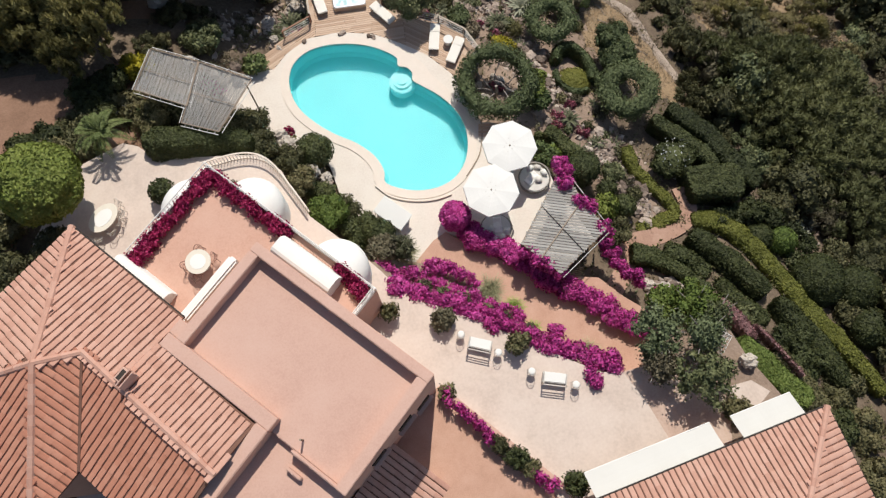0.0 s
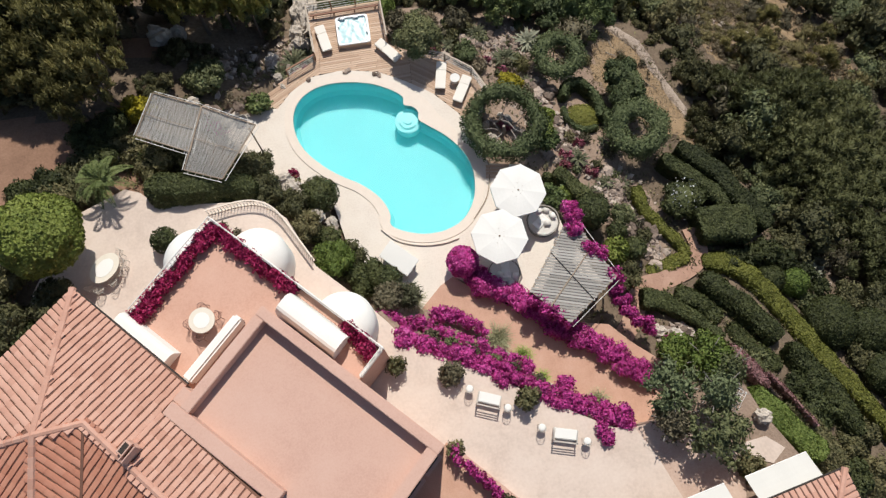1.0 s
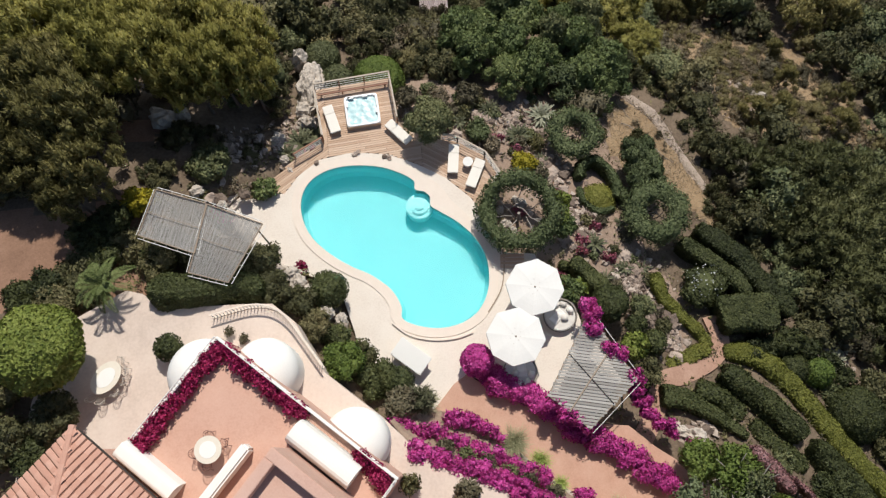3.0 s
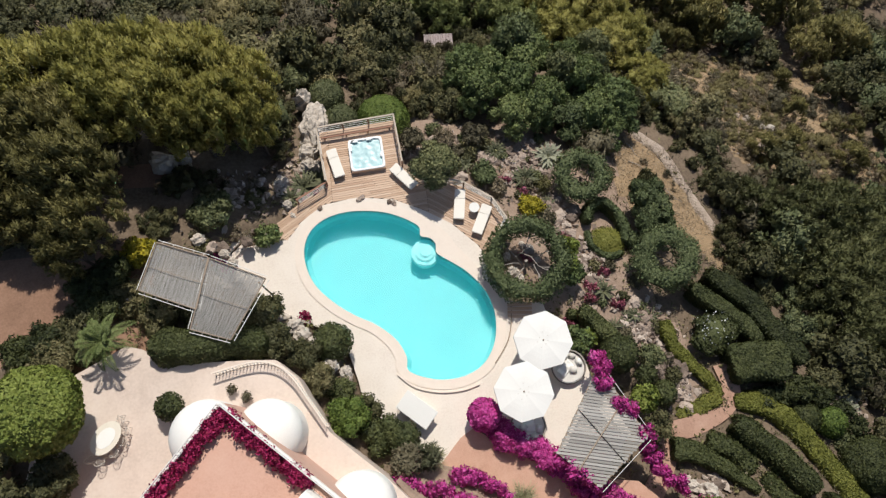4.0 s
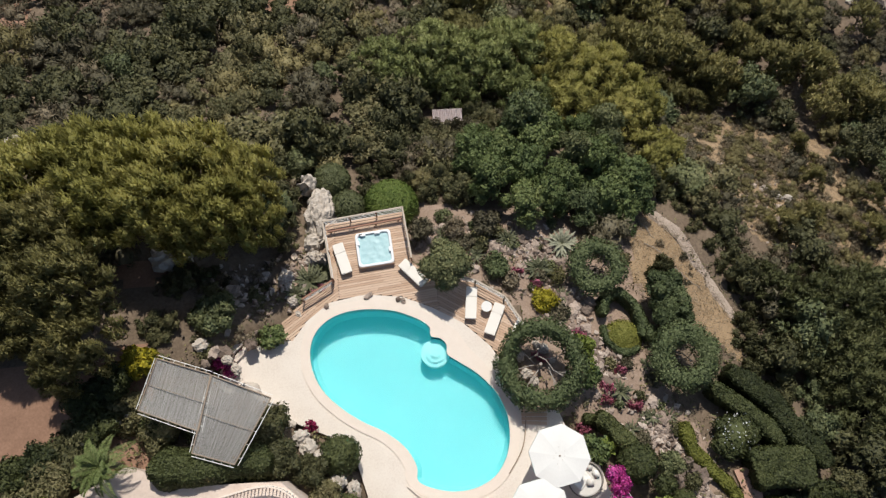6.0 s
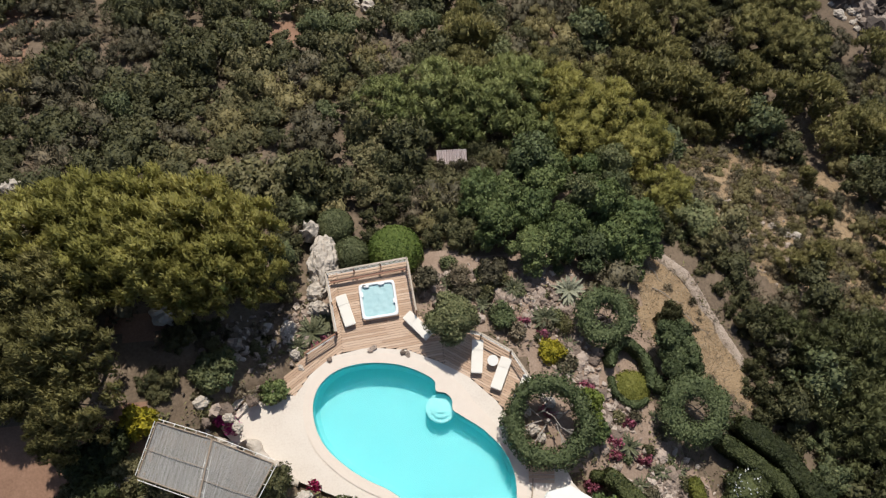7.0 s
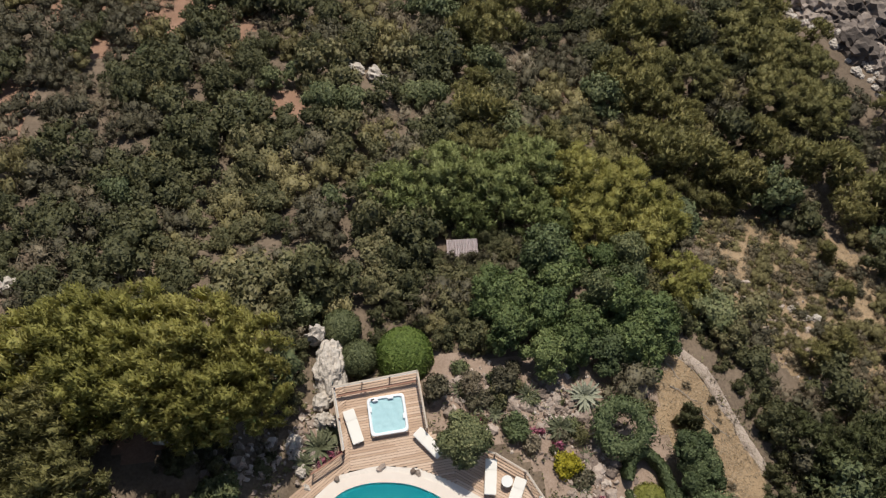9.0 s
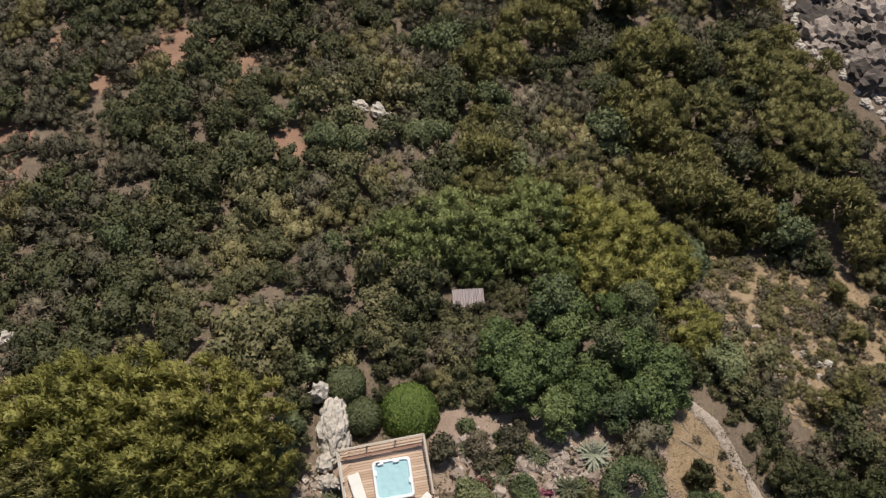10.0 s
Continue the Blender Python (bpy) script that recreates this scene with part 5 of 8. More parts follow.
def slat_pergola():
    th = thing("slat_pergola", "pergola roofed with weathered grey slats, grown over by bougainvillea", "pergola")
    p = [Vector((x, y, 2.2)) for x, y in ((5.98, 11.4), (8.0, 9.35), (11.08, 11.75), (8.98, 15.8))]
    along, across = Vector((0.971, -0.24, 0)), Vector((0.24, 0.971, 0))
    low, high = min(q.dot(across) for q in p), max(q.dot(across) for q in p)
    n = int((high - low) / 0.178)
    for k in range(n):
        v = low + (k + 0.5) * 0.178
        ends = []
        for a, b in zip(p, p[1:] + p[:1]):
            u = (v - a.dot(across)) / (b - a).dot(across)
            if 0 <= u < 1:
                ends.append(a.lerp(b, u))
        a, b = sorted(ends, key=lambda q: q.dot(along))
        d = b - a
        bm = box((d.length + 0.1 + 0.12 * math.sin(k * 1.7), 0.142, 0.03), bevel=0.006)
        ob = part("slat", bm, M_SLAT, th)
        ob.matrix_basis = Matrix.Translation((a + b) / 2 + Vector((0, 0, 0.06 + 0.006 * math.sin(k * 3)))) @ d.to_track_quat("X", "Z").to_matrix().to_4x4()
    for a, b, r in ((p[0], p[3], 0.06), (p[1], p[2], 0.06), (p[0], p[1], 0.05), (p[3], p[2], 0.05), (p[0].lerp(p[1], 0.5) + Vector((0, 0, 0.11)), p[3].lerp(p[2], 0.5) + Vector((0, 0, 0.11)), 0.04)):
        part("beam", rod(a, b, r, n=8), M_BEAM, th)
    up = Vector((0, 0, 0.11))
    part("cross_rod", rod(p[0].lerp(p[3], 0.5) + up, p[1].lerp(p[2], 0.5) + up, 0.025), M_DARK, th, "dark crossing rod")
    for a, b in ((p[1].lerp(p[2], -0.02), p[2]), (p[2], p[3])):
        o = Vector((b.y - a.y, a.x - b.x, 0)).normalized() * 0.28
        part("wire_bar", rod(a + o, b + o, 0.02, n=5), M_METAL, th)
    for a in p:
        part("post", rod((a.x, a.y, -0.4), a, 0.06, n=8), M_BEAM, th)


slat_pergola()


def dining_set(at_, radius, long, label, group, chairs, z_top=0.74):
    th = thing("garden_table", label, "table", at_, 0)
    bm = bmesh.new()
    bmesh.ops.create_cone(bm, cap_ends=True, segments=40, radius1=radius, radius2=radius, depth=0.05)
    bmesh.ops.scale(bm, vec=(long, 1, 1), verts=bm.verts)
    bmesh.ops.translate(bm, vec=(0, 0, z_top), verts=bm.verts)
    part("tabletop", bm, M_CREAM, th)
    bm = bmesh.new()
    bmesh.ops.create_cone(bm, cap_ends=True, segments=40, radius1=radius * 0.62, radius2=radius * 0.62, depth=0.012)
    bmesh.ops.scale(bm, vec=(long, 1, 1), verts=bm.verts)
    bmesh.ops.translate(bm, vec=(0, 0, z_top + 0.034), verts=bm.verts)
    part("inlay", bm, M_WHITE, th, "paler round inlay")
    for k in range(4):
        t = math.pi / 4 + k * math.pi / 2
        part("leg", rod((0.6 * radius * long * math.cos(t), 0.6 * radius * math.sin(t), 0), (0.45 * radius * long * math.cos(t), 0.45 * radius * math.sin(t), z_top), 0.022), M_METAL, th)
    return th


def garden_chair(at_, turn, mat, label, group):
    th = thing("garden_chair", label, "chair", at_, turn, group=group)
    bm = bmesh.new()
    hoop = [(0.215 * math.cos(t), 0.215 * math.sin(t), 0.45) for t in np.linspace(0, 2 * math.pi, 17)]
    bm = tube(hoop, 0.013, bm if len(bm.verts) else None, n=5)
    for k in range(-3, 4):
        w = math.sqrt(max(0.0, 0.215 ** 2 - (0.06 * k) ** 2))
        bm = rod((0.06 * k, -w, 0.45), (0.06 * k, w, 0.45), 0.007, bm, n=4)
    part("seat", bm, mat, th, "open wire seat")
    for x in (-0.17, 0.17):
        for y in (-0.16, 0.17):
            part("leg", rod((x * 1.15, y * 1.2, 0), (x, y, 0.45), 0.014, n=6), mat, th)
    arc = [(0.23 * math.cos(t), 0.23 * math.sin(t), 0.45 + 0.42 * math.sin(t) ** 0.5 if math.sin(t) > 0 else 0.45) for t in np.linspace(0.02, math.pi - 0.02, 13)]
    part("back_hoop", tube(arc, 0.014, n=6), mat, th)
    for t in (0.8, 1.2, 1.57, 1.94, 2.34):
        part("back_bar", rod((0.2 * math.cos(t), 0.2 * math.sin(t), 0.46), (0.23 * math.cos(t), 0.23 * math.sin(t), 0.44 + 0.42 * math.sin(t) ** 0.5), 0.008, n=5), mat, th)
    return th


TFZ = 8.53
dining_set((-11.05, 10.3, TFZ), 0.63, 1.0, "round cream table with a pale inlay on the roof terrace", "", 4)
M_IRON = surface("brown_iron", [(0.16, 0.08, 0.06), (0.24, 0.13, 0.1)], 0.6, 4, 30, 0.1)
ch = garden_chair((-10.42, 10.5, TFZ), -70, M_IRON, "rust-brown wrought iron chair at the terrace table", "chairs round the terrace table")
for x, y, r in ((-11.05, 10.92, 5), (-11.68, 10.2, 95), (-11.2, 9.6, 175)):
    copy_thing(ch, pose(x, y, TFZ, 0, 0, r))
tbl = dining_set((-17.72, 14.75, PATIO_Z), 0.66, 1.45, "oval cream table on the sandy patio", "", 6)
tbl.matrix_basis = pose(-17.72, 14.75, PATIO_Z, 0, 0, 48)
M_PALECHAIR = surface("pale_iron", [(0.42, 0.38, 0.33), (0.55, 0.5, 0.44)], 0.6, 4, 30, 0.1)
ch = garden_chair((-17.0, 14.5, PATIO_Z), -110, M_PALECHAIR, "pale wrought iron chair at the oval table", "chairs round the oval table")
for x, y, r in ((-17.35, 13.95, 200), (-18.1, 13.6, 180), (-16.85, 15.0, -90), (-17.1, 15.6, -60), (-18.6, 13.75, 160)):
    copy_thing(ch, pose(x, y, PATIO_Z, 0, 0, r))


def bench(at_, turn):
    th = thing("garden_bench", "white cushioned bench with a slatted back on the patio", "bench", at_, turn, group="patio benches")
    part("cushion", box((1.25, 0.55, 0.12), (0, 0.1, 0.46), 0, 0.04, seg=2), M_CANVAS, th, "white seat cushion")
    part("seat_frame", box((1.3, 0.62, 0.05), (0, 0.08, 0.37), 0, 0.01), M_PALECHAIR, th)
    for k in range(3):
        part("back_slat", box((1.3, 0.03, 0.07), (0, -0.3 - 0.03 * k, 0.52 + 0.13 * k), 0, 0.01), M_PALECHAIR, th)
    for x in (-0.6, 0.6):
        part("back_post", box((0.05, 0.05, 0.86), (x, -0.28, 0.43), 0, 0.01), M_PALECHAIR, th)
        part("leg", box((0.05, 0.05, 0.37), (x, 0.33, 0.185), 0, 0.01), M_PALECHAIR, th)
        part("armrest", box((0.06, 0.62, 0.04), (x, 0.03, 0.66), 0, 0.01), M_PALECHAIR, th)
    return th


b1 = bench((2.55, 5.3, PATIO_Z), -19)
copy_thing(b1, pose(6.3, 3.05, PATIO_Z, 0, 0, -13))
ch = garden_chair((1.6, 6.0, PATIO_Z), 165, M_PALECHAIR, "pale metal armchair with a white cushion beside the bench", "patio armchairs")
part("cushion", lump((0, -0.02, 0.49), (0.2, 0.2, 0.035), rough=0.05), M_CANVAS, ch, "round white cushion", smooth=True)
for x, y, r in ((3.5, 4.8, 165), (5.15, 3.6, 172), (7.4, 2.65, 172)):
    copy_thing(ch, pose(x, y, PATIO_Z, 0, 0, r))


def buffet():
    th = thing("covered_bar", "white covered counter with a sloping cloth top beside the pool pavement", "counter", (-1.6, 14.65, 0), -42)
    part("body", box((1.9, 0.95, 0.75), (0, 0, 0.375), 0, 0.03), M_WHITE, th)
    top = part("cover", box((2.2, 1.25, 0.06), bevel=0.025, seg=2), M_CANVAS, th, "white cloth cover")
    top.matrix_basis = pose(0, 0, 0.84, 6, 0, 0)
    for x in (-1.0, 1.0):
        part("pole", rod((x, -0.55, 0), (x, -0.55, 0.82), 0.025), M_BEAM, th)


buffet()


def curved_bench():
    """The raised lip at the pool's shallow end."""
    p = curve([(-2.55, 17.3), (-1.6, 16.45), (-0.2, 16.0), (1.2, 15.95), (2.25, 16.2)])
    ob = part("pool_kerb", wall_along([(x, y - 0.42) for x, y in p], -0.05, 0.13, 0.09), M_COPING)
    tagged(ob, "low curved stone lip at the pool's shallow end", "kerb", kind="structure")
    ob = part("pool_kerb", wall_along(curve([(3.35, 16.9), (4.35, 18.3), (4.75, 20.0), (4.7, 20.9)]), -0.05, 0.07, 0.07), M_BEAM)
    tagged(ob, "thin dark drain edge beside the pool", "kerb", kind="structure")


curved_bench()


def balustrade():
    th = thing("balustrade", "curved white balustrade with turned balusters at the patio's edge", "balustrade", kind="structure")
    p = curve([(-12.2, 17.5), (-11.3, 17.68), (-10.3, 17.84), (-9.4, 17.82), (-8.6, 17.5), (-7.9, 16.8), (-7.15, 15.6), (-6.25, 14.1)], step=6)
    part("top_rail", wall_along(p, PATIO_Z + 0.7, PATIO_Z + 0.76, 0.08), M_COPING, th)
    part("plinth", wall_along(p, PATIO_Z - 0.02, PATIO_Z + 0.06, 0.1), M_COPING, th)
    seg = np.concatenate([[0], np.cumsum(np.linalg.norm(np.diff(p, axis=0), axis=1))])
    bm = bmesh.new()
    for z0, z1, r0, r1 in ((0.0, 0.14, 0.025, 0.042), (0.14, 0.32, 0.042, 0.028), (0.32, 0.5, 0.028, 0.022), (0.5, 0.64, 0.022, 0.034)):
        bm = rod((0, 0, z0), (0, 0, z1), r0, bm, n=7, r2=r1)
    src = part("baluster", bm, M_WHITE, th)
    first = True
    for d in np.arange(0.1, seg[-1], 0.19):
        x, y = np.interp(d, seg, p[:, 0]), np.interp(d, seg, p[:, 1])
        m = Matrix.Translation((x, y, PATIO_Z + 0.06))
        if first:
            src.matrix_basis, first = m, False
        else:
            again(src, m)


balustrade()


def swing_frame():
    th = thing("garden_swing", "white lattice canopy of a garden swing under the tree", "swing", (14.85, 4.2, PATIO_Z), -38)
    for k in range(9):
        part("lattice_bar", rod((-0.7 + 0.175 * k, -0.5, 1.7), (-0.7 + 0.175 * k, 0.5, 1.7), 0.013, n=5), M_METAL, th)
    for k in range(5):
        part("lattice_bar", rod((-0.7, -0.5 + 0.25 * k, 1.7), (0.7, -0.5 + 0.25 * k, 1.7), 0.013, n=5), M_METAL, th)
    for x in (-0.7, 0.7):
        for y in (-0.5, 0.5):
            part("leg", rod((x, y, 0), (x, y, 1.7), 0.025, n=6), M_METAL, th)
    part("seat", box((1.2, 0.5, 0.1), (0, 0, 0.45), 0, 0.03), M_CANVAS, th)


swing_frame()


def hut():
    g = land1(2.6, 42.3)
    th = thing("hut", "small hut with a pale corrugated roof among the trees", "hut", (2.6, 42.35, g), -3)
    top = max(-6.45, land1(2.8, 41.7) + 0.75) - g
    part("wall", box((1.9, 1.15, top - 0.2), (0, 0, (top - 0.2) / 2), 0, 0.02), M_WHITE, th)
    b = bmesh.new()
    n = 60
    rows = [[b.verts.new((-1.1 + 2.2 * i / n, y, top + 0.035 * math.sin(i * 2 * math.pi / 5) - 0.08 * y)) for y in (-0.65, 0.65)] for i in range(n + 1)]
    for p, q in zip(rows, rows[1:]):
        b.faces.new((p[0], q[0], q[1], p[1]))
    bmesh.ops.solidify(b, geom=b.faces[:], thickness=0.01)
    part("roof", b, M_CORRUGATED, th, "pale pink-grey corrugated sheet")


hut()

# ---- plants ----
def lobed(count, spread, flat, r0, r1, seed, base=0.0, sub=1, tall=0.8, rough=0.35):
    """A crown's body: uneven balls spread over a flattened dome."""
    rng = random.Random(seed)
    bm = None
    for k in range(count):
        a = 2.399963 * k + rng.uniform(-0.5, 0.5)
        d = spread * math.sqrt((k + 0.3) / count)
        r = rng.uniform(r0, r1) * (1.12 - 0.35 * d / max(spread, 0.01))
        z = base + flat * (1 - (d / (spread + 0.01)) ** 2) + rng.uniform(-0.25, 0.25) * r0
        bm = lump((d * math.cos(a), d * math.sin(a), z), (r, r, r * tall * rng.uniform(0.88, 1.14)), bm, sub, rough, 1.3, seed * 1.7 + k)
    return bm


def trunk(height, r, seed, limbs=4, spread=1.0):
    rng = random.Random(seed)
    b = tube([(0, 0, -0.4), (0.08 * rng.uniform(-1, 1), 0.08, height * 0.35), (0.2 * rng.uniform(-1, 1), 0.15 * rng.uniform(-1, 1), height * 0.75)], r, n=7, taper=0.6)
    for k in range(limbs):
        a = 2 * math.pi * k / limbs + rng.uniform(-0.4, 0.4)
        z0 = height * rng.uniform(0.4, 0.7)
        b = tube([(0, 0, z0), (0.5 * spread * math.cos(a), 0.5 * spread * math.sin(a), z0 + 0.3 * height * 0.6), (spread * math.cos(a), spread * math.sin(a), height * 0.95)], r * 0.45, b, n=5, taper=0.4)
    return b


def tree_kind(name, label, category, crown_me, trunk_bm, bark, group=""):
    th = thing(name, label, category, (0, 0, -60), group=group)
    leaf_part("crown", crown_me, th)
    part("trunk", trunk_bm, bark, th)
    return th


USED_KIND = set()


def plant(th, x, y, z, turn=0.0, s=1.0, sz=None):
    """Sets the first of a kind down, and copies it from then on."""
    m = pose(x, y, z, 0, 0, turn) @ Matrix.Diagonal((s, s, sz or s, 1))
    if th.name not in USED_KIND:
        USED_KIND.add(th.name)
        th.matrix_basis = m
        return th
    c = copy_thing(th, Matrix.Identity(4))
    c.matrix_basis = m
    return c


def conifer(label, count, spread, flat, r0, r1, base, leaf, seed, tall, girth, reach):
    return tree_kind("pine_tree", label, "tree", leafy("pine_crown", lobed(count, spread, flat, r0, r1, seed, base, 1, 1.35, 0.5), [leaf], 90, 0.3, 0.34, 0.55, True, 0.16, seed, -0.25, small=True, lift=1.0),
                     trunk(tall, girth, seed, 5, reach), M_BARK, "hillside pines")


def shrub_kind(label, count, spread, flat, r0, r1, base, leaf, seed, per, size, aspect, upright=False):
    return tree_kind("shrub", label, "shrub", leafy("shrub_crown", lobed(count, spread, flat, r0, r1, seed, base, 1), [leaf], per, size, aspect, 0.9, upright, 0.2, seed, 0.0, small=True),
                     trunk(base + 0.3, 0.06, seed, 2, 0.5), M_BARK, "hillside scrub")


PINES = [conifer("Mediterranean pine with a dense yellow-green crown on the hillside", 46, 2.75, 1.3, 0.34, 0.66, 3.5, F_PINE, 11 + k, 3.9, 0.16, 1.5) for k in range(3)]
PINES2 = [conifer("olive-green Mediterranean pine with a loose crown", 42, 2.7, 1.4, 0.34, 0.64, 3.3, F_PINE2, 31 + k, 3.7, 0.15, 1.4) for k in range(3)]
PINES3 = [conifer("fresh green Mediterranean pine in the hollow below the garden", 44, 2.75, 1.5, 0.34, 0.64, 3.3, F_PINE3, 131 + k, 3.7, 0.15, 1.4) for k in range(3)]
PINES4 = [conifer("dark olive Mediterranean pine on the slope below the garden", 42, 2.7, 1.4, 0.34, 0.64, 3.3, F_PINE4, 231 + k, 3.7, 0.15, 1.4) for k in range(2)]
YOUNG = [conifer("young olive-green pine on the hillside", 17, 1.45, 1.2, 0.26, 0.5, 1.4, F_PINE2, 35 + k, 1.9, 0.1, 0.7) for k in range(3)]
SHRUBS = [shrub_kind("dark green mastic shrub on the dry hillside", 10, 1.2, 0.65, 0.34, 0.7, 0.6, F_SHRUB, 51 + k, 125, 0.155, 0.8) for k in range(4)]
SCRUB = [shrub_kind("grey-green dry scrub bush on the hillside", 9, 1.15, 0.4, 0.32, 0.6, 0.42, F_GREY, 71 + k, 115, 0.18, 0.42, True) for k in range(3)]
GREENS = [shrub_kind("fresh green rounded bush on the dry hillside", 11, 1.15, 0.75, 0.34, 0.66, 0.6, F_LUSH, 171 + k, 125, 0.15, 0.8) for k in range(2)]
DRIES = [shrub_kind("withered grey-brown bush on the dry hillside", 8, 1.0, 0.35, 0.28, 0.5, 0.35, F_DRY, 181 + k, 110, 0.24, 0.2, True) for k in range(2)]
GOLDS = [shrub_kind("golden olive-brown scrub bush on the dry slope", 9, 1.1, 0.45, 0.32, 0.6, 0.4, F_GOLD, 191 + k, 115, 0.18, 0.35, True) for k in range(2)]
LUSH = [tree_kind("carob_tree", "dense bright green broadleaf tree beside the garden", "tree",
                  leafy("carob_crown", lobed(17, 1.9, 1.2, 0.42, 0.8, 91 + k, 1.5, 2), [(F_CAROB, F_LUSH, F_RING)[k]], 120, 0.19, 0.8, 0.85, False, 0.24, 30 + k, 0.0, small=True),
                  trunk(2.0, 0.12, 40 + k, 4, 1.0), M_BARK, "green trees by the garden") for k in range(3)]

GARDEN = np.array([(-25, 12), (-24, 17), (-19, 20.2), (-18.2, 24), (-15.5, 26.6), (-11.5, 27.5), (-10.2, 30.5), (-8.6, 33.5), (-8.6, 37.4), (-7.8, 39.0), (-4.6, 39.4), (-3.4, 38.4), (-0.4, 38.0), (0.6, 35.0), (5, 33.6), (9.5, 33.4),
                   (12.5, 30.9), (17.0, 34.0), (19.6, 31.5), (20.9, 27), (21.6, 22), (23.2, 17), (26.0, 14.0), (29.6, 11.0), (31, 5), (29.5, -2), (28, -9), (-26, -9)])


def hillside():
    rng = random.Random(5)
    # tall pines: kind, place, height of the top, width
    for k, (kind, x, y, top, s) in enumerate((
            # yellow-green stand above the shaded hollow
            (PINES, -22.4, 35.4, 8.6, 1.1), (PINES, -19.4, 36.8, 7.9, 1.05), (PINES, -16.2, 36.9, 7.6, 1.05), (PINES, -13.2, 35.9, 8.1, 1.05), (PINES, -10.7, 35.2, 6.6, 0.9), (PINES, -18.2, 34.3, 8.4, 1.05),
            (PINES, -14.8, 33.6, 8.8, 1.0), (PINES, -11.6, 33.0, 8.0, 0.9), (PINES, -13.2, 32.4, 8.0, 0.75), (PINES, -9.9, 32.6, 6.4, 0.62), (PINES, -26.0, 36.4, 8.4, 1.15), (PINES, -29.5, 34.5, 9.0, 1.2),
            # olive stand over the patio's corner
            (PINES2, -19.0, 28.9, 10.6, 0.95), (PINES2, -18.2, 26.2, 9.6, 0.8), (PINES2, -22.6, 27.9, 7.8, 0.8), (PINES2, -19.6, 24.9, 8.4, 0.6), (PINES2, -22.0, 30.2, 8.8, 1.05), (PINES2, -25.6, 28.8, 7.4, 1.0), (PINES2, -26.0, 31.6, 10.2, 1.2), (PINES2, -21.0, 32.4, 9.4, 0.9),
            # stand in the hollow below the deck
            (PINES3, -1.6, 46.3, -2.9, 1.0), (PINES3, 1.9, 47.6, -3.2, 1.05), (PINES3, 5.4, 46.6, -3.8, 1.05), (PINES3, 8.4, 48.4, -5.0, 1.05), (PINES, 12.0, 47.4, -5.6, 1.05), (PINES, 15.6, 46.4, -6.6, 1.05), (PINES, 18.2, 44.6, -8.0, 0.95),
            (PINES3, 8.6, 44.2, -5.0, 0.85), (PINES, 12.2, 43.9, -5.8, 0.95), (PINES, 16.0, 42.9, -7.2, 0.95), (PINES, 18.5, 38.6, -8.6, 0.8), (PINES3, 3.0, 45.2, -4.4, 0.75), (PINES2, 4.4, 50.6, -6.4, 0.9), (PINES2, 10.5, 51.4, -8.6, 0.9), (PINES2, 15.0, 50.4, -11, 1.0),
            # olive pines beside the clipped hedges
            (PINES4, 26.0, 24.7, -2.9, 1.0), (PINES4, 29.2, 25.4, -3.6, 1.1), (PINES4, 27.0, 21.2, -2.8, 1.05), (PINES4, 30.4, 21.4, -4.0, 1.15), (PINES4, 28.4, 17.6, -3.0, 1.0), (PINES4, 33.2, 24.6, -6.0, 1.2), (PINES4, 32.4, 17.6, -5.0, 1.1), (PINES4, 35.0, 20.4, -6.5, 1.2), (PINES4, 24.4, 27.0, -4.8, 0.7), (PINES4, 24.6, 22.4, -4.4, 0.7), (PINES4, 31.5, 13.5, -5.0, 1.0),
            # far ridge
            (PINES2, 35.5, 58.5, -17.5, 1.1), (PINES2, 39.0, 56.4, -18, 1.1), (PINES2, 37, 63.5, -19, 1.1), (PINES2, 33.5, 66, -19.5, 1.1), (PINES2, 40.4, 61.6, -19.5, 0.9), (PINES2, 28.5, 61.5, -18.5, 1.0))):
        g = land1(x, y)
        plant(kind[k % len(kind)], x, y, g, rng.uniform(0, 360), s, max(0.55, (top - g) / 5.9))
    tall = np.array([(-20.8, 26.2), (-18.3, 28.7), (-22, 29.9), (-14.6, 33.9), (-18.2, 34.3), (-19.4, 36.8), (-16.2, 36.9)])
    step = 2.45
    low = []
    for j in range(int((86 + 4) / (step * 0.87))):
        for i in range(int((62 + 50) / step)):
            x = -50 + i * step + (j % 2) * step / 2 + rng.uniform(-0.75, 0.75)
            y = -4 + j * step * 0.87 + rng.uniform(-0.75, 0.75)
            if inside(GARDEN, np.array([x]), np.array([y]))[0]:
                continue
            if x < -(30 + 0.25 * max(y - 33, -20)) or x > 47 + 0.2 * (y - 30) or y > 79:
                continue
            n1 = noise.noise(Vector((x * 0.11, y * 0.11, 2.0)))
            n2 = noise.noise(Vector((x * 0.2, y * 0.2, 8.0)))
            if n2 > 0.6 and y > 40:
                continue
            tan = inside(offset(TAN, 0.8), np.array([x]), np.array([y]))[0]
            if tan and rng.random() < 0.35:
                continue
            if inside(offset(STRAW, 2.9 if x > 15 and y > 29 else 2.1), np.array([x]), np.array([y]))[0]:
                continue
            if y > 57 and x > np.interp(y, [56, 58, 62, 66.2, 68.2, 72, 76, 80], [47.6, 47.2, 46.6, 45.2, 42.2, 42.2, 42.8, 43.4]) - 2.2:
                continue
            if any(np.hypot(x - rx, y - ry) < rr for rx, ry, rr in REDS):
                continue
            if np.hypot(x + 3.6, y - 61.4) < 2.3:
                continue
            if np.hypot(x - 2.8, y - 42.2) < 3.9:
                continue
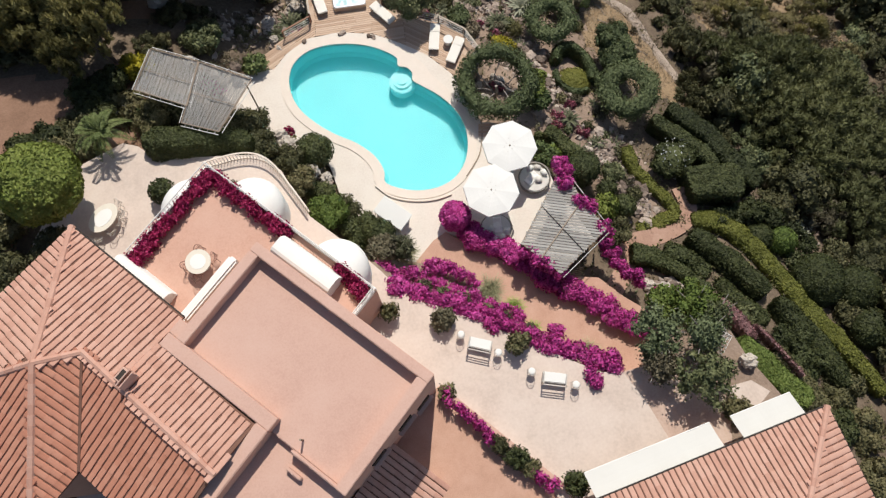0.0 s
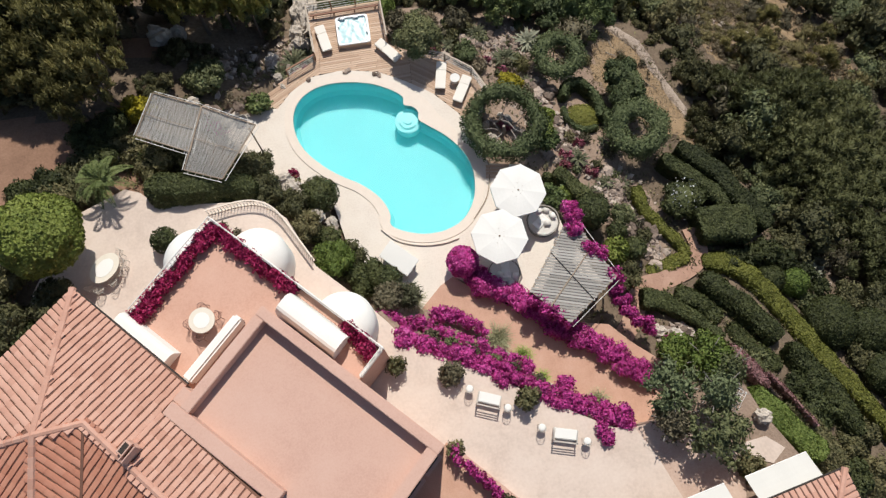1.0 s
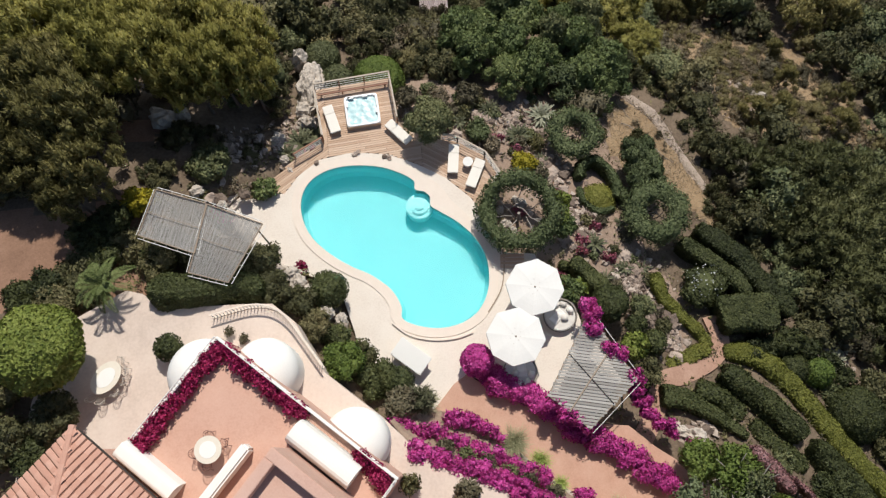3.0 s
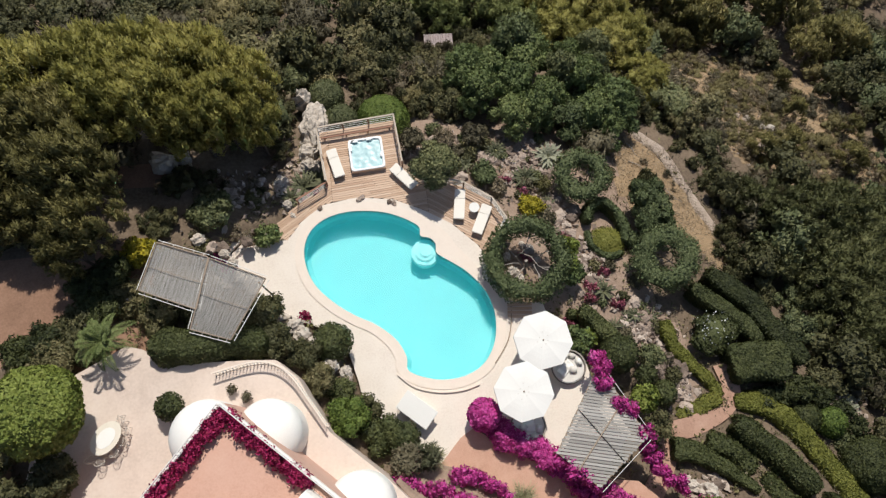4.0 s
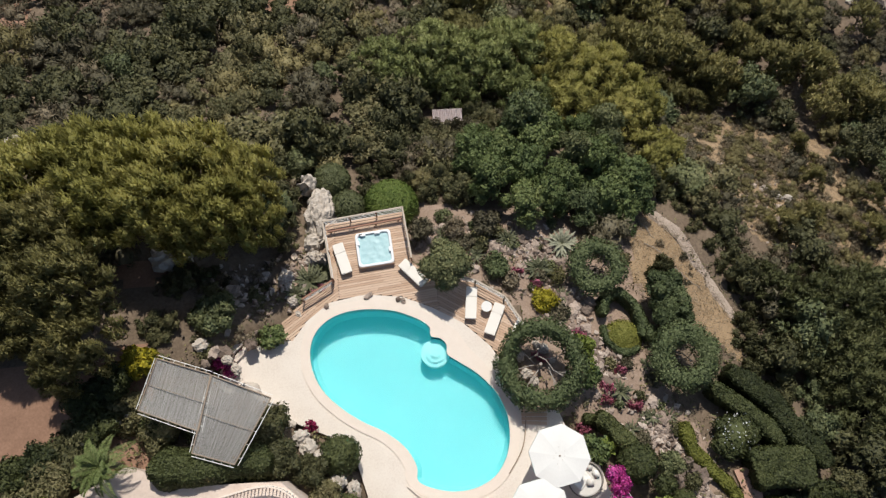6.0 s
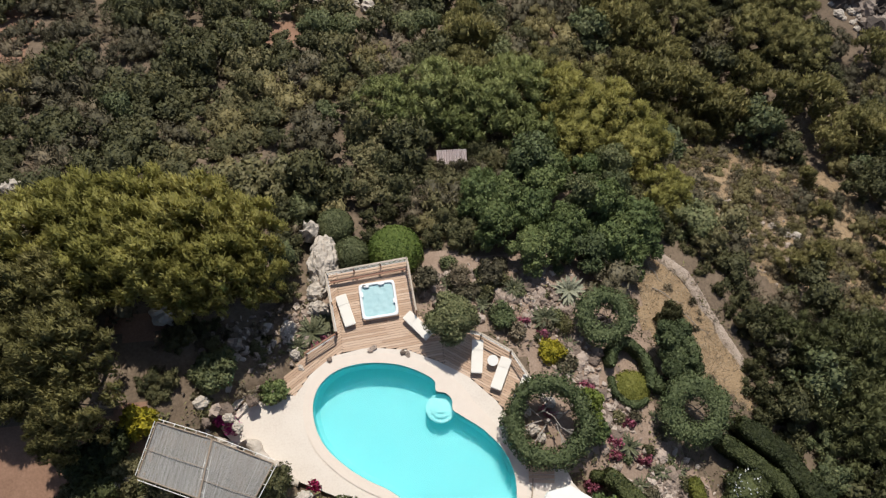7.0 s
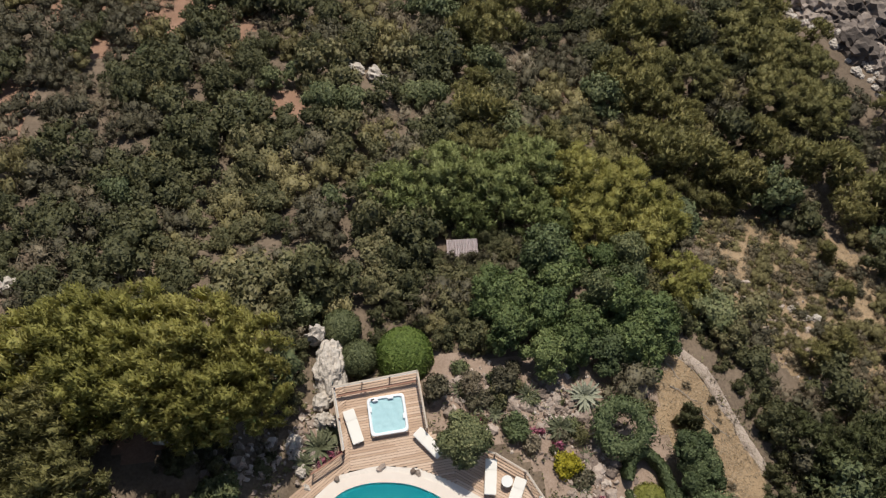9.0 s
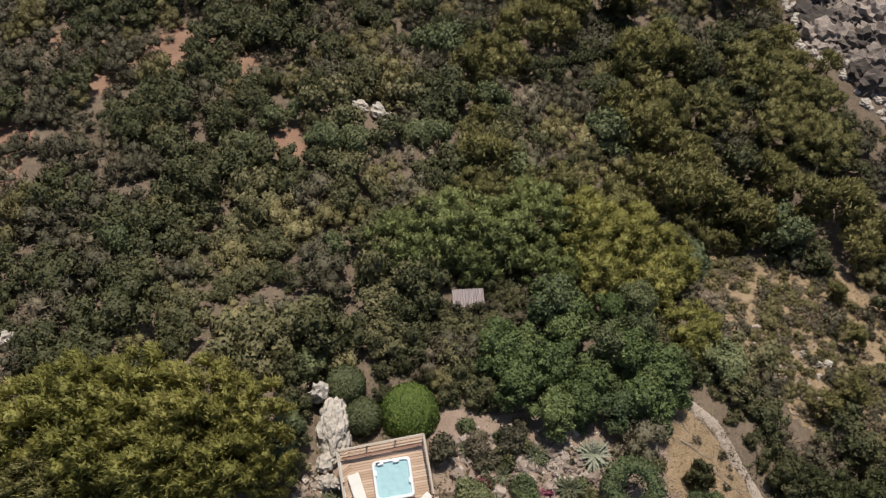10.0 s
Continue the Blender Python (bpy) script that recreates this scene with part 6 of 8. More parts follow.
            if (-27 < x < -15 and 18.5 < y < 26.5) or (-19 < x < -9.2 and 26 < y < 33) or (np.hypot(*(tall - (x, y)).T).min() < 1.6):
                continue
            g = land1(x, y)
            u = rng.random()
            size = 0.6 + 0.62 * u * u
            pick = rng.random()
            if 3 < x < 15 and 33.5 < y < 41.5:
                plant(rng.choice(LUSH + LUSH[:1]), x, y, g, rng.uniform(0, 360), rng.uniform(0.65, 1.05), rng.uniform(0.85, 1.25) * (1.0 if y < 37 else 1.25))
            elif tan:
                low.append((rng.choice(DRIES if pick < 0.5 else GOLDS if pick < 0.85 else SCRUB), x, y, g, rng.uniform(0, 360), size * 0.95, size * 0.85))
            elif (n1 > 0.2 and y > 50 and x > 4) or (x > 20 and y > 44 and n1 > 0.05):
                plant(rng.choice(YOUNG), x, y, g, rng.uniform(0, 360), size * 1.35, size * rng.uniform(1.1, 1.7))
            elif x < -9 and 39 < y < 49:
                low.append((rng.choice(GOLDS if pick < 0.18 else SCRUB if pick < 0.45 else SHRUBS if pick < 0.95 else DRIES), x, y, g, rng.uniform(0, 360), size * 1.6, size * 1.4))
            elif n1 < -0.14 or (x < -24 and y > 38):
                low.append((rng.choice(SCRUB if pick < 0.42 else SHRUBS if pick < 0.7 else GOLDS if pick < 0.85 else DRIES), x, y, g, rng.uniform(0, 360), size * 1.6, size * 1.7))
            else:
                low.append((rng.choice(SHRUBS if pick < 0.47 else GREENS if pick < 0.61 else SCRUB if pick < 0.77 else GOLDS if pick < 0.85 else DRIES), x, y, g, rng.uniform(0, 360), size * 1.65, size * rng.uniform(1.3, 2.3)))
    for k in range(560):
        x, y = rng.uniform(22.5, 41), rng.uniform(27, 46.5)
        if inside(TAN, np.array([x]), np.array([y]))[0]:
            u = rng.random()
            low.append((rng.choice(DRIES if u < 0.5 else GOLDS if u < 0.9 else SCRUB), x, y, land1(x, y) - 0.05, rng.uniform(0, 360), rng.uniform(0.25, 0.7), rng.uniform(0.25, 0.7)))
    for x, y, s_, h_ in ((30.4, 33.2, 0.85, 1.0), (33.4, 37.6, 0.7, 0.9), (36.4, 32.0, 0.9, 1.0), (34.2, 41.6, 0.6, 0.8), (27.4, 32.4, 0.8, 0.9), (38.4, 35.6, 0.7, 0.9)):
        plant(YOUNG[int(x) % 3], x, y, land1(x, y), 40 * x, s_, h_)
    for k in range(26):
        a, d = 2.4 * k, rng.uniform(2.0, 4.1)
        x, y = 2.8 + d * math.cos(a), 42.4 + 0.9 * d * math.sin(a)
        low.append((rng.choice(SHRUBS + SCRUB), x, y, land1(x, y), rng.uniform(0, 360), rng.uniform(0.6, 0.95), rng.uniform(0.6, 1.0)))
    for x, y, s_, h_ in ((-3.2, 39.9, 1.15, 1.2), (-0.9, 39.4, 1.1, 1.2), (0.9, 38.3, 1.0, 1.2), (2.0, 36.9, 1.0, 1.1), (-5.7, 40.4, 1.15, 1.3), (0.9, 36.2, 0.8, 0.8), (2.9, 35.6, 0.9, 1.0), (-7.8, 40.2, 1.1, 1.3), (3.4, 38.6, 1.1, 1.2), (-2.2, 41.4, 1.2, 1.3), (-9.3, 38.4, 1.1, 1.4), (-9.2, 36.2, 0.85, 1.0), (-9.3, 34.2, 0.85, 1.2), (-8.9, 32.6, 0.6, 0.8), (1.6, 40.3, 0.9, 0.8),
                         (18.3, 35.4, 0.8, 1.0), (19.2, 33.9, 0.6, 0.9), (19.9, 32.4, 0.6, 0.9), (20.5, 30.7, 0.55, 0.9), (20.9, 29.1, 0.55, 0.9), (21.5, 27.5, 0.55, 0.9), (22.1, 25.9, 0.6, 1.0), (20.6, 35.0, 1.0, 1.2), (21.6, 32.9, 1.0, 1.2), (22.2, 30.6, 1.0, 1.2), (23.0, 28.4, 1.0, 1.2), (23.3, 24.2, 1.0, 1.0), (22.7, 22.0, 0.9, 1.0), (22.6, 19.8, 0.9, 1.0), (24.4, 17.6, 1.0, 1.2), (25.6, 15.6, 1.0, 1.2), (21.1, 23.4, 0.8, 1.3), (21.5, 22.2, 0.8, 1.3), (20.4, 21.4, 0.7, 1.2), (21.3, 24.9, 0.6, 1.2), (16.1, 29.0, 0.72, 1.9),
                         (-30.1, 73.4, 1.1, 1.0), (-27.4, 69.5, 0.9, 0.9), (-28.6, 68.0, 0.9, 0.9), (-17.2, 69.2, 1.0, 0.9), (-19.4, 70.7, 0.9, 0.9), (-12.8, 58.2, 1.0, 1.0), (-12.4, 55.4, 0.9, 0.9), (-12.0, 53.4, 0.9, 0.9)):
        low.append((rng.choice(SHRUBS), x, y, land1(x, y) - (0.9 if x > 16 else 0), rng.uniform(0, 360), s_, h_))
    for x, y, h_ in ((1.7, 41.4, 1.35), (2.4, 41.3, 1.25), (3.15, 41.35, 1.4), (3.9, 41.6, 1.2)):
        low.append((SCRUB[int(7 * x) % 3], x, y, land1(x, y), 50 * x, 0.55, h_))
    for k in range(9):
        x, y = rng.uniform(13.8, 20), rng.uniform(24, 33)
        if inside(offset(STRAW, -0.3), np.array([x]), np.array([y]))[0]:
            low.append((rng.choice(DRIES + SCRUB), x, y, land1(x, y) - 0.08, rng.uniform(0, 360), rng.uniform(0.2, 0.42), rng.uniform(0.25, 0.5)))
    for k in range(34):
        x, y = rng.uniform(-17, -9.3), rng.uniform(26.3, 31.5)
        if np.hypot(x + 12.9, y - 27.8) > 1.3 and not inside(offset(DECK, 0.5), np.array([x]), np.array([y]))[0]:
            low.append((rng.choice(DRIES + SCRUB + SHRUBS), x, y, land1(x, y) - 0.08, rng.uniform(0, 360), rng.uniform(0.25, 0.6), rng.uniform(0.3, 0.7)))
    for x, y in ((-3.6, 37.8), (-0.7, 37.2), (-3.7, 36.3), (0.2, 35.6), (-2.3, 38.2), (-7.2, 38.6), (-6.2, 38.9)):
        low.append((rng.choice(SHRUBS), x, y, land1(x, y) - 0.05, rng.uniform(0, 360), 0.55, 0.7))
    for x, y, s_ in ((13.9, 33.3, 0.75), (15.4, 35.0, 0.85), (12.4, 34.6, 0.9)):
        plant(LUSH[0], x, y, land1(x, y), rng.uniform(0, 360), s_, s_)
    for x, y in ((1.5, 40.9), (2.4, 40.6), (3.3, 40.8), (4.2, 41.0), (0.7, 41.6), (4.8, 42.0)):
        low.append((rng.choice(SHRUBS), x, y, land1(x, y), rng.uniform(0, 360), 0.55, 0.6))
    low.sort(key=lambda e: np.hypot(e[1] - 1, 0.8 * (e[2] - 38)))
    for e in low[:280]:
        plant(*e)
    rest = {}
    for th, x, y, z, turn, s_, sz in low[280:]:
        m = np.array(pose(x, y, z, 0, 0, turn) @ Matrix.Diagonal((s_, s_, sz, 1)))
        rest.setdefault(th.name, (th, []))[1].append(m)
    FAR = [F_SHRUB, F_GREY, F_LUSH, F_DRY, F_GOLD]
    V, F, I, S, base = [], [], [], [], 0
    for th, ms in rest.values():
        me = next(o for o in th.children if o.name.startswith("crown")).data
        co = np.empty(len(me.vertices) * 3)
        me.vertices.foreach_get("co", co)
        co = np.concatenate([co.reshape(-1, 3), np.ones((len(me.vertices), 1))], 1)
        tri = np.empty(len(me.loops), dtype=np.int32)
        me.loops.foreach_get("vertex_index", tri)
        for m in ms:
            V.append((co @ m.T)[:, :3])
            F.append(tri.reshape(-1, 3) + base)
            I.append(np.full(len(tri) // 3, FAR.index(me.materials[0])))
            S.append(SOFT[me.name] @ np.linalg.inv(m[:3, :3]))
            base += len(co)
    V, F, I = np.concatenate(V), np.concatenate(F), np.concatenate(I)
    me = bpy.data.meshes.new("far_scrub")
    me.vertices.add(len(V))
    me.vertices.foreach_set("co", V.ravel())
    me.loops.add(F.size)
    me.loops.foreach_set("vertex_index", F.ravel().astype(np.int32))
    me.polygons.add(len(F))
    me.polygons.foreach_set("loop_start", np.arange(0, F.size, 3, dtype=np.int32))
    for q in FAR:
        me.materials.append(q)
    me.polygons.foreach_set("material_index", I.astype(np.int32))
    me.update(calc_edges=True)
    me.polygons.foreach_set("use_smooth", np.ones(len(F), dtype=bool))
    me.normals_split_custom_set_from_vertices([tuple(q) for q in unit(np.concatenate(S))])
    tagged(new("far_scrub", me), "distant dark and grey-green scrub covering the hillside", "scrub", kind="stuff")


hillside()


# ---- clipped hedges and balls ----
def hedge(label, points, width, height, leaf, seed, per=330, size=0.12, name="hedge", square=0.4, taper=0.6, group="clipped hedges"):
    th = thing(name, label, "hedge", group=group)
    width = tuple(1.05 * q for q in width) if hasattr(width, "__len__") else 1.05 * width
    bm = sweep(points, width, height, None, 0.09, seed, square, 5, taper)
    leaf_part("foliage", leafy("hedge_leaves", bm, [leaf], per * 1.25, size, 0.85, 0.75, False, 0.1, seed, -0.6, small=True), th)
    x, y, z = points[0]
    x2, y2, z2 = points[-1]
    b = rod((x, y, z - 0.3), (x, y, z + 0.3), 0.05, n=5)
    part("stem", rod((x2, y2, z2 - 0.3), (x2, y2, z2 + 0.3), 0.05, b, n=5), M_BARK, th)
    return th


def on_land(pts, dz=0.0):
    return [(x, y, land1(x, y) + dz) for x, y in pts]


def topped(pts, tops, height):
    """Feet of a hedge whose top runs at given heights."""
    return [(x, y, t - height) for (x, y), t in zip(pts, tops)]


hedge("long yellow-green clipped hedge winding down the slope", topped([(18.2, 13.1), (20.0, 12.8), (21.7, 11.3), (23.1, 9.2), (24.3, 7.3), (25.4, 5.4), (26.7, 3.6), (28.5, 0.5)], [-2.3, -2.35, -2.5, -2.7, -2.8, -2.9, -3, -3.1], 1.5), (1.4, 1.2), 1.5, F_HEDGEY, 1)
hedge("broad flat-topped dark green clipped hedge", topped([(18.2, 15.4), (19.8, 15.5), (21.8, 15.2)], [-1.35, -1.35, -1.35], 1.9), 2.3, 1.9, F_HEDGE, 2, square=0.3, taper=0.75)
hedge("dark green clipped hedge along the upper path", topped([(16.9, 20.6), (18.3, 19.5), (19.8, 18.0), (20.6, 16.6)], [-2.0, -2.1, -2.1, -2.2], 1.5), 1.0, 1.5, F_HEDGE, 3)
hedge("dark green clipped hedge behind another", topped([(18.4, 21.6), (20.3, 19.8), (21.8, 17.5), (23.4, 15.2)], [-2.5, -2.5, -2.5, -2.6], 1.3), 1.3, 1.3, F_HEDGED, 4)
hedge("thin curved yellow-green hedge beside the rockery", topped([(14.6, 18.6), (14.9, 17.1), (15.8, 15.9), (16.8, 14.6), (17.3, 13.6)], [-1.9, -2.0, -2.1, -2.2, -2.2], 0.9), 0.75, 0.9, F_HEDGEY, 5)
hedge("short clipped hedge at the path's bend", topped([(17.2, 13.5), (16.0, 13.1), (14.3, 12.6)], [-2.0, -1.9, -1.9], 1.0), (0.8, 1.2), 1.0, F_HEDGEY, 6)
hedge("wedge-shaped clipped hedge by the brick path", topped([(13.3, 10.8), (14.6, 10.5), (16.2, 9.4), (18.0, 7.9)], [-0.5, -0.6, -0.8, -1.0], 1.0), (1.35, 0.5), 1.0, F_HEDGE, 7, square=0.3, taper=0.8)
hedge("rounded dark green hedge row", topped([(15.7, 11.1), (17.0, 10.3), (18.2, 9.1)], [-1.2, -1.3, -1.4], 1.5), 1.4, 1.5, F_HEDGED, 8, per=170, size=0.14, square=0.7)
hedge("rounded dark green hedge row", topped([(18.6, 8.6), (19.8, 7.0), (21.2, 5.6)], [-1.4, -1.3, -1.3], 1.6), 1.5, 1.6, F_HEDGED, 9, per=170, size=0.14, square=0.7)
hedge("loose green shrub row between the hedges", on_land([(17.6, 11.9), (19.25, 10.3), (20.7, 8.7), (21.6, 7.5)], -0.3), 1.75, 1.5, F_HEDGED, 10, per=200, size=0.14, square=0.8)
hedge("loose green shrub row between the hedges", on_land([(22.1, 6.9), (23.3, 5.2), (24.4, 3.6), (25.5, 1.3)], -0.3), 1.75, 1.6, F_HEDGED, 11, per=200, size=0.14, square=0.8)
hedge("bright green hedge beside the guest house", topped([(17.9, 4.3), (19.2, 2.5), (21.0, 0.4)], [3.2, 3.3, 3.3], 3.0), 1.45, 1.6, F_BALL, 12)
hedge("dark shrub bank below the patio", topped([(20.6, 3.6), (21.9, 1.6), (23.2, -0.8)], [-0.2, -0.3, -0.6], 1.6), 2.0, 1.6, F_SHRUB, 13, per=150, size=0.17, square=0.8)
hedge("broad clipped hedge along the patio balustrade", topped([(-15.5, 19.35), (-14.0, 19.2), (-12.4, 19.2), (-10.9, 19.2), (-9.5, 18.95)], [5.1, 5.3, 5.2, 4.8, 4.2], 2.4), (2.2, 1.7), 2.4, F_HEDGE, 14, taper=0.55, square=0.75)
hedge("low clipped hedge below the parasols", topped([(9.0, 19.6), (10.0, 18.6), (10.8, 17.4)], [0.2, 0.1, 0], 0.9), 0.9, 0.9, F_HEDGE, 15)


def bush(label, x, y, top, r, leaf, seed, squash=0.85, rough=0.12, per=120, size=0.12, name="bush", group="garden bushes", foot=None, leafshape=0.6, upright=False):
    g = land1(x, y) if foot is None else foot
    th = thing(name, label, "bush", (x, y, g), group=group)
    h = r * squash
    if rough < 0.2:
        bm = lump((0, 0, top - g - h), (r, r, h), None, 3, rough, 1.5, seed * 1.3)
    else:
        bm = lump((0, 0, top - g - 1.1 * h), (0.8 * r, 0.8 * r, 0.8 * h), None, 2, rough, 1.5, seed * 1.3)
        rng = random.Random(seed)
        for k in range(9):
            a, d = 2.4 * k + rng.uniform(-0.3, 0.3), r * rng.uniform(0.45, 0.75)
            q = r * rng.uniform(0.28, 0.48)
            bm = lump((d * math.cos(a), d * math.sin(a), top - g - h + h * rng.uniform(-0.1, 0.55)), (q, q, q * 0.9), bm, 2, 0.35, 1.6, seed + k)
    if rough < 0.2:
        me = leafy("bush_leaves", bm, [leaf], per * 1.5, size * 1.2, leafshape, 0.8, upright, 0.1, seed, -0.5, small=True)
    else:
        me = leafy("bush_leaves", bm, [leaf], per * 1.3, size * 1.2, leafshape, 0.9, upright, 0.16, seed, -0.3, small=True)
    leaf_part("foliage", me, th)
    part("stem", tube([(0, 0, -0.3), (0.03, 0.02, max(0.3, (top - g) * 0.5))], 0.06, n=6), M_BARK, th)
    return th


bush("large round clipped ficus standing by the oval table", -20.2, 16.3, 8.9, 2.25, F_FICUS, 1, 0.78, 0.1, 150, 0.2, "ball_tree", "", PATIO_Z - 0.1)
bush("small round shrub on the sandy patio", -14.4, 16.0, 5.6, 0.72, F_HEDGE, 2, 0.9, 0.15, 130, 0.14, "potted_shrub", "", PATIO_Z)
bush("round clipped bush below the deck", -5.0, 35.0, -1.3, 1.2, F_OLIVE, 3, 0.95, 0.06, 150, 0.11)
bush("large round clipped bush below the deck", -2.1, 34.95, -1.3, 1.88, F_BALL, 4, 0.9, 0.06, 150, 0.11)
bush("round clipped bush at the slope's edge", -5.95, 37.1, -1.5, 1.25, F_OLIVE, 5, 0.9, 0.06, 150, 0.11)
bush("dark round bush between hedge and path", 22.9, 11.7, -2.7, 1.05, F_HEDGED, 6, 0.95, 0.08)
bush("bright round bush beside the path", 24.5, 11.3, -2.8, 1.0, F_BALL, 7, 0.9, 0.12)
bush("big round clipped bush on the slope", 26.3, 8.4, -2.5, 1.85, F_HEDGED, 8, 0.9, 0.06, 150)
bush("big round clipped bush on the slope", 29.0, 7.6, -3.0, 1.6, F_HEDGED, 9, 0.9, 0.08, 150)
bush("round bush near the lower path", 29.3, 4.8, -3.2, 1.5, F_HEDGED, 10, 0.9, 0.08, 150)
for k, (x, y, top, r, leaf) in enumerate(((22.4, 4.5, -0.9, 1.15, F_HEDGE), (23.2, 3.0, -0.9, 1.25, F_HEDGE), (25.3, 1.1, -1.7, 1.35, F_SHRUB), (25.9, -1.7, -1.7, 1.5, F_SHRUB), (26.1, -4.4, -1.8, 1.4, F_SHRUB), (24.0, -1.2, -1.2, 1.3, F_HEDGE), (28.2, 10.0, -3.6, 1.1, F_SHRUB),
                                      (30.6, 9.2, -3.4, 1.5, F_SHRUB), (28.0, 5.9, -3.6, 0.9, F_SHRUB), (24.6, 13.9, -3.0, 1.1, F_SHRUB), (22.6, 13.0, -3.0, 0.6, F_SHRUB), (25.3, 9.9, -3.6, 0.7, F_LUSH), (22.6, 9.9, -3.2, 0.6, F_SHRUB), (27.4, 2.8, -3.6, 0.8, F_LUSH), (19.8, 6.1, -0.8, 0.7, F_LUSH),
                                      (-22.6, 17.9, 5.2, 1.3, F_SHRUB), (-21.2, 19.4, 5.0, 1.3, F_SHRUB), (-19.2, 19.9, 4.8, 1.1, F_SHRUB), (-23.6, 14.8, 5.8, 1.4, F_SHRUB), (-23.2, 12.0, 5.8, 1.4, F_SHRUB), (-21.6, 11.0, 5.6, 1.2, F_HEDGE), (-15.6, 21.2, 4.2, 1.2, F_SHRUB), (-13.6, 21.6, 3.8, 1.1, F_SHRUB))):
    bush("dense dark green shrub in the garden bed", x, y, top, r, leaf, 80 + k, 0.75, 0.3, 100, 0.16)
white_bush = bush("round green bush dotted with small white blossoms", 17.7, 17.6, -1.5, 1.45, F_HEDGE, 11, 0.7, 0.25, 120, 0.14)
speck = lump((0, 0, -1.5 - land1(17.7, 17.6) - 1.0), (1.15, 1.15, 0.8), None, 3, 0.12, 1.5, 3.0)
leaf_part("blossom", leafy("white_specks", speck, [F_WHITEFLOWER, F_HEDGE], 20, 0.12, 0.8, 0.8, False, 0.75, 61, 0.0, core=1), white_bush, "small white blossoms")
# Added shrubs whose dark leaves stand in for a broad hedge shadow.
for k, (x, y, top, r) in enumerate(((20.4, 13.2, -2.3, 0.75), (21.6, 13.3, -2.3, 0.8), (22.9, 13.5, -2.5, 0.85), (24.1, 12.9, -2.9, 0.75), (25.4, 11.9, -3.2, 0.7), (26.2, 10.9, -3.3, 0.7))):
    bush("low dark shrub put in for the black shade between the hedges", x, y, top, r, F_HEDGED, 280 + k, 0.7, 0.3, 110, 0.14)
bush("dark round clipped bush behind the pergola", 10.9, 16.7, 0.8, 1.15, F_HEDGE, 12, 0.85, 0.15, 140)
hedge("thin low clipped hedge beside the parasols", on_land([(8.3, 19.6), (9.6, 19.0), (10.8, 18.0)], -0.1), 0.65, 0.8, F_HEDGE, 21, square=0.7)
bush("green bush in the rockery behind the pergola", 12.9, 16.4, -0.2, 0.8, F_LUSH, 13, 0.8, 0.25)
bush("round bush beside the slatted pergola", 12.4, 15.3, -0.2, 0.65, F_HEDGE, 14, 0.85, 0.2)
bush("round bush beside the slatted pergola", 13.4, 14.1, -0.3, 0.8, F_HEDGE, 15, 0.9, 0.15)
bush("bright green leafy bush by the pergola", 12.0, 13.9, 0.5, 0.85, F_FICUS, 16, 0.8, 0.3, 90, 0.2)
bush("bright green leafy bush by the parasol", 8.8, 17.7, 0.6, 0.7, F_FICUS, 17, 0.6, 0.35, 90, 0.2)
for k, (x, y) in enumerate(((-11.25, 16.6), (-10.5, 16.1))):
    bush("small leafy plant on the sandy patio", x, y, PATIO_Z + 0.5, 0.26, F_GREY, 296 + k, 0.9, 0.3, 120, 0.12, foot=PATIO_Z)
bush("dark bush beside the pergola's end", 12.4, 12.2, 0.4, 0.9, F_SHRUB, 18, 0.9, 0.2)
bush("small bright bush in the rockery", 8.7, 22.6, 0.1, 0.65, F_FICUS, 19, 0.8, 0.35, 90, 0.2)
bush("bright green leafy bush in the rockery", 8.8, 23.8, -0.3, 0.8, F_FICUS, 20, 0.7, 0.35, 90, 0.2)
bush("yellow flowering bush in the rockery", 7.2, 27.1, -1.2, 0.88, F_YELLOW, 21, 0.8, 0.25, 140, 0.13)
bush("olive bush beside the yellow one", 7.9, 26.3, -1.6, 0.7, F_GREY, 22, 0.7, 0.25, 100, 0.16)
bush("yellow flowering bush behind the reed pergola", -16.8, 25.2, 3.9, 1.0, F_YELLOW, 23, 0.7, 0.35, 60, 0.22)
bush("green bush in the shade of the pines", -12.9, 27.8, 2.6, 1.25, F_LUSH, 24, 0.7, 0.35, 90, 0.2)
bush("green leafy plant with flowers at the pavement's corner", -9.9, 26.3, 0.9, 0.75, F_CAROB, 25, 0.8, 0.4, 90, 0.22)
bush("small green bush beside the stone steps", -13.9, 25.9, 1.9, 0.8, F_SHRUB, 26, 0.7, 0.3, 100, 0.15)
bush("dark bush below the reed pergola", -9.7, 21.3, 2.6, 0.95, F_SHRUB, 127, 0.8, 0.25)
bush("dark bush below the reed pergola", -10.2, 20.6, 3.6, 1.1, F_SHRUB, 27, 0.8, 0.25)
bush("dark bush below the reed pergola", -9.2, 19.3, 3.7, 1.2, F_SHRUB, 28, 0.75, 0.25)
bush("round green bush on the bank above the pool", -6.1, 19.0, 2.6, 1.15, F_HEDGE, 29, 0.85, 0.15)
bush("green bush on the bank", -7.6, 18.4, 2.9, 0.95, F_SHRUB, 30, 0.8, 0.25)
bush("green bush on the bank", -6.9, 16.9, 2.9, 1.0, F_SHRUB, 31, 0.8, 0.25)
bush("green bush on the bank", -5.8, 16.2, 2.2, 0.95, F_HEDGE, 32, 0.8, 0.25)
bush("round green bush below the balustrade", -5.4, 14.6, 3.1, 1.15, F_BALL, 33, 0.75, 0.25)
bush("green bush beside the covered counter", -3.7, 13.4, 2.5, 1.25, F_HEDGE, 34, 0.75, 0.25)
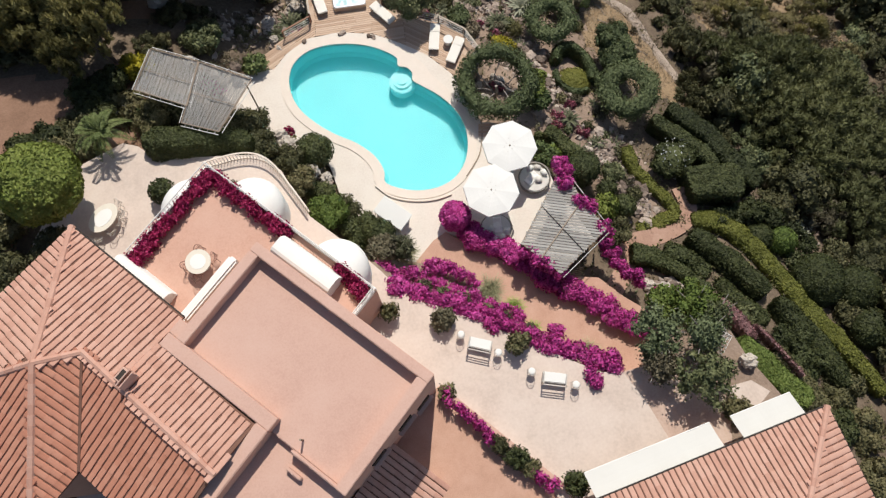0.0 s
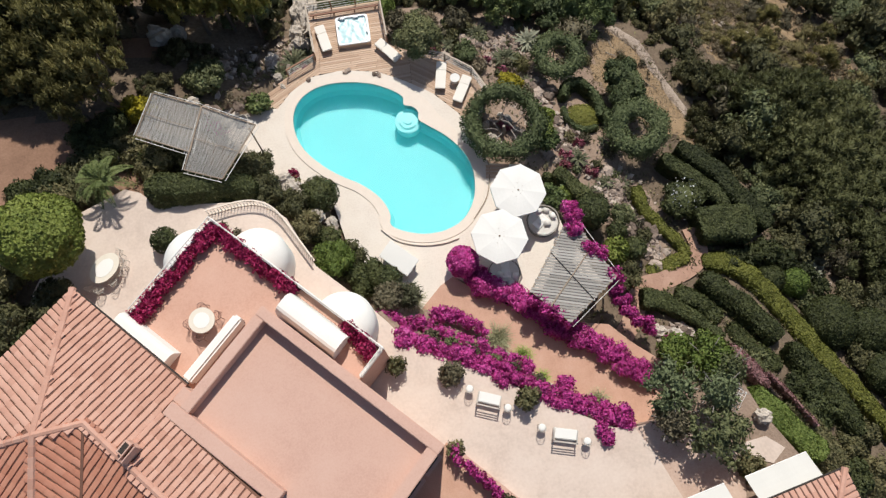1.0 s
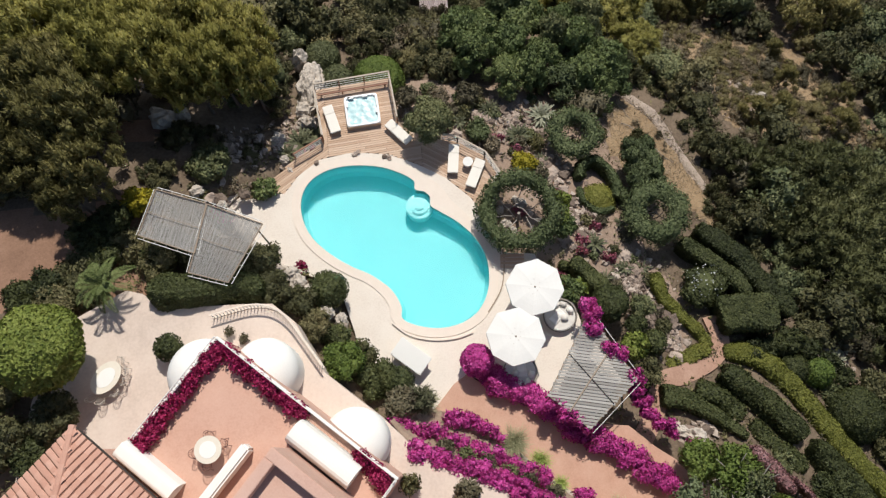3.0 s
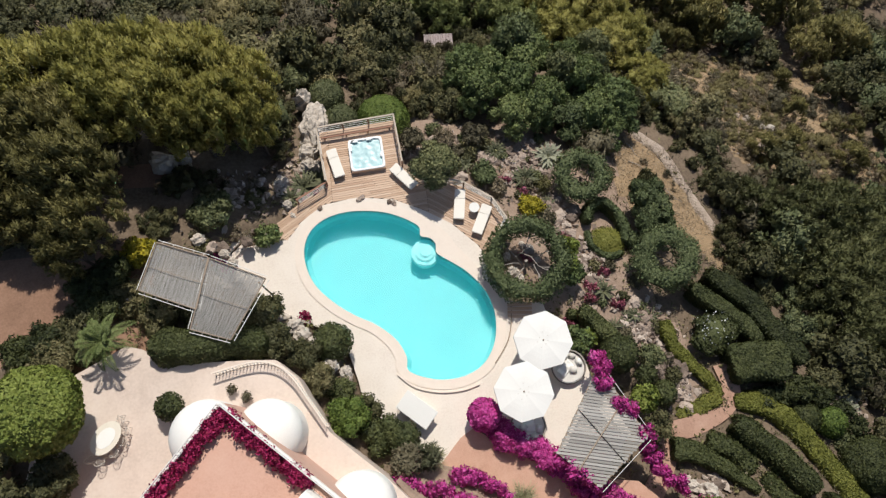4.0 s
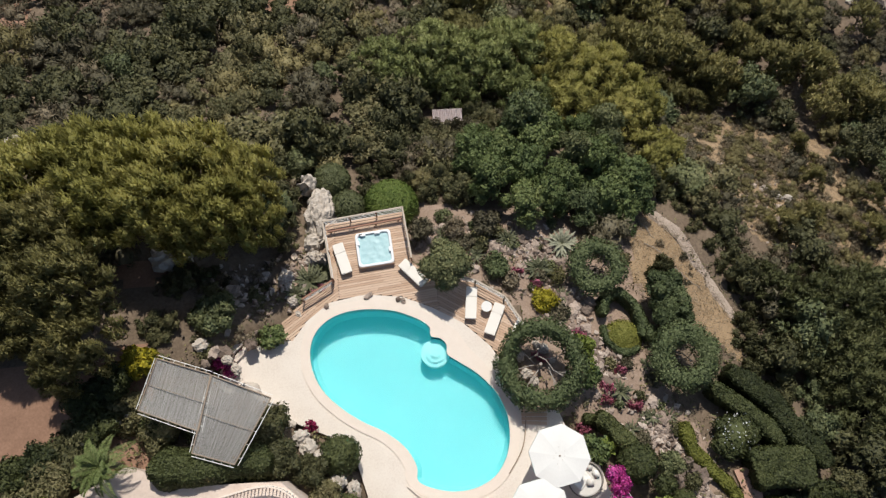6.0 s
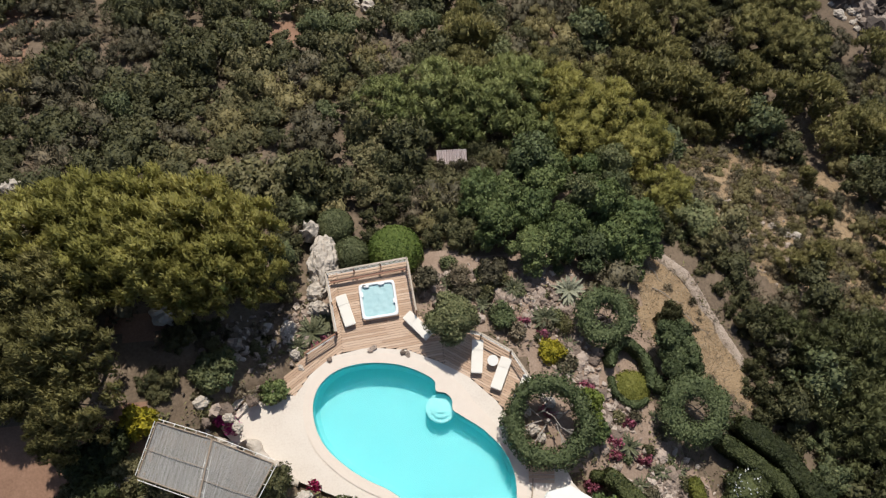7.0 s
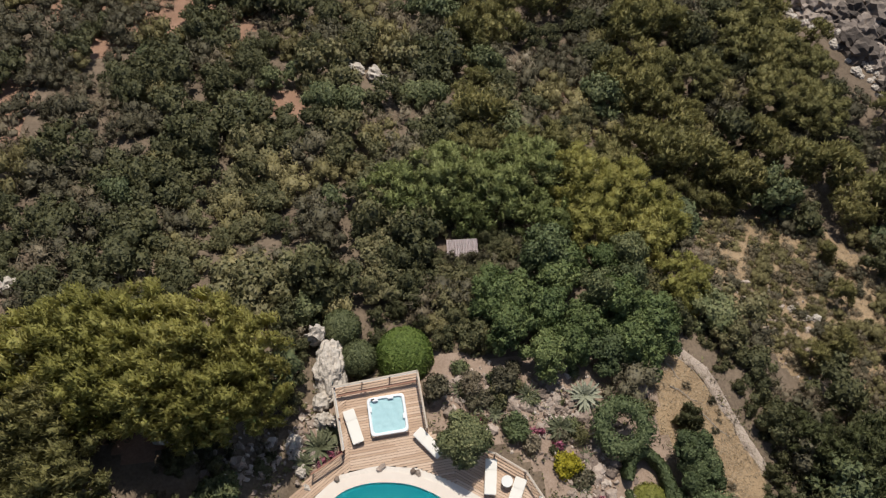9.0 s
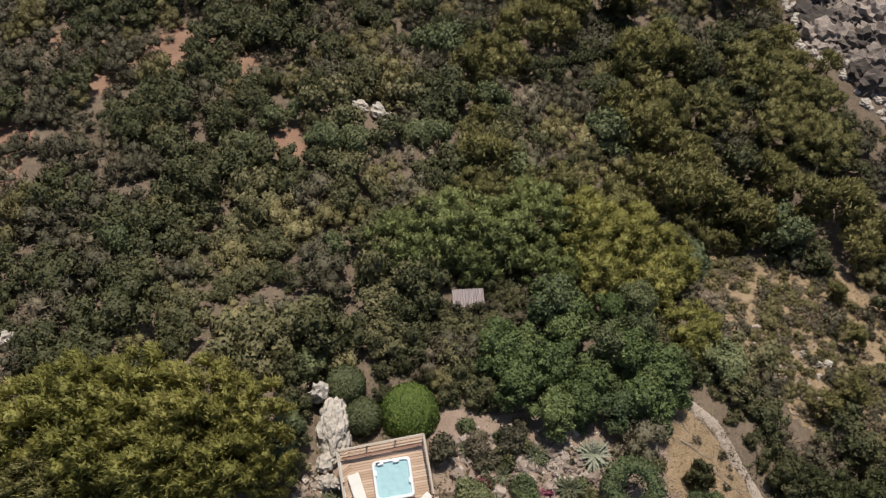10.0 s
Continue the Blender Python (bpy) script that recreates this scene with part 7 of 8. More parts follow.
bush("round green bush beside the covered counter", -2.5, 13.1, 2.4, 0.95, F_HEDGE, 35, 0.85, 0.15)
bush("green bush below the balustrade", -4.6, 14.9, 2.1, 0.95, F_SHRUB, 36, 0.8, 0.3)
bush("spiky green bush above the pavement", -1.3, 12.0, 2.6, 0.8, F_AGAVE, 37, 0.7, 0.3, 90, 0.3, leafshape=0.2, upright=True)
bush("grey-green bush above the pavement", -2.4, 11.9, 3.1, 0.9, F_GREY, 38, 0.7, 0.3, 100, 0.2)
bush("green shrub between the patio benches", 4.6, 5.2, 5.2, 0.62, F_SHRUB, 39, 0.75, 0.35, 100, 0.18, foot=PATIO_Z)
bush("dark shrub at the patio's edge", 0.7, 6.9, 5.2, 0.7, F_GREY, 40, 0.75, 0.35, 100, 0.18, foot=PATIO_Z)
bush("round shrub beside the awning", 6.6, -2.3, 5.3, 0.7, F_HEDGE, 41, 0.75, 0.3, 100, 0.16, foot=PATIO_Z)


def grass_tuft(label, x, y, z, radius, height, leaf, seed, blades=420):
    """A fountain of thin arching blades."""
    th = thing("grass_tuft", label, "ornamental grass", (x, y, z), group="ornamental grasses")
    rng = random.Random(seed)
    b = bmesh.new()
    for k in range(blades):
        a, f = rng.uniform(0, 6.283), rng.random() ** 0.7
        reach, h = radius * f, height * rng.uniform(0.55, 1.0) * (1.1 - 0.5 * f)
        side = Vector((-math.sin(a), math.cos(a), 0)) * 0.011
        o = Vector((rng.uniform(-0.22, 0.22), rng.uniform(-0.22, 0.22), -0.05)) * radius
        pts = [o + Vector((reach * u * math.cos(a), reach * u * math.sin(a), h * (1.55 * u - 0.75 * u * u))) for u in (0, 0.4, 0.75, 1)]
        prev = None
        for i, q in enumerate(pts):
            w = side * (1, 0.9, 0.65, 0.15)[i]
            pair = (b.verts.new(q - w), b.verts.new(q + w))
            if prev:
                b.faces.new((prev[0], prev[1], pair[1], pair[0]))
            prev = pair
    part("foliage", b, leaf, th)


grass_tuft("pale grey-green ornamental grass at the foot of the bank", 3.85, 9.1, 0.7, 1.05, 0.9, F_TUFT, 42, 620)
grass_tuft("fresh yellow-green ornamental grass at the foot of the bank", 5.15, 7.9, 0.6, 0.8, 0.8, F_LIME, 43)
grass_tuft("small dry ornamental grass by the stone kerb", 6.2, 6.55, 0.5, 0.6, 0.5, F_LIME, 44, 260)
grass_tuft("pale dry ornamental grass by the stone kerb", 9.2, 4.85, 0.4, 0.85, 0.8, F_TUFT, 45)
grass_tuft("grey-green spiky grass above the pavement", -0.9, 11.9, 0.6, 0.9, 1.2, F_TUFT, 46)
bush("shrub by the terrace corner", -2.2, 7.6, 5.4, 0.55, F_SHRUB, 45, 0.9, 0.35, 100, 0.15, foot=PATIO_Z)
bush("dark climbing shrub by the tower corner", 0.5, 3.0, 5.1, 0.5, F_SHRUB, 46, 0.8, 0.35, 100, 0.15, foot=PATIO_Z)
bush("dark shrub under the big round tree", -20.3, 12.9, 6.0, 1.4, F_SHRUB, 47, 0.6, 0.3, 80, 0.18, foot=PATIO_Z)
bush("green shrub below the orange tree", 14.0, 7.0, 2.2, 1.2, F_BALL, 48, 0.7, 0.3, 90, 0.18)
bush("low green shrub beside the pale slab", 15.7, 0.4, 5.0, 0.8, F_SHRUB, 149, 0.7, 0.3, 100, 0.16, foot=PATIO_Z)
bush("green shrub below the orange tree", 15.6, 6.4, 3.2, 1.3, F_BALL, 49, 0.7, 0.3, 90, 0.18)
bush("brown-green bush in the rockery", -0.2, 32.6, -0.7, 0.8, F_GREY, 50, 0.6, 0.3, 100, 0.15)
bush("brown-green bush in the rockery", 3.9, 32.6, -1.3, 0.8, F_GREY, 51, 0.6, 0.3, 100, 0.15)
bush("dark bush in the shade below the pines", -15.0, 22.6, 3.4, 1.2, F_SHRUB, 52, 0.6, 0.3, 80, 0.18)
bush("dark bush in the shade below the pines", -17.2, 22.4, 4.0, 1.3, F_SHRUB, 53, 0.6, 0.3, 80, 0.18)
bush("dark bush in the shade below the pines", -20.0, 21.0, 4.4, 1.3, F_SHRUB, 54, 0.6, 0.3, 80, 0.18)
# Shrubs below the pines; the pine shadow is put into their dark leaves.
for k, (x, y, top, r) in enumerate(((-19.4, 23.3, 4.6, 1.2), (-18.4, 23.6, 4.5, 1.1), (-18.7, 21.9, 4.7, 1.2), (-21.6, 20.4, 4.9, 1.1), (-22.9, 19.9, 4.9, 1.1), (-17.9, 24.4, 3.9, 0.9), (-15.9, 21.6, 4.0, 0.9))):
    bush("dense evergreen shrub with the pines' shade in its leaf colour", x, y, top, r, F_HEDGED, 240 + k, 0.8, 0.3, 110, 0.15)


bush("round green bush in the rockery", 4.4, 29.7, -0.9, 0.85, F_RING, 140, 0.8, 0.25, 120, 0.13)
bush("brown dry bush in the rockery", 5.15, 28.6, -1.1, 0.6, F_DRY, 141, 0.8, 0.3, 110, 0.14)
bush("brown-green bush in the rockery", 3.8, 32.1, -1.5, 0.7, F_GRASS, 142, 0.8, 0.3, 110, 0.14)
bush("grey twiggy cactus bush in the rockery", 1.9, 32.6, -1.3, 0.75, F_DRY, 143, 0.6, 0.35, 90, 0.22, leafshape=0.2, upright=True)
bush("grey grassy tuft in the rockery", 8.3, 28.8, -2.2, 0.6, F_GRASS, 144, 0.6, 0.35, 110, 0.3, leafshape=0.12, upright=True)
bush("bright green leafy bush by the parasol", 8.5, 17.7, 0.9, 0.8, F_CAROB, 145, 0.7, 0.35, 100, 0.2)
bush("bright green leafy bush in the rockery", 8.8, 22.0, 0.1, 0.75, F_CAROB, 146, 0.7, 0.35, 100, 0.2)
bush("pale magenta bush on the bank below the walk", 7.1, 5.9, 3.0, 0.5, F_BOUG, 147, 0.7, 0.3, 120, 0.13)
bush("dark bush in the shade of the pines", -14.7, 26.6, 1.6, 0.9, F_SHRUB, 148, 0.7, 0.3, 100, 0.15)


# ---- topiary rings ----
def ring_tree(label, cx, cy, z, R, r, leaf, seed, foot, tilt=(0, 0), gap=None, squash=0.75, bark=None, limbs=6, per=130):
    th = thing("ring_topiary", label, "topiary", (cx, cy, foot), group="ring topiaries")
    b = bmesh.new()
    n, m = 48, 14
    arc = (0, 2 * math.pi) if gap is None else gap
    rings = []
    for i in range(n + (gap is not None)):
        t = arc[0] + (arc[1] - arc[0]) * i / n
        end = 1.0 if gap is None else max(0.35, min(1.0, 4 * i / n + 0.35, 4 * (n - i) / n + 0.35))
        ring = []
        for k in range(m):
            a = 2 * math.pi * k / m
            q = Vector(((R + r * end * math.cos(a)) * math.cos(t), (R + r * end * math.cos(a)) * math.sin(t), squash * r * end * math.sin(a)))
            q *= 1 + 0.15 * noise.noise(q * 1.1 + Vector((seed, 0, 0))) + 0.09 * noise.noise(q * 3.1 + Vector((seed, 4, 0)))
            q.z += z - foot + tilt[0] * q.x + tilt[1] * q.y
            ring.append(b.verts.new(q))
        rings.append(ring)
    for i in range(n):
        p, q = rings[i], rings[(i + 1) % len(rings)]
        for k in range(m):
            b.faces.new((p[k], q[k], q[(k + 1) % m], p[(k + 1) % m]))
    if gap is not None:
        b.faces.new(rings[0])
        b.faces.new(rings[-1][::-1])
    bmesh.ops.recalc_face_normals(b, faces=b.faces)
    leaf_part("crown", leafy("ring_leaves", b, [leaf], per * 1.9, 0.13, 0.8, 0.9, False, 0.42, seed, -0.7, small=True), th)
    rng = random.Random(seed)
    part("trunk", tube([(0, 0, -0.4), (0.1, -0.05, 0.3 * (z - foot)), (0.05, 0.1, 0.55 * (z - foot))], 0.13, n=7, taper=0.8), bark or M_DEADWOOD, th)
    for k in range(limbs):
        a = arc[0] + (arc[1] - arc[0]) * (k + 0.5) / limbs + rng.uniform(-0.2, 0.2)
        p0 = Vector((0.05 + rng.uniform(-0.3, 0.3) * R, 0.1 + rng.uniform(-0.3, 0.3) * R, (z - foot) * rng.uniform(0.0, 0.5)))
        e = Vector((R * math.cos(a), R * math.sin(a), z - foot - 0.1))
        mid = p0.lerp(e, 0.5) + Vector((rng.uniform(-0.35, 0.35), rng.uniform(-0.35, 0.35), rng.uniform(0, 0.25)))
        t = tube([p0, p0.lerp(mid, 0.5) + Vector((rng.uniform(-0.15, 0.15), rng.uniform(-0.15, 0.15), 0.1)), mid, e], 0.042, None, n=6, taper=0.5)
        for j in range(5):
            f = mid.lerp(e, rng.uniform(0, 0.4))
            t = tube([f, f.lerp(e, 0.6) + Vector((rng.uniform(-0.4, 0.4), rng.uniform(-0.4, 0.4), 0.1)), e + Vector((rng.uniform(-0.6, 0.6), rng.uniform(-0.6, 0.6), 0))], 0.017, t, n=5, taper=0.4)
        part("limb", t, bark or M_DEADWOOD, th, "bleached twisting limb")
    return th


ring_tree("large clipped ring-shaped tree with bare twisted branches inside", 6.0, 22.85, 1.15, 2.1, 0.44, F_RING, 1, -0.6, squash=1.1, limbs=7)
ring_tree("smaller clipped ring-shaped tree in the rockery", 10.95, 29.05, -1.9, 1.3, 0.5, F_RING, 2, -3.5, limbs=5, bark=M_TWIG)
ring_tree("thick clipped ring-shaped tree over the shaded path", 15.3, 22.58, -1.35, 1.45, 0.62, F_RING, 3, -3.7, limbs=4)
CRESCENT = [(10.9, 25.9), (11.3, 26.9), (12.3, 27.35), (13.15, 26.6), (13.45, 25.4), (13.25, 24.3)]
hedge("crescent-shaped clipped hedge in the rockery", on_land(CRESCENT, -0.2), 0.68, 1.35, F_RING, 16, square=0.7)
hedge("thin low rim of the crescent hedge", on_land([(10.8, 25.2), (10.9, 24.1), (11.9, 23.3), (12.9, 23.6)], -0.2), 0.4, 0.75, F_RING, 19, square=0.7)
bush("small dark clipped ball beside the crescent", 13.85, 24.45, land1(13.85, 24.45) + 1.2, 0.58, F_RING, 60, 0.9, 0.06, 160, 0.1)
bush("low yellow-green cushion inside the crescent", 12.0, 24.3, land1(12.0, 24.2) + 0.6, 1.25, F_HEDGEY, 61, 0.55, 0.1, 160, 0.1)
bush("tall ragged evergreen shrub on the straw slope", 15.25, 27.3, -1.2, 1.3, F_RING, 62, 1.1, 0.28, 150, 0.13)
bush("tall ragged evergreen shrub on the straw slope", 15.3, 26.3, -1.3, 1.25, F_RING, 64, 1.1, 0.28, 130, 0.14)
bush("tall ragged evergreen shrub on the straw slope", 15.5, 25.3, -1.4, 1.3, F_RING, 63, 1.1, 0.28, 130, 0.14)


def deck_tree():
    th = thing("round_tree", "round-crowned evergreen tree beside the deck", "tree", (1.05, 29.3, -1.0))
    bm = lobed(16, 1.2, 0.5, 0.55, 0.8, 301, 2.6, 2)
    leaf_part("crown", leafy("tree_leaves", bm, [F_LUSH], 150, 0.15, 0.6, 0.9, False, 0.2, 7, -0.3), th)
    part("trunk", trunk(3.0, 0.12, 9, 4, 0.7), M_BARK, th)
    for k, (x, y, sp, leaf, top) in enumerate(((12.0, 4.9, 1.35, F_PATIO, 0.5), (13.9, 2.3, 1.5, F_LUSH, 0.7), (14.6, 6.2, 1.4, F_BALL, -0.9), (11.9, 3.2, 0.8, F_GREY, 0.1), (15.6, 5.6, 0.8, F_LUSH, -0.9), (14.3, 4.4, 0.75, F_PATIO, 0.9))):
        th = thing("orange_tree", "loose leafy tree with pale lichen-grey limbs at the patio's end", "tree", (x, y, PATIO_Z - 0.3), group="trees at the patio's end")
        bm = lobed(24, sp, 0.5, 0.28, 0.5, 302 + k, 1.2 + top, 1)
        leaf_part("crown", leafy("tree_leaves", bm, [leaf], 120, 0.17, 0.6, 0.9, False, 0.4, 8 + k, -0.5), th)
        part("trunk", trunk(1.9 + top, 0.1, 10 + k, 6, 1.3), M_DEADWOOD, th)


deck_tree()


# ---- bougainvillea ----
def bougainvillea(label, points, width, height, leaf, seed, clumps, per=150, size=0.13, name="bougainvillea"):
    """Uneven flowering clumps along a line."""
    th = thing(name, label, "flowering shrub", group="bougainvillea")
    rng = random.Random(seed)
    p = curve(points, step=10)
    bm = None
    clumps = int(clumps * 1.8)
    for k in range(clumps):
        q = p[int((k + rng.random()) / clumps * (len(p) - 1))]
        w = width * rng.uniform(0.18, 0.37)
        h = height * rng.uniform(0.22, 0.45)
        bm = lump((q[0] + rng.uniform(-0.34, 0.34) * width, q[1] + rng.uniform(-0.34, 0.34) * width, q[2] + height - h + rng.uniform(-0.25, 0.05) * height), (w, w * rng.uniform(0.8, 1.2), h), bm, 1, 0.3, 1.6, seed + k)
    leaf_part("blossom", leafy("bract_leaves", bm, [leaf, leaf], per, size, 0.75, 1.0, False, 0.16, seed, -0.6), th)
    s = None
    for q in (p[2], p[len(p) // 2], p[-3]):
        s = tube([(q[0], q[1], q[2] - 0.5), (q[0] + 0.05, q[1], q[2] + height * 0.5)], 0.035, s, n=5)
    part("stems", s, M_BARK, th)
    return th


bougainvillea("magenta bougainvillea hedge along the terracotta walk", [(2.9, 13.0, 0), (4.0, 12.2, 0), (5.9, 10.9, 0), (7.6, 9.5, 0)], 1.35, 1.05, F_BOUG, 1, 56, per=125)
bougainvillea("magenta bougainvillea hedge along the terracotta walk", [(7.2, 9.8, 0), (8.2, 9.0, 0), (9.6, 8.1, 0), (11.2, 6.8, 0), (12.3, 6.0, 0)], 1.35, 1.05, F_BOUG, 2, 62, per=125)
bush("round magenta bougainvillea ball on the pavement", 2.25, 13.9, 2.0, 0.92, F_BOUG, 70, 0.95, 0.12, 190, 0.14, "bougainvillea_ball", "bougainvillea", 0.0, 0.75)
bougainvillea("magenta bougainvillea in a band across the planted bank", [(-3.0, 11.0, 2.0), (-0.84, 10.06, 1.9), (1.5, 9.0, 1.7), (3.2, 8.15, 1.6), (5.2, 7.0, 1.5)], 0.98, 0.9, F_BOUG, 3, 62, per=125)
bougainvillea("short magenta bougainvillea clump on the lower bank", [(0.2, 10.9, 1.1), (1.55, 10.4, 1.1), (2.95, 9.6, 1.0)], 0.9, 0.85, F_BOUG, 14, 26, per=125)
bougainvillea("magenta bougainvillea along the patio's edge", [(-1.85, 9.3, 3.6), (-0.2, 8.5, 3.5), (1.7, 7.65, 3.5), (3.5, 6.7, 3.5)], 1.05, 0.9, F_BOUG, 4, 50, per=125)
bougainvillea("magenta bougainvillea along the patio's edge", [(3.4, 6.75, 3.6), (4.9, 5.8, 3.6), (7.05, 4.7, 3.5), (8.8, 4.1, 3.5), (9.8, 3.6, 3.6)], 1.15, 0.95, F_BOUG, 5, 62, per=125)
bougainvillea("small magenta bougainvillea at the foot of the bank", [(7.1, 5.75, 0.3), (7.7, 5.45, 0.3)], 0.8, 0.8, F_BOUG, 15, 7)
for k, (x, y, top, r, leaf) in enumerate(((-0.2, 9.25, 3.3, 0.5, F_GREY), (0.9, 8.7, 3.2, 0.5, F_LUSH), (2.0, 8.2, 3.1, 0.5, F_GREY), (3.1, 7.55, 3.0, 0.5, F_LUSH), (4.2, 7.0, 2.9, 0.45, F_GREY), (5.6, 6.2, 2.6, 0.45, F_GREY))):
    bush("low grey-green shrub between the bougainvillea rows", x, y, top, r, leaf, 260 + k, 0.7, 0.3, 110, 0.13)
bougainvillea("magenta bougainvillea drooping onto the patio", [(8.5, 3.3, 3.8), (8.55, 2.4, 3.9)], 0.8, 0.9, F_BOUG, 6, 7)
bougainvillea("magenta bougainvillea beside the slatted pergola", [(11.0, 12.2, 1.4), (11.3, 11.0, 0.6), (11.9, 9.7, 0.2), (13.0, 8.7, 0)], 0.95, 1.2, F_BOUG, 7, 26)
bougainvillea("magenta bougainvillea grown over the pergola's edge", [(5.9, 11.2, 1.3), (6.6, 10.6, 1.45), (7.3, 10.0, 1.45), (8.0, 9.3, 1.3)], 0.95, 1.0, F_BOUG, 13, 18)
bougainvillea("magenta bougainvillea climbing on the pergola's corner", [(9.2, 16.3, 1.3), (9.1, 15.7, 1.6), (8.95, 14.9, 1.7)], 1.15, 1.1, F_BOUG, 8, 10)
bougainvillea("magenta bougainvillea climbing on the pergola", [(9.95, 13.9, 1.85), (10.4, 13.3, 1.85)], 1.0, 0.8, F_BOUG, 9, 8)
bougainvillea("small magenta bougainvillea on the rocky bank", [(13.9, 7.9, 0.3), (14.5, 7.6, 0.4)], 0.6, 0.8, F_BOUG, 10, 5)
bougainvillea("small magenta bougainvillea beside the stone steps", [(-13.1, 25.2, 0.2), (-12.6, 24.8, 0.1), (-12.2, 24.4, 0.1)], 0.8, 0.9, F_BOUG, 11, 7)
bougainvillea("small crimson bush on the bank by the pool", [(-7.8, 20.9, 0.6), (-7.4, 20.7, 0.6)], 0.55, 0.8, F_RED, 12, 4)
for k, (x, y) in enumerate(((10.2, 21.4), (11.9, 20.1), (9.0, 24.9), (5.8, 29.4), (6.8, 28.4), (6.3, 23.5), (8.3, 19.0), (10.1, 20.6), (11.4, 22.4), (2.0, 30.4), (-7.4, 28.9), (-6.7, 29.3))):
    g = land1(x, y)
    bougainvillea("small pink flowering plant in the rockery", [(x - 0.25, y, g - 0.1), (x + 0.25, y - 0.2, g - 0.1)], 0.55, 0.6, F_DUSTY, 20 + k, 6, name="rockery_flower")
bougainvillea("magenta flowers on the low planter wall", [tuple(at(16.6, 2.0, 4.3)), tuple(at(18.6, 2.1, 4.3)), tuple(at(20.0, 2.2, 4.3))], 0.7, 1.0, F_BOUG, 30, 14)
for k, (a, r, leaf) in enumerate(((20.5, 0.5, F_SHRUB), (21.6, 0.6, F_HEDGE), (22.4, 0.5, F_SHRUB))):
    x, y, z = at(a, 2.25, 4.3)
    bush("dark green shrub on the low planter wall", x, y, 5.2, r, leaf, 290 + k, 0.8, 0.3, 110, 0.14, foot=PATIO_Z)
bougainvillea("magenta flowers on the low planter wall", [tuple(at(22.9, 2.3, 4.3)), tuple(at(24.0, 2.3, 4.3))], 0.7, 0.9, F_BOUG, 31, 6)
for lab, pts in (("crimson bougainvillea in a trough along the terrace parapet", [(0.42, 6.0), (0.42, 3.2), (0.45, 0.5)]), ("crimson bougainvillea in a trough along the terrace parapet", [(0.5, 0.42), (3.2, 0.44), (5.7, 0.42)]),
                 ("crimson bougainvillea in a trough beside the vault", [(9.0, 0.4), (9.9, 0.45), (10.8, 0.7)]), ):
    bougainvillea(lab, [tuple(at(a, b, TFZ - 0.1)) for a, b in pts], 0.8, 0.75, F_RED, 40 + len(pts[0]) + int(pts[0][0] * 10), 56 if pts[0][0] < 5 else 22, per=130, size=0.12)
hedge("pale pink flowering border between hedges", topped([(17.8, 7.2), (18.7, 6.1), (19.6, 4.6)], [0.0, 0.1, 0.1], 1.0), 1.0, 1.0, F_PINKFLOWER, 17, per=110, size=0.14, square=0.9)
hedge("narrow dusky pink flowering border", topped([(19.7, 5.3), (20.7, 3.9), (21.9, 2.0)], [0.2, 0.2, 0.2], 0.8), 0.32, 0.8, F_PINKFLOWER, 18, per=130, size=0.13, square=0.9)


# ---- agaves, palm ----
def rosette(label, x, y, z, n, length, width, leaf, seed, lift=0.6, name="agave", group="agaves in the rockery"):
    th = thing(name, label, "succulent", (x, y, z), group=group)
    rng = random.Random(seed)
    for k in range(n):
        a = 2.4 * k + rng.uniform(-0.2, 0.2)
        el = lift * (0.25 + 1.2 * k / n) + rng.uniform(-0.1, 0.1)
        L = length * rng.uniform(0.7, 1.1)
        b = bmesh.new()
        rows = []
        for i in range(6):
            u = i / 5
            d = L * u * math.cos(el * (1 - 0.35 * u))
            h = L * u * math.sin(el * (1 - 0.35 * u)) - 0.18 * L * u * u
            w = width * (math.sin(math.pi * (0.16 + 0.84 * u)) ** 0.8) * 0.5 + 0.004
            rows.append([b.verts.new((d, -w, h + 0.3 * w)), b.verts.new((d, 0, h)), b.verts.new((d, w, h + 0.3 * w))])
        for p, q in zip(rows, rows[1:]):
            for j in range(2):
                b.faces.new((p[j], q[j], q[j + 1], p[j + 1]))
        bmesh.ops.rotate(b, cent=(0, 0, 0), matrix=Matrix.Rotation(a, 3, "Z"), verts=b.verts)
        part("leaf", b, leaf, th)
    return th


for k, (x, y, n, s, lab) in enumerate(((9.2, 31.2, 34, 1.35, "large pale variegated agave"), (7.15, 29.4, 30, 1.15, "grey-green agave"), (5.4, 31.6, 44, 1.0, "spiky yucca rosette"), (4.6, 29.8, 30, 0.9, "spiky yucca rosette"), (2.2, 31.4, 20, 0.8, "grey agave"),
                                       (11.0, 20.9, 26, 1.0, "grey agave"), (-7.6, 29.8, 30, 1.3, "dark spiky agave"), (-6.7, 30.5, 24, 1.1, "dark spiky agave"), (-8.5, 29.0, 20, 0.9, "dark spiky agave"), (1.2, 32.4, 20, 0.7, "grey agave"), (3.2, 30.6, 18, 0.7, "brown-green agave"), (12.8, 19.2, 18, 0.7, "dark agave"), (26.6, 12.0, 24, 1.0, "pale agave"), (27.6, 12.8, 20, 0.8, "pale agave"))):
    rosette(lab + " among the rockery stones", x, y, land1(x, y) + 0.2, n, s, (0.08 if "yucca" in lab else 0.17) * s, F_AGAVEPALE if "pale" in lab else F_AGAVE, k, 0.85)


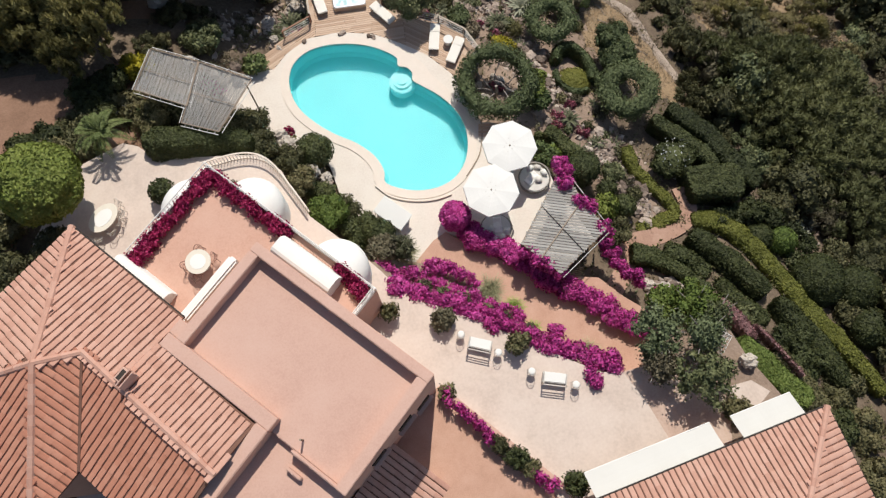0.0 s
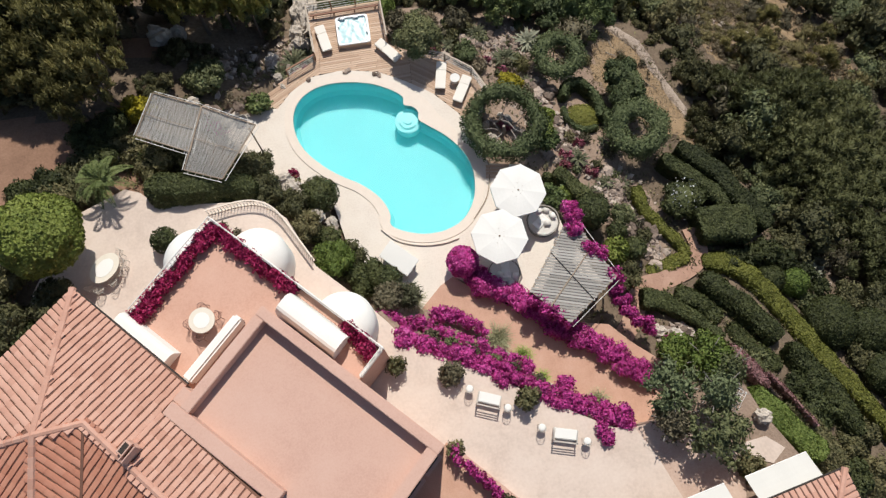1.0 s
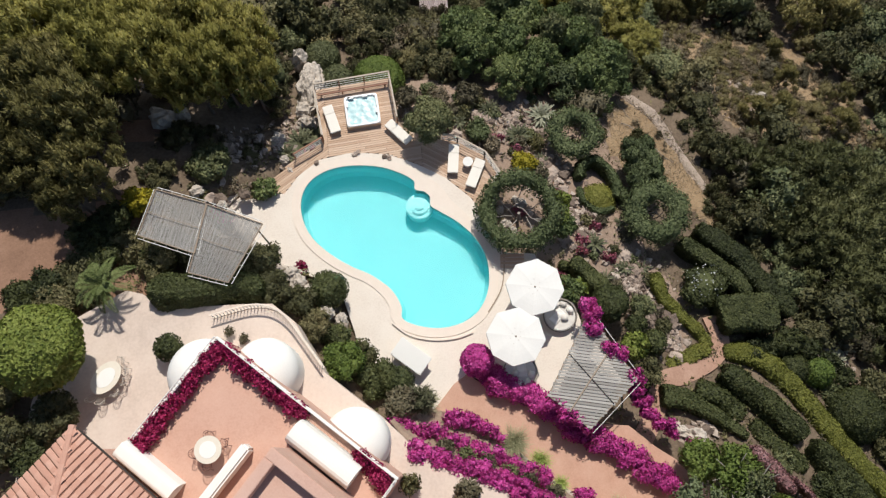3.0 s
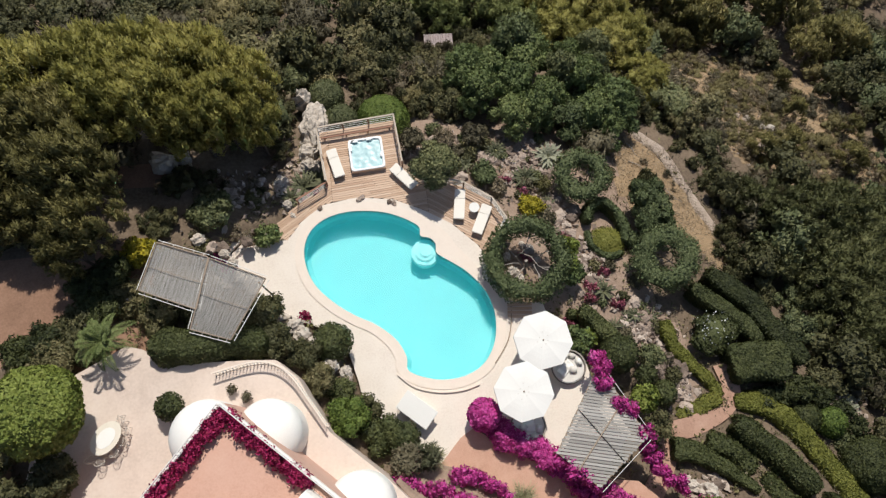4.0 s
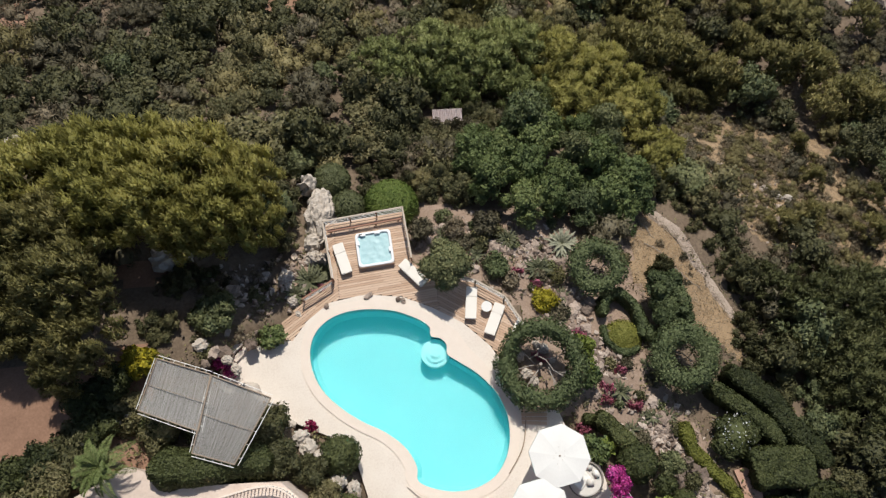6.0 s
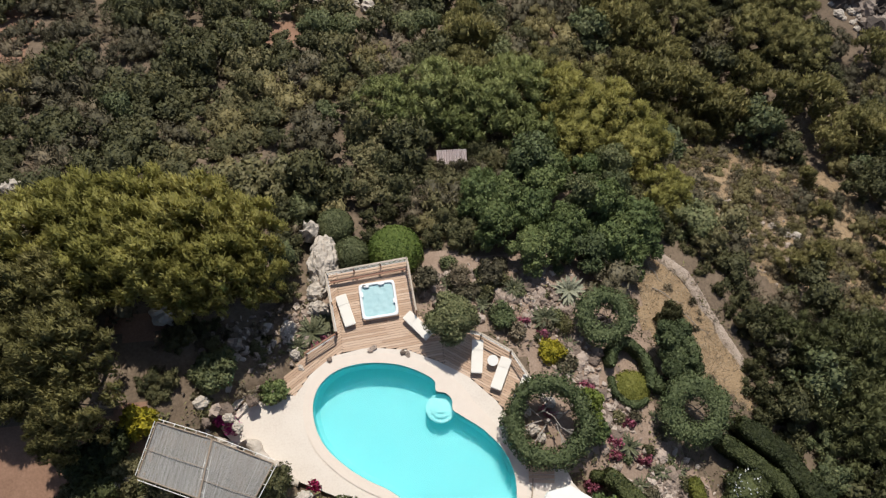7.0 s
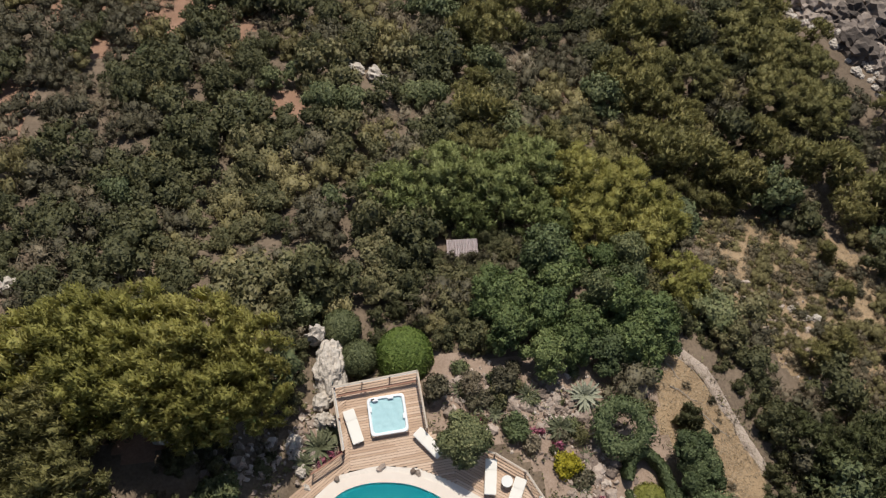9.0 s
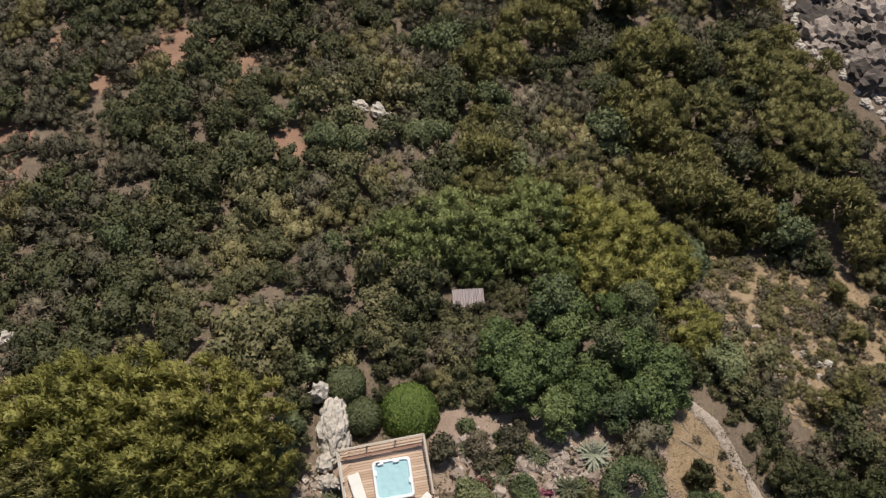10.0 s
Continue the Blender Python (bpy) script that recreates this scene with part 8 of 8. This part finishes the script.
def palm():
    th = thing("palm_tree", "small palm with spreading feathery fronds at the patio's edge", "palm", (-17.7, 19.75, 3.2))
    part("trunk", rod((0, 0, -0.2), (0, 0, 2.5), 0.2, n=9, r2=0.16), M_BARK, th)
    rng = random.Random(3)
    for k in range(17):
        a = 2.399 * k
        el = 1.15 - 1.35 * k / 17
        L = rng.uniform(1.6, 2.15)
        pts = []
        for i in range(9):
            u = i / 8
            pts.append(Vector((L * u * math.cos(el) * (1 - 0.1 * u), 0, 2.5 + L * u * math.sin(el) - 1.0 * u * u * u * L * 0.5)))
        b = tube(pts, 0.025, n=4, taper=0.3)
        for i in range(1, 44):
            u = i / 44
            p = pts[0].lerp(pts[-1], 0) if u == 0 else pts[int(u * 8)].lerp(pts[min(8, int(u * 8) + 1)], u * 8 - int(u * 8))
            ll = 0.27 * math.sin(math.pi * (0.15 + 0.8 * u)) + 0.05
            for s in (-1, 1):
                tip = p + Vector((0.35 * ll, s * ll, -0.2 * ll))
                v = [b.verts.new(p), b.verts.new(p.lerp(tip, 0.5) + Vector((0.02, 0, 0.006))), b.verts.new(tip), b.verts.new(p.lerp(tip, 0.5) - Vector((0.02, 0, -0.006)))]
                b.faces.new(v)
        bmesh.ops.rotate(b, cent=(0, 0, 0), matrix=Matrix.Rotation(a, 3, "Z"), verts=b.verts)
        part("frond", b, F_PALM, th)


palm()


# ---- rocks ----
def rock_kind(seed, sub=2, mat=M_ROCK, label="pale angular limestone rock in the rockery"):
    b = lump((0, 0, 0.15), (0.5, 0.42, 0.34), None, sub, 0.7 if sub < 3 or mat is M_CRAG else 0.42, 1.4, seed)
    th = thing("rock", label, "rock", (0, 0, -60), group="rockery stones")
    ob = part("stone", b, mat, th)
    return th


ROCKS = [rock_kind(s) for s in (3.3, 8.1, 12.7, 21.9)]
CRAGS = [rock_kind(s, 3, M_CRAG, "dark grey jagged rock of the outcrop") for s in (7.7, 18.4, 29.3)]
BOULDERS = [rock_kind(s, 3, M_ROCKPALE, "large pale weathered limestone boulder") for s in (5.5, 16.2)]


def crag_edge(y):
    return float(np.interp(y, [56, 58, 62, 66.2, 68.2, 72, 76, 80], [47.6, 47.2, 46.6, 45.2, 42.2, 42.2, 42.8, 43.4]))


def rocks():
    rng = random.Random(12)
    beds = (((6.5, 30.8), (2.4, 1.8), 34), ((8.6, 26.0), (1.6, 2.4), 30), ((10.0, 22.6), (1.0, 2.0), 24), ((12.8, 18.6), (1.6, 1.3), 26), ((14.7, 15.0), (0.9, 1.5), 26), ((-7.9, 30.6), (0.8, 1.6), 18), ((1.6, 32.0), (2.2, 1.0), 20),
            ((15.2, 8.3), (0.8, 0.5), 8), ((-6.6, 18.4), (0.9, 1.6), 10), ((-11.9, 25.4), (1.3, 0.5), 9), ((-12.5, 29.6), (2.2, 1.4), 12), ((26.8, 12.2), (1.6, 1.2), 14), ((26.5, 35.0), (3.0, 3.0), 10))
    for (cx, cy), (sx, sy), n in beds:
        for k in range(int(n * 0.72)):
            x, y = cx + rng.gauss(0, 0.6) * sx, cy + rng.gauss(0, 0.6) * sy
            if inside(TERRACE, np.array([x]), np.array([y]))[0] or inside(DECK, np.array([x]), np.array([y]))[0]:
                continue
            s = rng.uniform(0.35, 1.0)
            plant(rng.choice(ROCKS), x, y, land1(x, y) - 0.02, rng.uniform(0, 360), s, s * rng.uniform(0.7, 1.1))
    for x, y, s in ((-16.1, 31.6, 1.7), (-15.0, 32.0, 1.2), (-5.2, 61.3, 1.8), (-4.4, 61.7, 1.5), (-2.8, 61.0, 1.6), (-1.8, 60.2, 1.2), (-7.6, 62.5, 1.0), (-24.5, 66.8, 0.9), (-21.5, 67.4, 0.7), (29.5, 35.6, 0.7), (-8.2, 20.2, 1.0), (-7.8, 19.6, 1.1), (-7.3, 18.9, 1.2), (-6.3, 17.6, 1.1), (-5.5, 17.2, 0.8), (-12.2, 25.0, 0.7), (-11.7, 24.4, 0.7), (-13.7, 26.0, 0.9), (-18.0, 22.0, 1.2), (-17.1, 22.3, 1.1), (14.0, 8.6, 0.9), (14.9, 8.2, 1.2), (16.9, 2.9, 0.95), (5.2, 22.5, 0.8), (5.6, 22.0, 0.65), (6.5, 24.0, 0.75), (6.1, 24.3, 0.55), (5.0, 23.6, 0.6), (6.9, 23.2, 0.5), (-7.3, 31.35, 1.2), (-8.65, 28.5, 0.7), (-8.3, 27.6, 0.6), (-9.2, 30.1, 0.8), (-28, 42.4, 1.5), (28.5, 36.5, 0.7), (30.4, 35.6, 0.8)):
        plant(rng.choice(BOULDERS), x, y, (PATIO_Z if (x, y) == (16.9, 2.9) else land1(x, y)) + 0.05, rng.uniform(0, 360), s, s * 1.3)
    for k in range(70):
        y = 57.5 + 0.3 * k
        sc = rng.uniform(0.45, 1.2)
        x = crag_edge(y) + rng.uniform(-0.6, 2.2)
        plant(rng.choice(BOULDERS), x, y, land1(x, y), rng.uniform(0, 360), sc, sc)
    for j in range(13):
        for i in range(7):
            x, y = 42.0 + 1.75 * i + rng.uniform(-0.5, 0.5), 56.5 + 1.75 * j + rng.uniform(-0.5, 0.5)
            if x < crag_edge(y) + 1.2:
                continue
            s = rng.uniform(2.0, 3.9)
            plant(rng.choice(CRAGS), x, y, land1(x, y) - 0.2, rng.uniform(0, 360), s, s * rng.uniform(0.5, 1.3))


rocks()


def outcrop():
    th = thing("boulder", "large pale weathered limestone boulder beside the deck", "rock", (-6.85, 34.4, -2.7), -6)
    b = lump((0.05, 0.0, 0.3), (1.05, 2.1, 1.5), None, 5, 0.22, 1.3, 4.2)
    for v in b.verts:
        step = 0.5 * round(v.co.y * 1.3 + 1.2 * noise.noise(v.co * 0.9)) / 1.3
        v.co += 0.1 * noise.noise(v.co * 2.6) * Vector((1, 0.8, 1.4)) + 0.05 * noise.noise(v.co * 6.1) * Vector((1, 1, 1)) + Vector((0.12 * noise.noise(Vector((step * 7, 2, 1))), 0, 0.22 * noise.noise(Vector((step * 5, 0, 4)))))
    part("stone", b, M_ROCKPALE, th)
    for x, y, top, r in ((-7.5, 36.75, -1.2, 0.68), (-7.35, 32.5, -1.0, 0.62), (-7.2, 31.4, -0.7, 0.5), (-9.05, 30.3, -0.7, 0.5), (-8.9, 29.4, -0.6, 0.42), (-8.65, 28.5, -0.45, 0.5), (-6.6, 31.2, -0.5, 0.42)):
        g = min(land1(x, y), top - 0.5)
        th = thing("rock", "rough white limestone rock beside the deck", "rock", (x, y, g), 40 * y, group="rockery stones")
        part("stone", lump((0, 0, (top - g) / 2), (r, 0.85 * r, (top - g) / 2 + 0.1), None, 3, 0.45, 1.5, x), M_ROCKPALE, th)
    for x, y, turn, n_ in ((16.6, 30.6, -38, 2.4), (17.9, 28.6, -48, 2.8), (16.2, 32.2, -60, 1.6)):
        th = thing("fallen_branch", "thin dry fallen branch lying on the straw slope", "branch", (x, y, land1(x, y) + 0.1), turn, group="fallen branches")
        part("stick", tube([(-n_ / 2, 0, 0.02), (-0.2 * n_, 0.08, 0.06), (0.2 * n_, -0.05, 0.04), (n_ / 2, 0.1, 0.0)], 0.035, n=6, taper=0.5), M_DEADWOOD, th)
    for lab, pts, w, h, m in (("low border of pale uneven stone round the pavement", [(-15.4, 24.9, 0.9), (-14.2, 24.3, 0.5), (-12.9, 23.6, 0.15), (-11.5, 23.3, 0.0), (-10.3, 22.5, 0.0), (-9.5, 21.3, 0.0), (-8.8, 20.9, 0.0)], 0.5, 0.32, M_ROCKPALE),
                              ("pale stony rim of the straw slope", on_land([(16.5, 34.0), (17.5, 33.0), (18.5, 31.6), (19.4, 28.8), (20.5, 25.8), (20.9, 24.6)], -0.03), 0.8, 0.12, M_STRAWRIM)):
        tagged(part("stone_border", sweep(pts, w, h, None, 0.03 if m is M_STRAWRIM else 0.26, 3, 0.7, 10, 0.6), m), lab, "border", kind="structure")


for x, y in ((-4.0, 28.2), (-3.8, 28.35), (-2.1, 27.85), (-6.5, 27.9), (-1.8, 27.75)):
        plant(ROCKS[int(-x) % 4], x, y, 0.02, 40 * x, 0.38, 0.3)


outcrop()


def wooden_steps():
    th = thing("wooden_steps", "short flight of worn wooden boards below the ring-shaped tree", "steps", (5.25, 19.95, -0.1), -6, kind="structure")
    for k in range(4):
        part("board", box((1.5, 0.2, 0.05), (0, -0.36 + 0.24 * k, 0.12 + 0.03 * k), 1.5 * k - 2, 0.01), M_WOOD, th)


wooden_steps()


# ---- undergrowth, litter and small stones of the beds ----
def undergrowth():
    rng = np.random.default_rng(31)
    n = 7800
    x = np.concatenate([rng.uniform(-24, 31, 6500), rng.uniform(16, 31, 1300)])
    y = np.concatenate([rng.uniform(-6, 38, 6500), rng.uniform(-8, 15, 1300)])
    keep = inside(GARDEN, x, y)
    for loop in (offset(TERRACE, 0.15), offset(DECK, 0.15), offset(PATIO, 0.1), offset(SHADY, 0.1), offset(BRICK, 0.1)):
        keep &= ~inside(loop, x, y)
    keep &= ~inside(STRAW, x, y)
    keep &= ~(inside(ROCKERY, x, y) & (rng.random(n) < 0.6))
    keep &= ~((x > 15) & (y < 13) & (rng.random(n) < 0.6))
    x, y = x[keep], y[keep]
    z = land(x, y)
    V, F, I, base = [], [], [], 0
    for k in range(len(x)):
        m = rng.integers(5, 12)
        r = rng.uniform(0.1, 0.32)
        P = np.stack([x[k] + rng.normal(0, r, m), y[k] + rng.normal(0, r, m), z[k] + rng.uniform(0.02, 0.3, m)], 1)
        v, f = leaf_faces(P, np.tile([0.0, 0.0, 1.0], (m, 1)), rng.uniform(0.14, 0.3), rng.uniform(0.2, 0.6), 1.0, rng.random() < 0.6, rng)
        V.append(v)
        F.append(f + base)
        I.append(np.full(len(f), rng.choice(4, p=(0.45, 0.3, 0.15, 0.1))))
        base += len(v)
    me = mesh_of("undergrowth", np.concatenate(V), np.concatenate(F), [F_SHRUB, F_GREY, F_GRASS, F_LUSH], np.concatenate(I))
    tagged(new("undergrowth", me), "low mixed undergrowth and dry grass in the garden beds", "undergrowth", kind="stuff")
    b = bmesh.new()
    bmesh.ops.create_icosphere(b, subdivisions=1, radius=1)
    sv = np.array([v.co[:] for v in b.verts])
    sf = np.array([[v.index for v in f.verts] for f in b.faces])
    b.free()
    V, F, base = [], [], 0
    for (cx, cy), (sx, sy), m in (((6.8, 30.6), (2.6, 1.7), 260), ((8.7, 26.2), (1.5, 2.6), 200), ((10.4, 22.4), (1.2, 2.0), 160), ((13.0, 18.4), (1.4, 1.4), 180), ((14.8, 15.2), (0.9, 1.6), 200), ((-7.8, 30.4), (1.0, 1.8), 120), ((1.8, 32.2), (2.4, 1.1), 160),
                                  ((15.2, 8.4), (0.9, 0.6), 60), ((-11, 29.4), (2.0, 1.6), 120), ((25.5, 12.3), (2.2, 1.0), 120), ((26.5, 35.5), (3.0, 3.0), 120)):
        for k in range(m):
            px, py = cx + rng.normal(0, 0.65) * sx, cy + rng.normal(0, 0.65) * sy
            if inside(TERRACE, np.array([px]), np.array([py]))[0] or inside(DECK, np.array([px]), np.array([py]))[0]:
                continue
            s = rng.uniform(0.06, 0.24)
            a = rng.uniform(0, 6.28)
            q = sv * (1 + 0.35 * rng.normal(size=(len(sv), 1))) * s * rng.uniform(0.6, 1.3, 3)
            q = np.stack([q[:, 0] * math.cos(a) - q[:, 1] * math.sin(a), q[:, 0] * math.sin(a) + q[:, 1] * math.cos(a), q[:, 2]], 1)
            V.append(q + (px, py, land1(px, py) + 0.05))
            F.append(sf + base)
            base += len(sv)
    me = mesh_of("small_stones", np.concatenate(V), np.concatenate(F), [M_GRAVEL])
    V, F, base = [], [], 0
    line = curve([(16.5, 34.0), (17.5, 33.0), (18.5, 31.6), (19.4, 28.8), (20.5, 25.8), (20.9, 24.6)], step=60)
    for k in range(700):
        px, py = line[rng.integers(len(line))] + rng.normal(0, 0.2, 2)
        s = rng.uniform(0.02, 0.05)
        q = sv * (1 + 0.35 * rng.normal(size=(len(sv), 1))) * s * rng.uniform(0.6, 1.3, 3)
        V.append(q + (px, py, land1(px, py) + 0.05))
        F.append(sf + base)
        base += len(sv)
    tagged(new("rim_stones", mesh_of("rim_stones", np.concatenate(V), np.concatenate(F), [M_STRAWRIM])), "loose pale gravel along the rim of the straw slope", "stones", kind="stuff")
    tagged(new("small_stones", me), "loose small limestone stones in the rockery beds", "stones", kind="stuff")


undergrowth()


def straw_grass():
    """Dry grass on the two bare slopes."""
    rng = np.random.default_rng(41)
    n = 15000
    x = np.concatenate([rng.uniform(13, 22, n), rng.uniform(22, 41.5, 2 * n)])
    y = np.concatenate([rng.uniform(21, 35, n), rng.uniform(27, 46.5, 2 * n)])
    keep = inside(offset(STRAW, 0.4), x, y) | (inside(offset(TAN, 1.0), x, y))
    x, y = x[keep], y[keep]
    P = np.stack([x, y, land(x, y) + 0.1], 1)
    v, f = leaf_faces(P, np.tile([0.0, 0.0, 1.0], (len(x), 1)), 0.24, 0.12, 2.2, True, rng, True)
    tagged(new("straw_grass", mesh_of("straw_grass", v, f, [F_STRAW])), "pale dry straw grass on the bare slope", "grass", kind="stuff")


straw_grass()


def rockery_plants():
    rng = random.Random(77)
    taken = [(5.95, 22.75, 2.6), (10.9, 29.0, 2.1), (15.5, 22.2, 2.1), (11.9, 25, 1.9), (7.1, 27.1, 0.9), (9.3, 31.4, 1.0), (15.3, 26.5, 2.2)]
    made = 0
    while made < 46:
        x, y = rng.uniform(-0.5, 15.5), rng.uniform(14, 34)
        if not inside(ROCKERY, np.array([x]), np.array([y]))[0] or inside(offset(DECK, 0.3), np.array([x]), np.array([y]))[0] or inside(offset(TERRACE, 0.3), np.array([x]), np.array([y]))[0]:
            continue
        if any(np.hypot(x - a, y - b) < r for a, b, r in taken):
            continue
        taken.append((x, y, 0.75))
        made += 1
        g = land1(x, y)
        r = rng.uniform(0.28, 0.62)
        k = rng.random()
        if k < 0.35:
            rosette("brown-green spiky rosette among the rockery stones", x, y, g + 0.08, 16, 0.5 + 0.6 * r, 0.1, F_AGAVE if k < 0.22 else F_DRY, made + 50)
        else:
            bush("small rockery plant among the stones", x, y, g + r * 1.2, r, F_GREY if k < 0.6 else F_LUSH if k < 0.8 else F_SHRUB, made + 120, 0.7, 0.3, 110, 0.13, "rockery_plant", "rockery plants")


rockery_plants()


def stone_steps():
    th = thing("stone_steps", "two pale stone slabs laid as steps beside the pool pavement", "steps", (-11.85, 25.65, 0), 42, kind="structure")
    for k in range(2):
        part("step", box((1.25, 0.36, 0.2), (0.05 * k, 0.46 * k - 0.1, 0.1 + 0.1 * k), 3 * k, 0.03), M_COPING, th)


stone_steps()

# ---- roof tiles that can be told apart ----
for parent, frames in TILE_SPOTS:
    for m in frames:
        ob = new("tile", TILE_ME)
        ob.parent = parent
        ob.matrix_basis = m
